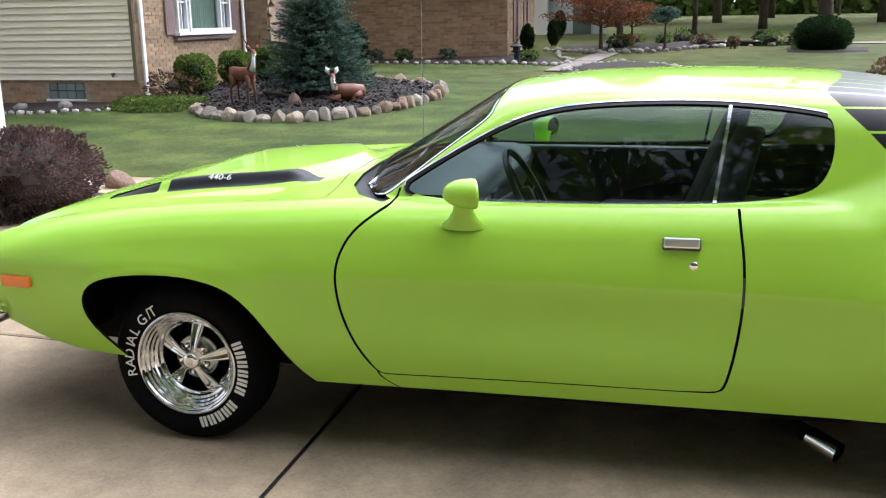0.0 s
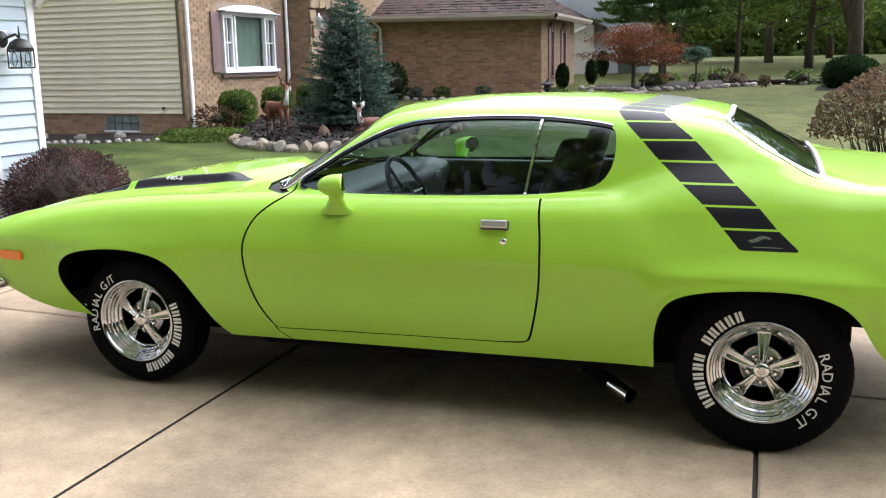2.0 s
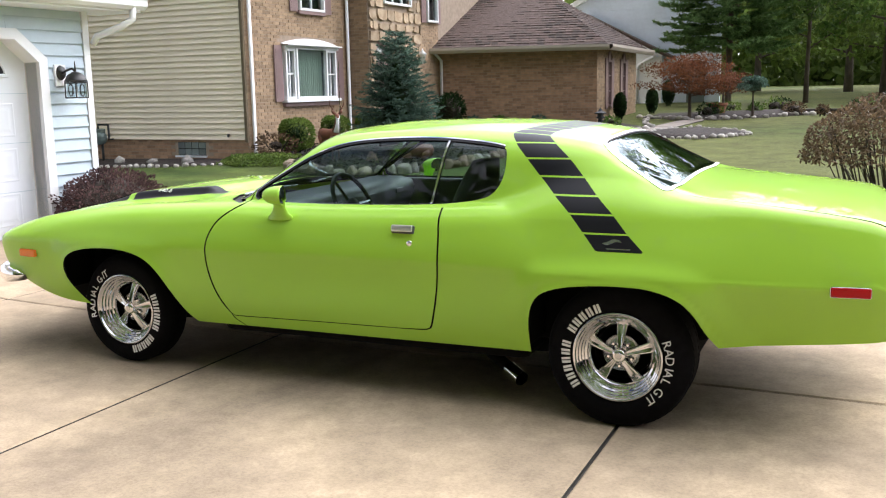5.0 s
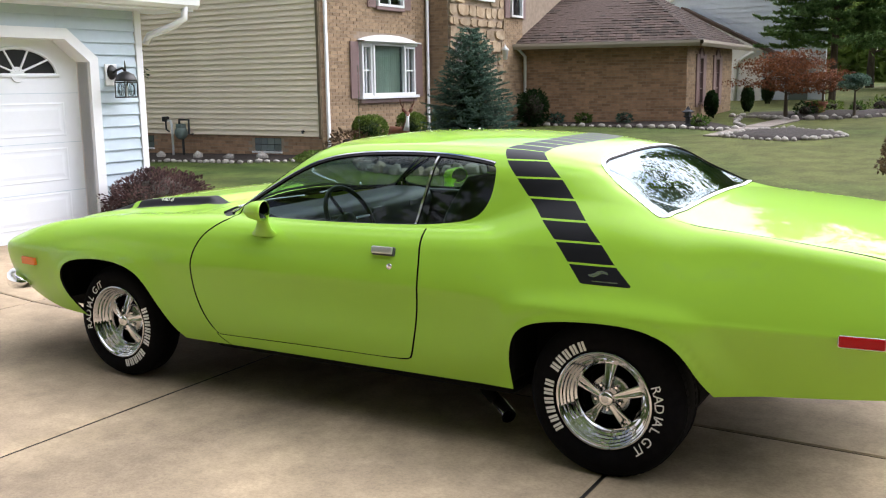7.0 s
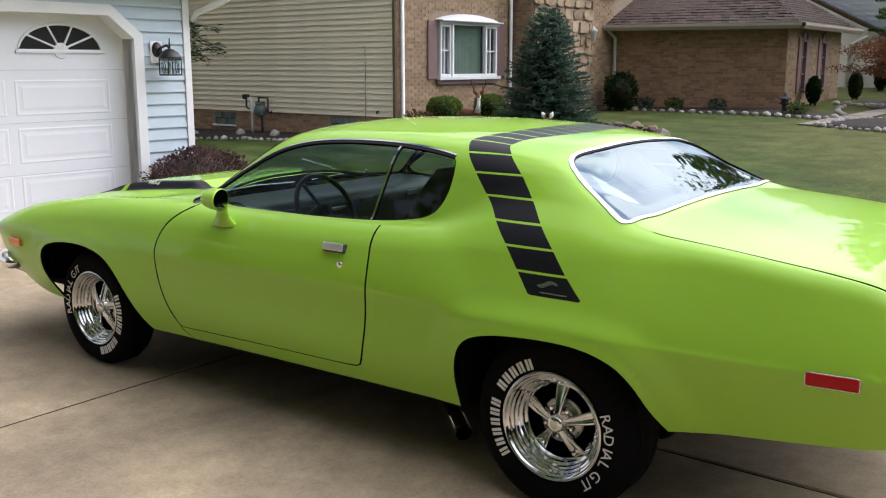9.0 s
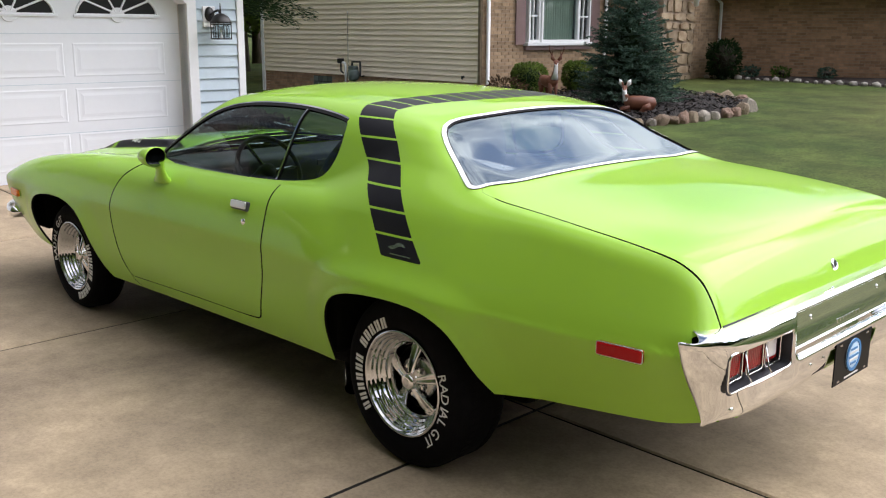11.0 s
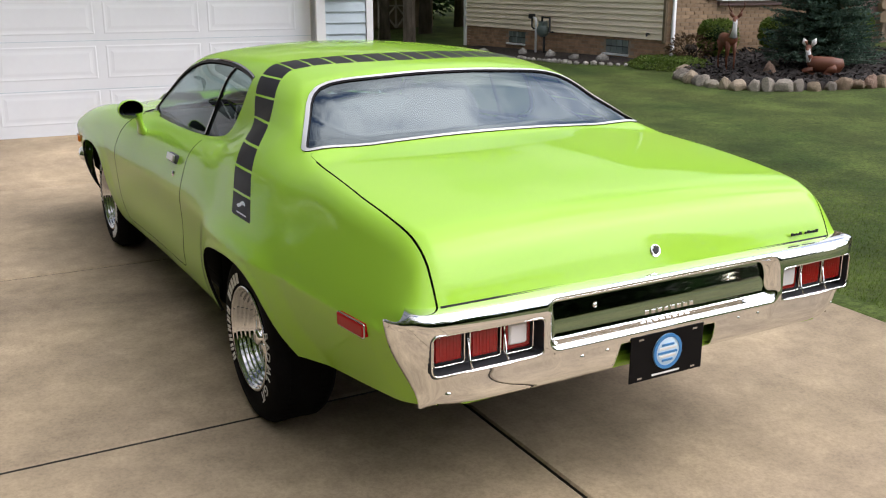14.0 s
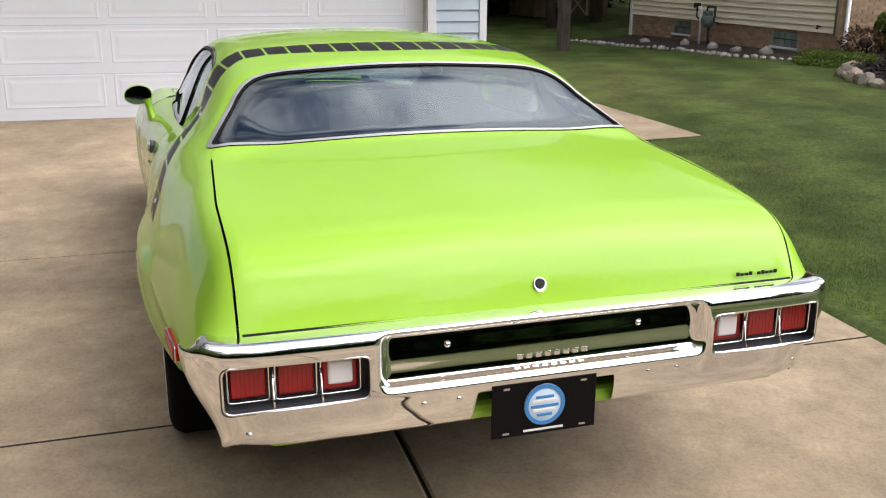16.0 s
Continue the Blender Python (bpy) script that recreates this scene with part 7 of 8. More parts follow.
shingles(wing, E0, E1, R1, R0, 24, 5.5)
shingles(wing, E1, E2, R1, R1, 24, 5.5)
gb = bmesh.new()
for p, q in ((E0, E1), (E1, E2)):
    dd = (q - p).normalized()
    nn = Vector((dd.y, -dd.x, 0))
    rows = [[p + dd * t * (q - p).length + nn * o + Vector((0, 0, z)) for o, z in ((-0.02, -0.12), (0.06, -0.12), (0.11, -0.05), (0.11, 0.01), (0.0, 0.012))] for t in (-0.01, 1.005)]
    vv = [[gb.verts.new(x) for x in r] for r in rows]
    for k in range(4):
        gb.faces.new((vv[0][k], vv[0][k + 1], vv[1][k + 1], vv[1][k]))
bmesh.ops.recalc_face_normals(gb, faces=gb.faces[:])
part("wing_gutter", gb, GUTTERTAN, wing, "tan gutter and fascia")
downspout(wing, [(W0[0] + 0.25, W0[1] - 0.32, 2.45), (W0[0] + 0.32, W0[1] - 0.02, 2.25), (W0[0] + 0.32, W0[1] - 0.02, 0.8)], "tan downspout")

# grey-blue house far behind
far = tagged(empty("far_house"), "grey-blue sided house behind the brick wing", "house")
gv = [(-7.6, 29, 0.7), (-2.4, 29, 0.7), (-2.4, 29, 5.76), (-3.3, 29, 6.6), (-7.6, 29, 4.4)]
pydata("gable_wall", gv + [(x, y + 0.2, z) for x, y, z in gv], [(0, 1, 2, 3, 4), (9, 8, 7, 6, 5)] + [(i, 5 + i, 5 + (i + 1) % 5, (i + 1) % 5) for i in range(5)], FARBLUE, far)
for k in range(34):
    z = 0.8 + 0.17 * k
    x1 = min(-2.4, 1.0 - 4.3 * (z - 2.6) / 4.0)
    x0 = -7.6 if z < 4.4 else -7.6 + 4.3 * (z - 4.4) / 2.2
    if x1 - x0 < 0.3:
        break
    bd = box_bm(x0, x1, 28.985, 29.0, z, z + 0.175)
    for v in bd.verts:
        if v.co.y < 28.99 and v.co.z < z + 0.01:
            v.co.y = 28.965
    part("siding_board", bd, FARBLUE, far)
part("roof_edge", box_bm(-0.09, 0.09, -0.15, 0.25, 0, 4.9), WHITE, far, "white barge board").matrix_basis = pose(-7.8, 28.95, 4.3, 0, 63, 0)
part("roof_edge", box_bm(-0.07, 0.07, -0.3, 0.2, 0, 6.2), SHINGLE, far, "dark roof edge").matrix_basis = pose(-3.3, 29, 6.7, 0, 133, 0) @ Matrix.Diagonal((1, 1, 0.3, 1))
lw = [(-7.3, 28.6, 0.7), (-4.3, 28.6, 0.7), (-4.3, 28.6, 2.60), (-6.94, 28.6, 3.95), (-7.3, 28.6, 3.95)]
pydata("low_wall", lw + [(x, y + 0.3, z) for x, y, z in lw], [(0, 1, 2, 3, 4), (9, 8, 7, 6, 5)] + [(i, 5 + i, 5 + (i + 1) % 5, (i + 1) % 5) for i in range(5)], FARBLUE, far, "pale sided lower gable")
for k in range(17):
    z = 0.9 + 0.18 * k
    bd = box_bm(-7.3, min(-4.3, -6.94 + (3.95 - z - 0.18) * 1.955), 28.585, 28.6, z, z + 0.18)
    for v in bd.verts:
        if v.co.y < 28.59 and v.co.z < z + 0.01:
            v.co.y = 28.56
    part("siding_board", bd, WHITE, far)
slope = math.degrees(math.atan2(1.52, 2.98))
part("low_roof", box_bm(0, 3.5, -0.35, 0.3, -0.02, 0.09, 0.01), SHINGLE, far, "dark sloping roof edge").matrix_basis = pose(-7.05, 28.7, 4.02, 0, slope, 0)
part("barge_board", box_bm(0, 3.15, -0.33, -0.28, -0.10, -0.02), WHITE, far, "white barge board").matrix_basis = pose(-7.05, 28.7, 4.02, 0, slope, 0)
part("downspout", tube_bm([(-4.55, 28.35, 2.50), (-4.68, 28.35, 2.45), (-5.08, 28.50, 2.25), (-5.15, 28.52, 2.1), (-5.15, 28.52, 0.8)], 0.06, 8), WHITE, far, "white downspout", True)
part("far_door", box_bm(-3.5, -2.9, 28.9, 28.96, 0.8, 2.3), METERGREY, far)
shed = tagged(empty("garden_shed", (-22, 10.2, 0.3)), "small brown garden shed with crossed doors", "shed")
part("shed_wall", box_bm(-2, 0, 0, 2.4, 0, 1.8), SHEDW, shed)
pydata("shed_roof", [(0.2, -0.2, 1.75), (0.2, 1.2, 2.7), (0.2, 2.6, 1.75), (-2.2, -0.2, 1.75), (-2.2, 1.2, 2.7), (-2.2, 2.6, 1.75)], [(0, 1, 4, 3), (1, 2, 5, 4), (0, 2, 1)], SHINGLE, shed)
for y in (0.5, 1.1):
    d = part("shed_door", box_bm(0.0, 0.04, y, y + 0.58, 0.05, 1.4), SHEDW, shed)
    for (a, b), (c, e) in (((y, 0.05), (y + 0.58, 0.7)), ((y, 0.7), (y + 0.58, 0.05)), ((y, 0.7), (y + 0.58, 0.7)), ((y, 0.05), (y, 1.4)), ((y + 0.58, 0.05), (y + 0.58, 1.4)), ((y, 1.4), (y + 0.58, 1.4))):
        part("door_brace", tube_bm([(0.05, a, b), (0.05, c, e)], 0.03, 4), GUTTERTAN, d)

# ---- plants and ornaments ----
def leaf_mat(name, c1, c2, island=0.45, rough=0.6):
    return through_light(mat(name, c1, rough=rough, color2=c2, scale=3.0, island=island, spec=0.3), 0.5)


GREENLEAF = leaf_mat("green_leaf", (0.045, 0.095, 0.018), (0.105, 0.175, 0.036))
BRIGHTLEAF = leaf_mat("bright_leaf", (0.10, 0.165, 0.03), (0.16, 0.22, 0.05))
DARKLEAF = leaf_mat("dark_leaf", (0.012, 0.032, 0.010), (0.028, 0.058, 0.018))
BLUESPRUCE = leaf_mat("blue_spruce_needle", (0.032, 0.072, 0.052), (0.135, 0.215, 0.165))
CONIFER = leaf_mat("conifer_needle", (0.075, 0.150, 0.045), (0.20, 0.32, 0.12))
PURPLE = leaf_mat("purple_barberry_leaf", (0.045, 0.026, 0.027), (0.150, 0.090, 0.085))
PINE = leaf_mat("pine_needle", (0.012, 0.030, 0.010), (0.040, 0.075, 0.026))
RUSSET = leaf_mat("russet_leaf", (0.075, 0.050, 0.030), (0.17, 0.115, 0.065))
ORANGE = leaf_mat("orange_maple_leaf", (0.105, 0.038, 0.018), (0.20, 0.080, 0.035))
BARK = mat("tree_bark", (0.05, 0.038, 0.028), rough=0.9, color2=(0.11, 0.085, 0.065), scale=8, bump=0.9, bscale=30, stretch=(1, 1, 0.3))
TWIG = mat("twig", (0.035, 0.026, 0.02), rough=0.9, vary=0.3, scale=8)


def leaves(name, C, size, material, parent, seed, aspect=0.55, droop=None, label=""):
    """Many small leaves at the places C as one mesh; droop: directions along which they lie."""
    r = np.random.RandomState(seed)
    C = np.asarray(C, float)
    n = len(C)
    d = r.normal(size=(n, 3)) if droop is None else np.asarray(droop) + 0.35 * r.normal(size=(n, 3))
    d /= np.linalg.norm(d, axis=1, keepdims=True)
    s = np.cross(d, r.normal(size=(n, 3)))
    s /= np.linalg.norm(s, axis=1, keepdims=True) + 1e-9
    L = (size * r.uniform(0.6, 1.3, n))[:, None]
    v = np.stack([C - d * L * 0.5, C + s * L * aspect * 0.5, C + d * L * 0.5, C - s * L * aspect * 0.5], 1).reshape(-1, 3)
    me = bpy.data.meshes.new(name)
    me.from_pydata(v.tolist(), [], np.arange(4 * n).reshape(-1, 4).tolist())
    return link_mesh(name, me, material, parent, label)


def shell_points(r, n, radii, rough, thick=0.25, floor=None):
    """Places in the outer shell of an uneven rounded form."""
    d = r.normal(size=(n, 3))
    d /= np.linalg.norm(d, axis=1, keepdims=True)
    o = r.uniform(0, 50, 3)
    wob = np.array([noise.noise(Vector(q * 2.2 + o)) + 0.6 * noise.noise(Vector(q * 5.5 + o)) for q in d])
    k = (1 + rough * wob) * (1 - thick * r.uniform(0, 1, n) ** 2)
    P = d * k[:, None] * np.array(radii)
    if floor is not None:
        P = P[P[:, 2] > floor]
    return P


def shrub(name, at, radii, n, leaf, material, label, category="shrub", group="", rough=0.12, stems=5, seed=1, floor=None, core=0.72, thick=0.3, corem=None, square=1.0):
    r = np.random.RandomState(seed)
    s = tagged(empty(name, at), label, category, group)
    P = shell_points(r, n, radii, rough, thick, floor)
    if square != 1.0:               # clipped boxy
        Q = P / np.array(radii)
        P = np.sign(Q) * np.abs(Q) ** square * np.array(radii)
    leaves("foliage", P, leaf, material, s, seed)
    # solid dark lump stands in for the shade deep among the leaves
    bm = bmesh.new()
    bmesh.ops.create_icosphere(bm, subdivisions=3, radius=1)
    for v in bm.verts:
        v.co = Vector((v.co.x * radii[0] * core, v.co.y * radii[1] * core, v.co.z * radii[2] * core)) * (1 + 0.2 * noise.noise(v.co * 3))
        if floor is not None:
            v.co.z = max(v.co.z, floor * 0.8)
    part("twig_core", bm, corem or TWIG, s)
    for i in range(stems):
        a = 2 * math.pi * i / stems + 0.4
        top = (radii[0] * 0.55 * math.cos(a), radii[1] * 0.55 * math.sin(a), radii[2] * 0.3)
        part("stem", tube_bm([(0.06 * math.cos(a), 0.06 * math.sin(a), -radii[2] - 0.15 if floor is None else -radii[2]), (top[0] * 0.5, top[1] * 0.5, -radii[2] * 0.3), top], 0.02, 5, taper=[0.022, 0.016, 0.006]), TWIG, s)
    return s


gzf = lambda x, y: float(ground_z(x, y))
# barberry by the garage corner
shrub("barberry_bush", (-4.50, 2.30, 0.45), (0.47, 0.58, 0.38), 15000, 0.030, PURPLE, "dark purple barberry bush beside the garage", rough=0.24, seed=3, core=0.74, thick=0.34)
ob = rock(-4.62, 3.62, 0.15, label="reddish stone beside the barberry bush", group="")
bed_sheet("bush_bed", [(-4.85, 2.36), (-3.4, 2.36), (-3.3, 2.9), (-3.9, 3.3), (-4.85, 3.2)], 0.035, "dark mulch below the barberry", MULCH)
# clipped boxwoods in the bed
for i, (x, y, r_) in enumerate(((-7.35, 10.15, 0.30), (-7.3, 11.5, 0.27), (-7.1, 12.5, 0.26), (-6.7, 12.75, 0.30))):
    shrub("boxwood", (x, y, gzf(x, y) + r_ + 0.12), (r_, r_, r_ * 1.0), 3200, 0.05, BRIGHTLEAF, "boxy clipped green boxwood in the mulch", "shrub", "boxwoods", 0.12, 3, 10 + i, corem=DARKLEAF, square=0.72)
shrub("leafy_perennial", (-7.55, 9.75, gzf(-7.5, 9.8) + 0.25), (0.42, 0.30, 0.24), 900, 0.06, RUSSET, "sparse brownish perennial below the brick wall", "plant", "", 0.4, 4, 21, core=0.3)
shrub("leafy_perennial", (-6.55, 12.1, gzf(-6.5, 12.1) + 0.35), (0.35, 0.35, 0.33), 1200, 0.06, BRIGHTLEAF, "loose green perennial beside the spruce", "plant", "", 0.4, 4, 22, core=0.3)
shrub("dark_shrub", (-6.75, 15.95, gzf(-6.7, 16) + 0.42), (0.36, 0.38, 0.44), 2200, 0.07, DARKLEAF, "dark green shrub against the brick wing", "shrub", "", 0.25, 4, 23)
# low ground cover at the house corner
r = np.random.RandomState(8)
GP = []
poly = [(-8.3, 8.95), (-8.3, 9.4), (-7.4, 9.75), (-6.6, 9.5), (-6.35, 9.0), (-6.9, 8.75), (-7.6, 8.62)]
for i in range(9000):
    x, y = r.uniform(-8.4, -6.2), r.uniform(8.5, 9.9)
    k = poly_sdf(np.array([x]), np.array([y]), poly)[0]
    if k > 0:
        GP.append((x, y, gzf(x, y) + min(0.13, k * 0.6) * r.uniform(0.5, 1.1) + 0.02))
tagged(leaves("ground_cover", GP, 0.05, BRIGHTLEAF, None, 9), "bright green ground cover at the house corner", "ground cover", kind="stuff")


def spruce(name, at, height, radius, seed, label, material=None, branches=430, tuft=0.075, fall=0.85, sprigs=7, core=True, clear=0.0):
    """A cone of upswept branches, each with side sprigs clad in short needles."""
    r = np.random.RandomState(seed)
    s = tagged(empty(name, at), label, "spruce tree")
    part("trunk", tube_bm([(0, 0, -clear), (0, 0, height * 0.5), (0, 0, height * 0.98)], 0.05, 8, taper=[radius * 0.05, radius * 0.04, 0.006]), BARK, s)
    C, D, twigs = [], [], bmesh.new()
    for b in range(branches):
        f = 1 - (1 - (b + r.uniform(0, 1)) / branches) ** 0.62
        a = 2.39996 * b + r.uniform(-0.3, 0.3)
        R = (radius * (1 - f) ** fall + 0.02) * r.uniform(0.74, 1.12)
        z = height * (0.07 + 0.93 * f) + r.normal() * 0.012 * height
        sag, up = 0.16 * R, (0.16 + 0.5 * f ** 2) * R
        path = lambda q: np.array((R * q * math.cos(a), R * q * math.sin(a), z - sag * q + up * q * q))
        tube_bm([path(0.05), path(0.55), path(1.0)], 0.004, 3, twigs, caps=False)
        out = np.array((math.cos(a), math.sin(a), 0.0))
        side = np.array((-math.sin(a), math.cos(a), 0.0))
        for k in range(sprigs):
            q = 0.30 + 0.70 * (k + r.uniform(0, 0.8)) / sprigs
            base = path(min(q, 1.0))
            w = (-1) ** k * r.uniform(0.3, 1.0)
            if k >= sprigs - 2:
                w *= 0.3
            axis = out * (0.9 - 0.35 * abs(w)) + side * w + np.array((0, 0, r.uniform(-0.05, 0.28)))
            axis /= np.linalg.norm(axis)
            L = (0.10 + 0.24 * R * (1.15 - q)) * r.uniform(0.7, 1.2)
            m = max(6, int(9 + 60 * L))
            t = r.uniform(0, 1, m)
            C.append(base + axis * (L * t)[:, None] + r.normal(size=(m, 3)) * 0.007)
            d = axis + 0.42 * r.normal(size=(m, 3))
            D.append(d / np.linalg.norm(d, axis=1, keepdims=True))
    tagged(part("branchwork", twigs, TWIG, s), kind="stuff")
    leaves("needles", np.vstack(C), tuft, material or BLUESPRUCE, s, seed, 0.22, np.vstack(D))
    # solid dark cone: the deep shade between the branches, put into colour
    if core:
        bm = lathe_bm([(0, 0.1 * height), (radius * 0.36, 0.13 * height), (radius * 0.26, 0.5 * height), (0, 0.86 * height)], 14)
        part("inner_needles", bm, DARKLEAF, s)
    return s


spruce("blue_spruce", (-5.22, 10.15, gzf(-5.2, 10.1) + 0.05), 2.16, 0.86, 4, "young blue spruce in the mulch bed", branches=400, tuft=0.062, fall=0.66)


def tree(name, at, height, crown, trunk_r, n, leaf, material, label, seed, clear=0.35, group="", spread=1.0, lobes=16, flat=0.72):
    """A tapered trunk, limbs and an uneven crown of leaves."""
    r = np.random.RandomState(seed)
    s = tagged(empty(name, at), label, "tree", group)
    top = height * 0.8
    bend = r.normal(size=2) * 0.03 * height
    tr = [(bend[0] * q * q, bend[1] * q * q, -0.2 + (top + 0.2) * q) for q in np.linspace(0, 1, 6)]
    part("trunk", tube_bm(tr, trunk_r, 10, taper=[trunk_r * 1.35, trunk_r, trunk_r * 0.85, trunk_r * 0.65, trunk_r * 0.4, trunk_r * 0.12]), BARK, s, "", True)
    limbs, C = bmesh.new(), []
    ends = []
    for i in range(lobes):
        f = clear + (1 - clear) * (i + 0.5) / lobes
        a = 2.4 * i + r.uniform(-0.4, 0.4)
        reach = crown * math.sin(math.pi * min(0.97, 0.22 + 0.75 * (f - clear) / (1 - clear))) * r.uniform(0.65, 1.05)
        z0 = height * (f - 0.12)
        p0 = (bend[0] * f * f, bend[1] * f * f, z0)
        p2 = (reach * math.cos(a), reach * math.sin(a), height * f + 0.08 * height * r.uniform(-0.5, 1))
        p1 = tuple(0.5 * u + 0.5 * w for u, w in zip(p0, p2))
        tube_bm([p0, (p1[0], p1[1], p1[2] - 0.02 * height), p2], 0.05, 5, limbs, caps=False, taper=[trunk_r * 0.38, trunk_r * 0.22, trunk_r * 0.06])
        ends.append((p2, crown * r.uniform(0.30, 0.46)))
        ends.append((p1, crown * r.uniform(0.18, 0.30)))
    ends.append(((bend[0], bend[1], height * 0.9), crown * 0.35))
    tagged(part("limbs", limbs, BARK, s), kind="stuff")
    tot = sum(q[1] ** 2 for q in ends)
    for c, rad in ends:
        m = int(n * rad * rad / tot)
        P = shell_points(r, m, (rad * spread, rad * spread, rad * flat), 0.35, 0.55)
        C.append(P + np.array(c))
    leaves("crown", np.vstack(C), leaf, material, s, seed)
    return s


# small trees and ornaments in the far garden
maple = tree("japanese_maple", (-1.65, 18.9, gzf(-1.6, 18.9)), 1.42, 1.0, 0.05, 7500, 0.06, ORANGE, "spreading orange-red Japanese maple in the garden", 31, 0.5, lobes=20, spread=1.45, flat=0.30)
tree("japanese_maple", (-1.0, 19.9, gzf(-1.0, 19.9)), 1.05, 0.65, 0.04, 2200, 0.06, ORANGE, "smaller orange-red Japanese maple in the garden", 32, 0.6, lobes=12, spread=1.3, flat=0.36)
tree("standard_spruce", (-0.2, 19.2, gzf(-0.2, 19.2)), 0.98, 0.36, 0.04, 3200, 0.05, BLUESPRUCE, "grafted blue spruce on a bare stem", 33, 0.72, lobes=12, flat=0.45)
for i, (x, y, h, w) in enumerate(((-3.38, 18.9, 0.64, 0.17), (-3.1, 21.4, 0.66, 0.17), (-3.55, 26.0, 0.8, 0.2))):
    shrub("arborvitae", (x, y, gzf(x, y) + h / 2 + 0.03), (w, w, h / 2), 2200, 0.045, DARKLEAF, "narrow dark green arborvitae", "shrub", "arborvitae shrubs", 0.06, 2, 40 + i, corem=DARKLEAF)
for i, (x, y) in enumerate(((-6.4, 16.5), (-5.75, 16.6), (-4.8, 16.75), (-2.9, 16.2))):
    shrub("small_plant", (x, y, gzf(x, y) + 0.14), (0.2, 0.2, 0.13), 350, 0.06, GREENLEAF if i % 2 else BLUESPRUCE, "small plant in the wing bed", "plant", "wing bed plants", 0.3, 2, 50 + i, core=0.4)
for i in range(14):
    x, y = rng.uniform(-2.6, 3.2), rng.uniform(19.3, 22.0)
    shrub("small_plant", (x, y, gzf(x, y) + 0.16), (rng.uniform(0.15, 0.35),) * 2 + (rng.uniform(0.12, 0.25),), 350, 0.06, (GREENLEAF, DARKLEAF, RUSSET, BRIGHTLEAF)[i % 4], "small plant in the far garden", "plant", "garden plants", 0.3, 2, 60 + i, core=0.5)
lant = tagged(empty("stone_lantern", (-3.15, 16.15, gzf(-3.1, 16.1))), "dark stone garden lantern in the bed", "garden ornament")
SLATE = mat("dark_cast_stone", (0.04, 0.042, 0.05), rough=0.8, vary=0.2, scale=9, bump=0.3)
part("lantern_base", lathe_bm([(0, 0), (0.15, 0), (0.15, 0.04), (0.06, 0.08), (0.05, 0.2), (0.11, 0.23), (0.11, 0.25), (0, 0.25)], 6), SLATE, lant)
part("lantern_house", lathe_bm([(0, 0.25), (0.075, 0.25), (0.075, 0.33), (0, 0.33)], 6), SLATE, lant)
part("lantern_roof", lathe_bm([(0, 0.46), (0.03, 0.42), (0.05, 0.38), (0.14, 0.34), (0.14, 0.32), (0, 0.32)], 6), SLATE, lant)
POT = mat("terracotta", (0.30, 0.11, 0.06), rough=0.8, vary=0.1, scale=5)
pot = tagged(empty("planter_pot", (-1.15, 19.9, gzf(-1.1, 19.9))), "terracotta planter in the garden", "planter")
part("pot_body", lathe_bm([(0, 0.02), (0.18, 0.02), (0.24, 0.26), (0.27, 0.28), (0.27, 0.34), (0.22, 0.34), (0.2, 0.26), (0, 0.26)], 20), POT, pot)

# hedge shrubs on the right
shrub("russet_hedge", (2.92, 5.0, 0.94), (1.08, 0.85, 0.53), 15000, 0.042, RUSSET, "clipped hedge with russet leaves and bare stems", "hedge", "", 0.08, 0, 71, -0.16, 0.3, 0.35)
hs = bpy.data.objects["russet_hedge"]
for i in range(110):
    a = rng.uniform(0, 6.28)
    k = rng.uniform(0.5, 0.98)
    top = (1.02 * k * math.cos(a), 0.80 * k * math.sin(a), rng.uniform(-0.3, 0.3))
    part("stem", tube_bm([(top[0] * 0.35, top[1] * 0.35, -0.85), (top[0] * 0.8, top[1] * 0.8, -0.45), top], 0.01, 4, taper=[0.014, 0.010, 0.004]), TWIG, hs)
bed_sheet("hedge_mulch", [(2.1, 4.4), (3.8, 4.4), (3.9, 5.6), (2.2, 5.6)], 0.03, "dark mulch below the russet hedge", MULCH)
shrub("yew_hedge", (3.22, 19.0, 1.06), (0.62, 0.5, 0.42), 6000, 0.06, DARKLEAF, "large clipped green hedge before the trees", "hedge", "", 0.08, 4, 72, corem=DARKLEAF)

# trees behind, big first
near_tree = tree("shade_tree", (3.35, 20.0, 0.72), 10.5, 3.6, 0.15, 5500, 0.22, BRIGHTLEAF, "shade tree with forked dark trunk", 81, 0.42, "shade trees")
part("fork_limb", tube_bm([(0.02, 0, 1.1), (-0.35, 0.1, 2.2), (-0.8, 0.2, 4.0), (-1.2, 0.3, 6.5)], 0.12, 9, taper=[0.15, 0.13, 0.10, 0.05]), BARK, near_tree, "", True)
oak = tree("shade_tree", (7.5, 37.0, gzf(7, 37)), 9.0, 4.4, 0.16, 7500, 0.32, BRIGHTLEAF, "tall green shade tree on the lawn", 82, 0.28, "shade trees")
thin_tree = tree("young_tree", (0.46, 27.6, gzf(0.4, 27.6)), 6.5, 1.9, 0.07, 6000, 0.20, GREENLEAF, "young thin-stemmed tree on the lawn", 83, 0.35, "young trees", 1.0, 12)
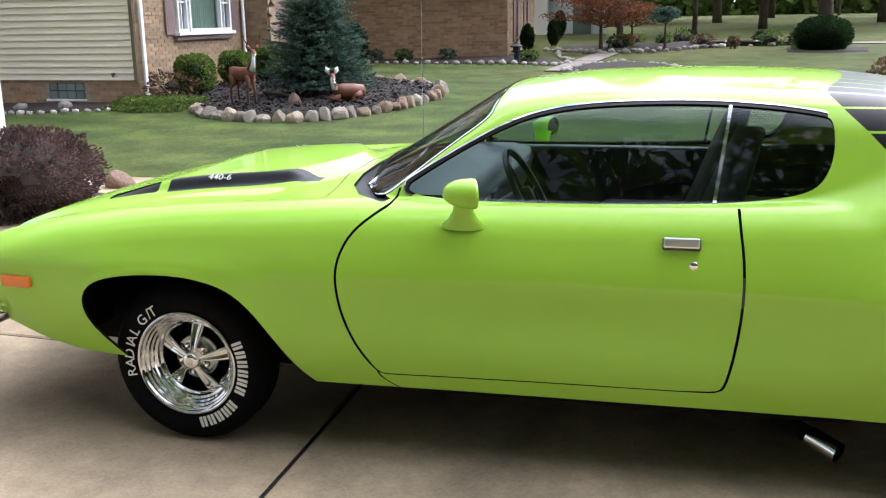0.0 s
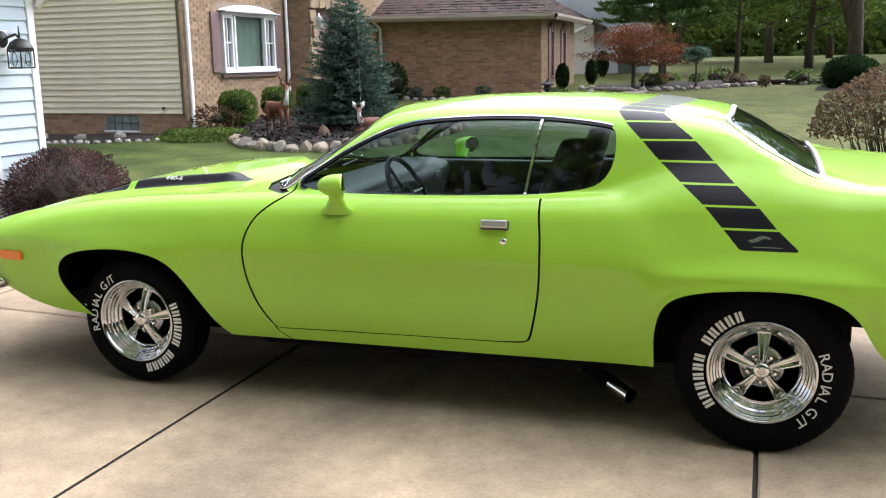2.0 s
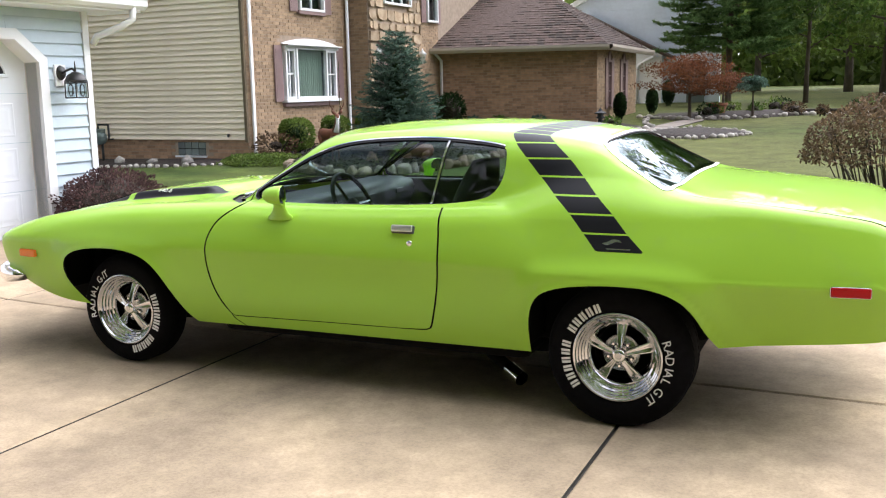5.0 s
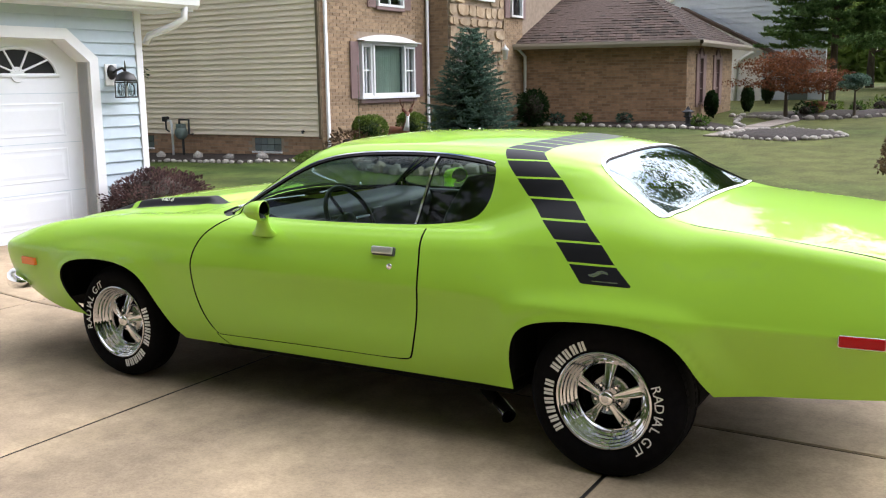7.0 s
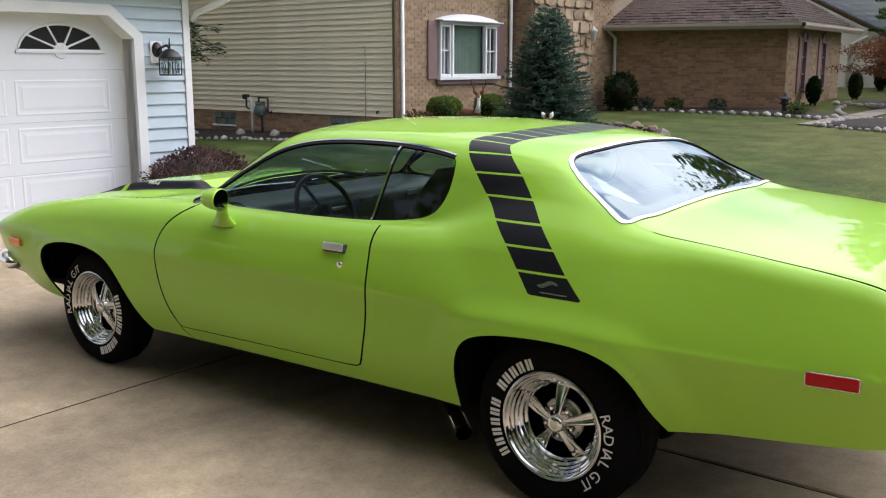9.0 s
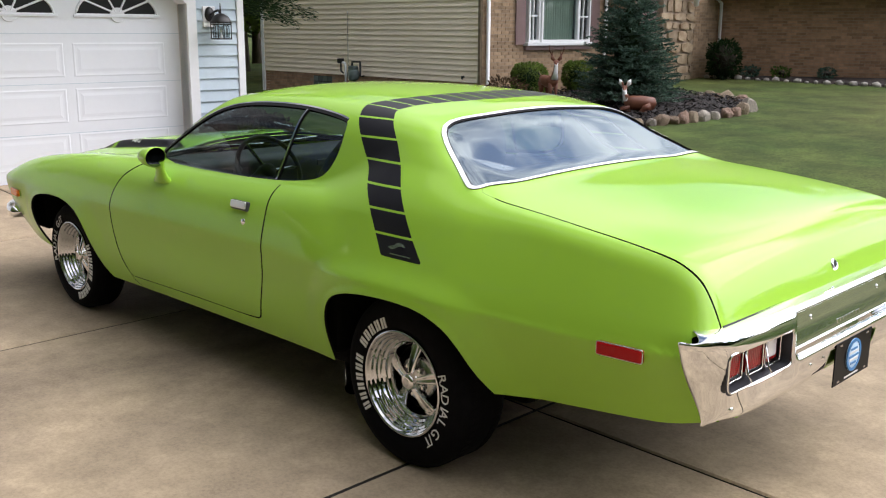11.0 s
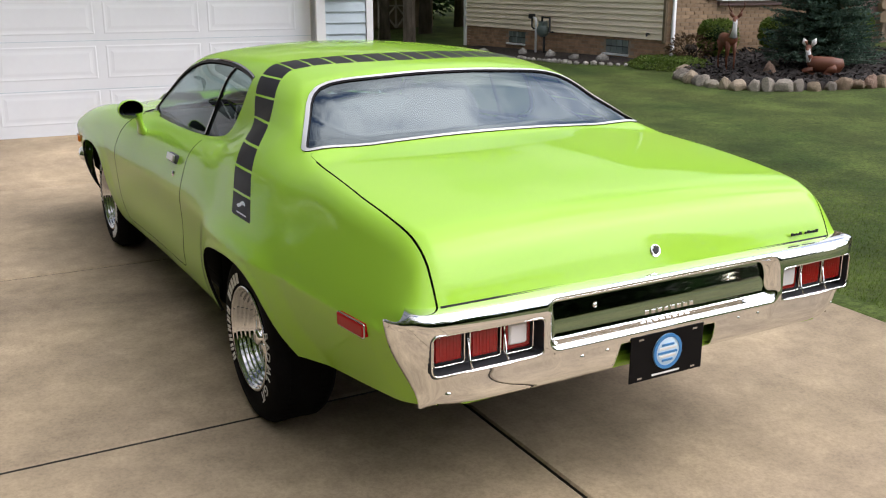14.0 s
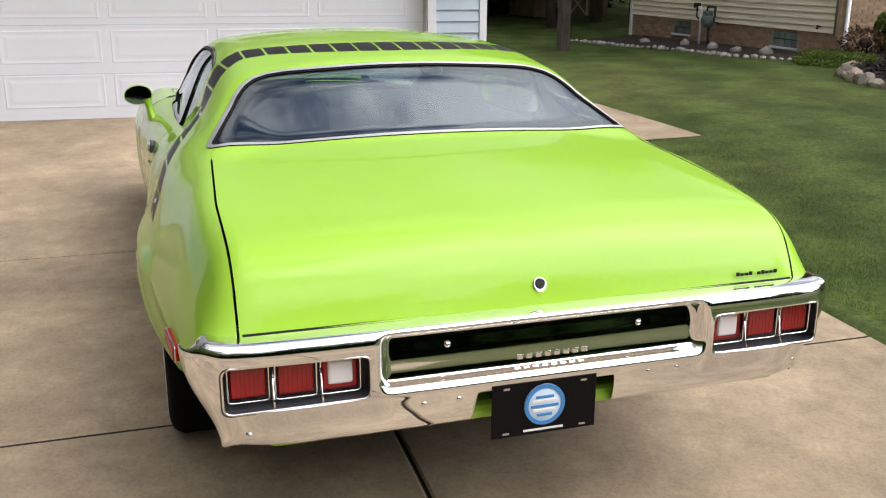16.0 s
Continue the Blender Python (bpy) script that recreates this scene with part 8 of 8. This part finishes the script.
for m_ in (pose(2.73, 31.3, gzf(2, 31), 0, 0, 40) @ Matrix.Diagonal((0.8, 0.8, 0.8, 1)), pose(1.4, 40.0, gzf(2, 40), 0, 0, 160),
           pose(-3.0, 46, gzf(-3, 46), 0, 0, 10), pose(4.5, 52, gzf(4, 52), 0, 0, 70), pose(12, 46, gzf(12, 46), 0, 0, 200), pose(-9.5, 52, gzf(-9, 52), 0, 0, 120), 
           pose(-16, 44, gzf(-16, 44), 0, 0, 300), pose(-24, 36, gzf(-20, 36), 0, 0, 33)):
    copy_thing(oak, m_)
conifer = spruce("tall_conifer", (-1.75, 26.3, gzf(-1.5, 26) + 1.15), 9.5, 2.1, 91, "tall green conifer behind the garden", CONIFER, 300, 0.24, 0.6, 9, False, 1.3)
copy_thing(conifer, pose(9.0, 60.0, gzf(9, 60) + 1.2, 0, 0, 200))
r = np.random.RandomState(77)
WP = np.stack([r.uniform(-48, 48, 46000), r.uniform(70, 80, 46000), 1.0 + 11 * r.uniform(0, 1, 46000) ** 1.7], -1)
WP[:, 2] *= 0.75 + 0.25 * np.sin(WP[:, 0] * 0.45) * np.sin(WP[:, 0] * 0.17 + 1)
# the brighter leaf colour stands in for haze over the distance
tagged(leaves("far_woods", WP, 0.9, BRIGHTLEAF, None, 78), "far green woods behind the lawn", "woods", kind="stuff")
SP = np.stack([r.uniform(30, 36, 7000), r.uniform(-26, 40, 7000), 0.2 + 9 * r.uniform(0, 1, 7000) ** 1.2], -1)
SP[:, 2] *= 0.75 + 0.25 * np.sin(SP[:, 1] * 0.5) * np.sin(SP[:, 1] * 0.21 + 1)
S2 = np.stack([r.uniform(-34, 26, 15000), r.uniform(-30, -24, 15000), 0.2 + 14 * r.uniform(0, 1, 15000) ** 1.15], -1)
S2[:, 2] *= 0.78 + 0.22 * np.sin(S2[:, 0] * 0.42) * np.sin(S2[:, 0] * 0.23 + 1)
# S3: assumed wood out of view, added to darken what the car reflects
S3 = np.stack([r.uniform(-42, -34, 5000), r.uniform(-26, -4, 5000), 0.2 + 12 * r.uniform(0, 1, 5000) ** 1.15], -1)
# S4: unseen low leaves added to darken the chrome's reflections
S4 = np.stack([r.uniform(19, 28, 9000), r.uniform(-20, 16, 9000), 0.1 + 5 * r.uniform(0, 1, 9000) ** 1.2], -1)
SP = np.vstack((SP, S2, S3, S4))
tagged(leaves("street_woods", SP, 1.2, DARKLEAF, None, 79), "dark woods out of view, thickened to darken reflections", "woods", kind="stuff")
# wooded edge beyond the gap between the houses
for i, (x, y, a) in enumerate(((-27, 6.5, 0), (-30, 12, 90), (-24, 15.5, 200), (-33, 2, 140), (-38, 8, 40), (-36, 18, 270))):
    copy_thing(oak, pose(x, y, 0.1, 0, 0, a))
copy_thing(near_tree, pose(-18.6, 9.3, 0.15, 0, 0, 60) @ Matrix.Diagonal((0.8, 0.8, 0.8, 1)))
for x, y, a in ((-21, 13, 0), (-24.5, 9.5, 90), (-27, 15, 180), (-23, 4.5, 270), (-19.5, 11, 45)):
    copy_thing(oak, pose(x, y, 0.1, 0, 0, a))
shrub("wood_undergrowth", (-26, 9.0, 1.5), (2.2, 7.5, 2.0), 9000, 0.25, DARKLEAF, "dark undergrowth below the trees", "shrub", "", 0.3, 3, 75)
pine = tagged(empty("pine_branch", (-12.3, 6.9, 0)), "drooping green conifer bough behind the garage", "tree")
C, D = [], []
r = np.random.RandomState(5)
for b in range(15):
    z = 1.95 + 0.055 * b
    a0 = 0.62 + r.uniform(-0.45, 0.35)
    reach = r.uniform(1.5, 2.5) * (1 - 0.3 * abs(b - 5) / 10)
    for q in np.linspace(0.1, 1, 26):
        for k in range(9):
            w = 0.10 * (1.2 - q)
            C.append((reach * q * math.cos(a0) + r.normal() * w, reach * 0.85 * q * math.sin(a0) + r.normal() * w - 0.2, z - 0.22 * q * q + r.normal() * 0.035))
            D.append((math.cos(a0), math.sin(a0), -0.15))
leaves("needles", C, 0.13, PINE, pine, 6, 0.13, D)
part("trunk", tube_bm([(0, -0.1, 0), (0, -0.1, 2.5), (0.1, -0.1, 5)], 0.12, 8, taper=[0.14, 0.11, 0.05]), BARK, pine)

# trees across the street and by the kerb, seen in the glass, the paint and the chrome
for x, y, a, k in ((-22, -19, 20, 1.2), (-1.0, -14.5, 200, 1.9), (8, -15, 290, 1.9), (17, -16, 60, 1.7), (24, -13, 150, 1.3), (24, -5, 240, 1.05), (23, 3, 330, 1.1), (26, 11, 75, 1.1), (-21, -13, 10, 1.0)):
    copy_thing(oak, pose(x, y, gzf(x, y) - 0.1, 0, 0, a) @ Matrix.Diagonal((k, k, k, 1)))
for x, y, a, k in ((19, 7, 30, 0.8), (21, 1, 120, 0.9), (17, 15, 200, 0.9), (19, -7, 300, 0.85), (13, -20, 10, 0.7), (-9, -22, 220, 0.7)):
    copy_thing(conifer, pose(x, y, gzf(x, y) + 1.2 * k, 0, 0, a) @ Matrix.Diagonal((k, k, k, 1)))


# deer statues, one mesh each
DEER = mat("painted_deer_brown", (0.15, 0.048, 0.024), rough=0.5, vary=0.15, scale=7)


def blob(bm, pts, radii, n=10):
    tube_bm(pts, 0.05, n, bm, taper=radii)


def deer(name, at, rz, lying, label, turn=0.0):
    """turn: degrees by which the head is turned to its left."""
    bm = bmesh.new()
    if lying:
        blob(bm, [(-0.34, 0, 0.16), (-0.30, 0, 0.18), (-0.1, 0, 0.19), (0.12, 0, 0.20), (0.24, 0, 0.22), (0.30, 0, 0.22)], [0.03, 0.13, 0.155, 0.15, 0.12, 0.04])
        neck0, head = (0.24, 0, 0.26), (0.30, 0, 0.46)
        for s in (-1, 1):
            blob(bm, [(0.18, 0.09 * s, 0.12), (0.36, 0.10 * s, 0.07), (0.30, 0.08 * s, 0.035), (0.16, 0.09 * s, 0.03)], [0.05, 0.035, 0.028, 0.022], 7)
            blob(bm, [(-0.22, 0.12 * s, 0.14), (-0.10, 0.15 * s, 0.10), (-0.02, 0.15 * s, 0.05), (-0.16, 0.16 * s, 0.03)], [0.09, 0.06, 0.035, 0.022], 7)
    else:
        blob(bm, [(-0.34, 0, 0.60), (-0.30, 0, 0.62), (-0.12, 0, 0.60), (0.10, 0, 0.60), (0.24, 0, 0.62), (0.31, 0, 0.64)], [0.03, 0.115, 0.125, 0.13, 0.12, 0.05])
        neck0, head = (0.27, 0, 0.68), (0.36, 0, 0.98)
        for s in (-1, 1):
            blob(bm, [(0.22, 0.06 * s, 0.58), (0.24, 0.065 * s, 0.36), (0.23 + 0.03 * s, 0.065 * s, 0.28), (0.24 + 0.02 * s, 0.065 * s, 0.02)], [0.060, 0.030, 0.019, 0.016], 8)
            blob(bm, [(-0.26, 0.06 * s, 0.58), (-0.24, 0.07 * s, 0.40), (-0.31 + 0.03 * s, 0.07 * s, 0.28), (-0.28 + 0.03 * s, 0.07 * s, 0.02)], [0.090, 0.045, 0.019, 0.016], 8)
        blob(bm, [(-0.35, 0, 0.66), (-0.40, 0, 0.70), (-0.41, 0, 0.62)], [0.02, 0.03, 0.012], 6)
    blob(bm, [neck0, ((neck0[0] + head[0]) / 2 + 0.02, 0, (neck0[2] + head[2]) / 2), head], [0.088, 0.052, 0.042])
    hx, _, hz = head
    ct, st = math.cos(radians(turn)), math.sin(radians(turn))
    at_head = lambda pts: [(hx + x * ct - y * st, x * st + y * ct, hz + z) for x, y, z in pts]
    blob(bm, at_head([(-0.05, 0, 0.03), (0, 0, 0.035), (0.07, 0, 0.01), (0.14, 0, -0.03), (0.16, 0, -0.035)]), [0.03, 0.058, 0.046, 0.028, 0.012])
    ear = 1.35 if lying else 1.0
    for s in (-1, 1):
        blob(bm, at_head([(-0.02, 0.04 * s, 0.06), (-0.03, 0.085 * s, 0.06 + 0.06 * ear), (-0.04, 0.115 * s, 0.06 + 0.11 * ear)]), [0.02, 0.040 * ear, 0.006], 7)
        if not lying:
            blob(bm, at_head([(-0.01, 0.025 * s, 0.07), (-0.05, 0.09 * s, 0.17), (-0.03, 0.15 * s, 0.27), (0.03, 0.15 * s, 0.38)]), [0.014, 0.013, 0.011, 0.005], 6)
            blob(bm, at_head([(-0.05, 0.09 * s, 0.17), (0.02, 0.08 * s, 0.26)]), [0.011, 0.005], 6)
            blob(bm, at_head([(-0.035, 0.14 * s, 0.25), (-0.09, 0.16 * s, 0.34)]), [0.010, 0.005], 6)
    ob = part(name, bm, DEER, None, "", True)
    ob.data.materials.append(WHITE)
    for p in ob.data.polygons:
        c, nrm = p.center, p.normal
        on_neck = c.z > neck0[2] - 0.03 and c.z < head[2] + 0.0 and c.x > neck0[0] + 0.02
        hx_, hy_ = (c.x - hx) * ct + c.y * st, (c.y) * ct - (c.x - hx) * st
        to_front = nrm.x * ct + nrm.y * st
        ears = c.z > hz + 0.075 and abs(hy_) > 0.05 and to_front > 0.1 and c.z < hz + 0.22 and lying
        muzzle = 0.09 < hx_ < 0.2 and hz - 0.07 < c.z < hz + 0.03 and abs(hy_) < 0.06 and nrm.z < 0.35
        if (on_neck and (nrm.x > 0.45 or (lying and to_front > 0.5))) or ears or muzzle:
            p.material_index = 1
    ob.matrix_basis = pose(*at, 0, 0, rz) @ Matrix.Diagonal((0.76, 0.76, 0.76, 1))
    return tagged(ob, label, "deer statue")


deer("deer_statue", (-5.92, 8.95, gzf(-5.9, 8.9) + 0.085), -28, False, "brown painted standing deer statue with antlers", -25)
deer("deer_statue", (-4.45, 9.35, gzf(-4.5, 9.3) + 0.09), 215, True, "brown painted lying deer statue on mulch", 85)
lg = tagged(part("fallen_log", tube_bm([(-6.1, 10.0, gzf(-6, 10) + 0.14), (-5.6, 9.6, gzf(-5.6, 9.6) + 0.16), (-5.35, 9.45, gzf(-5.4, 9.4) + 0.14)], 0.03, 8, taper=[0.025, 0.03, 0.02]), BARK), "weathered grey branch lying on the mulch", "branch")
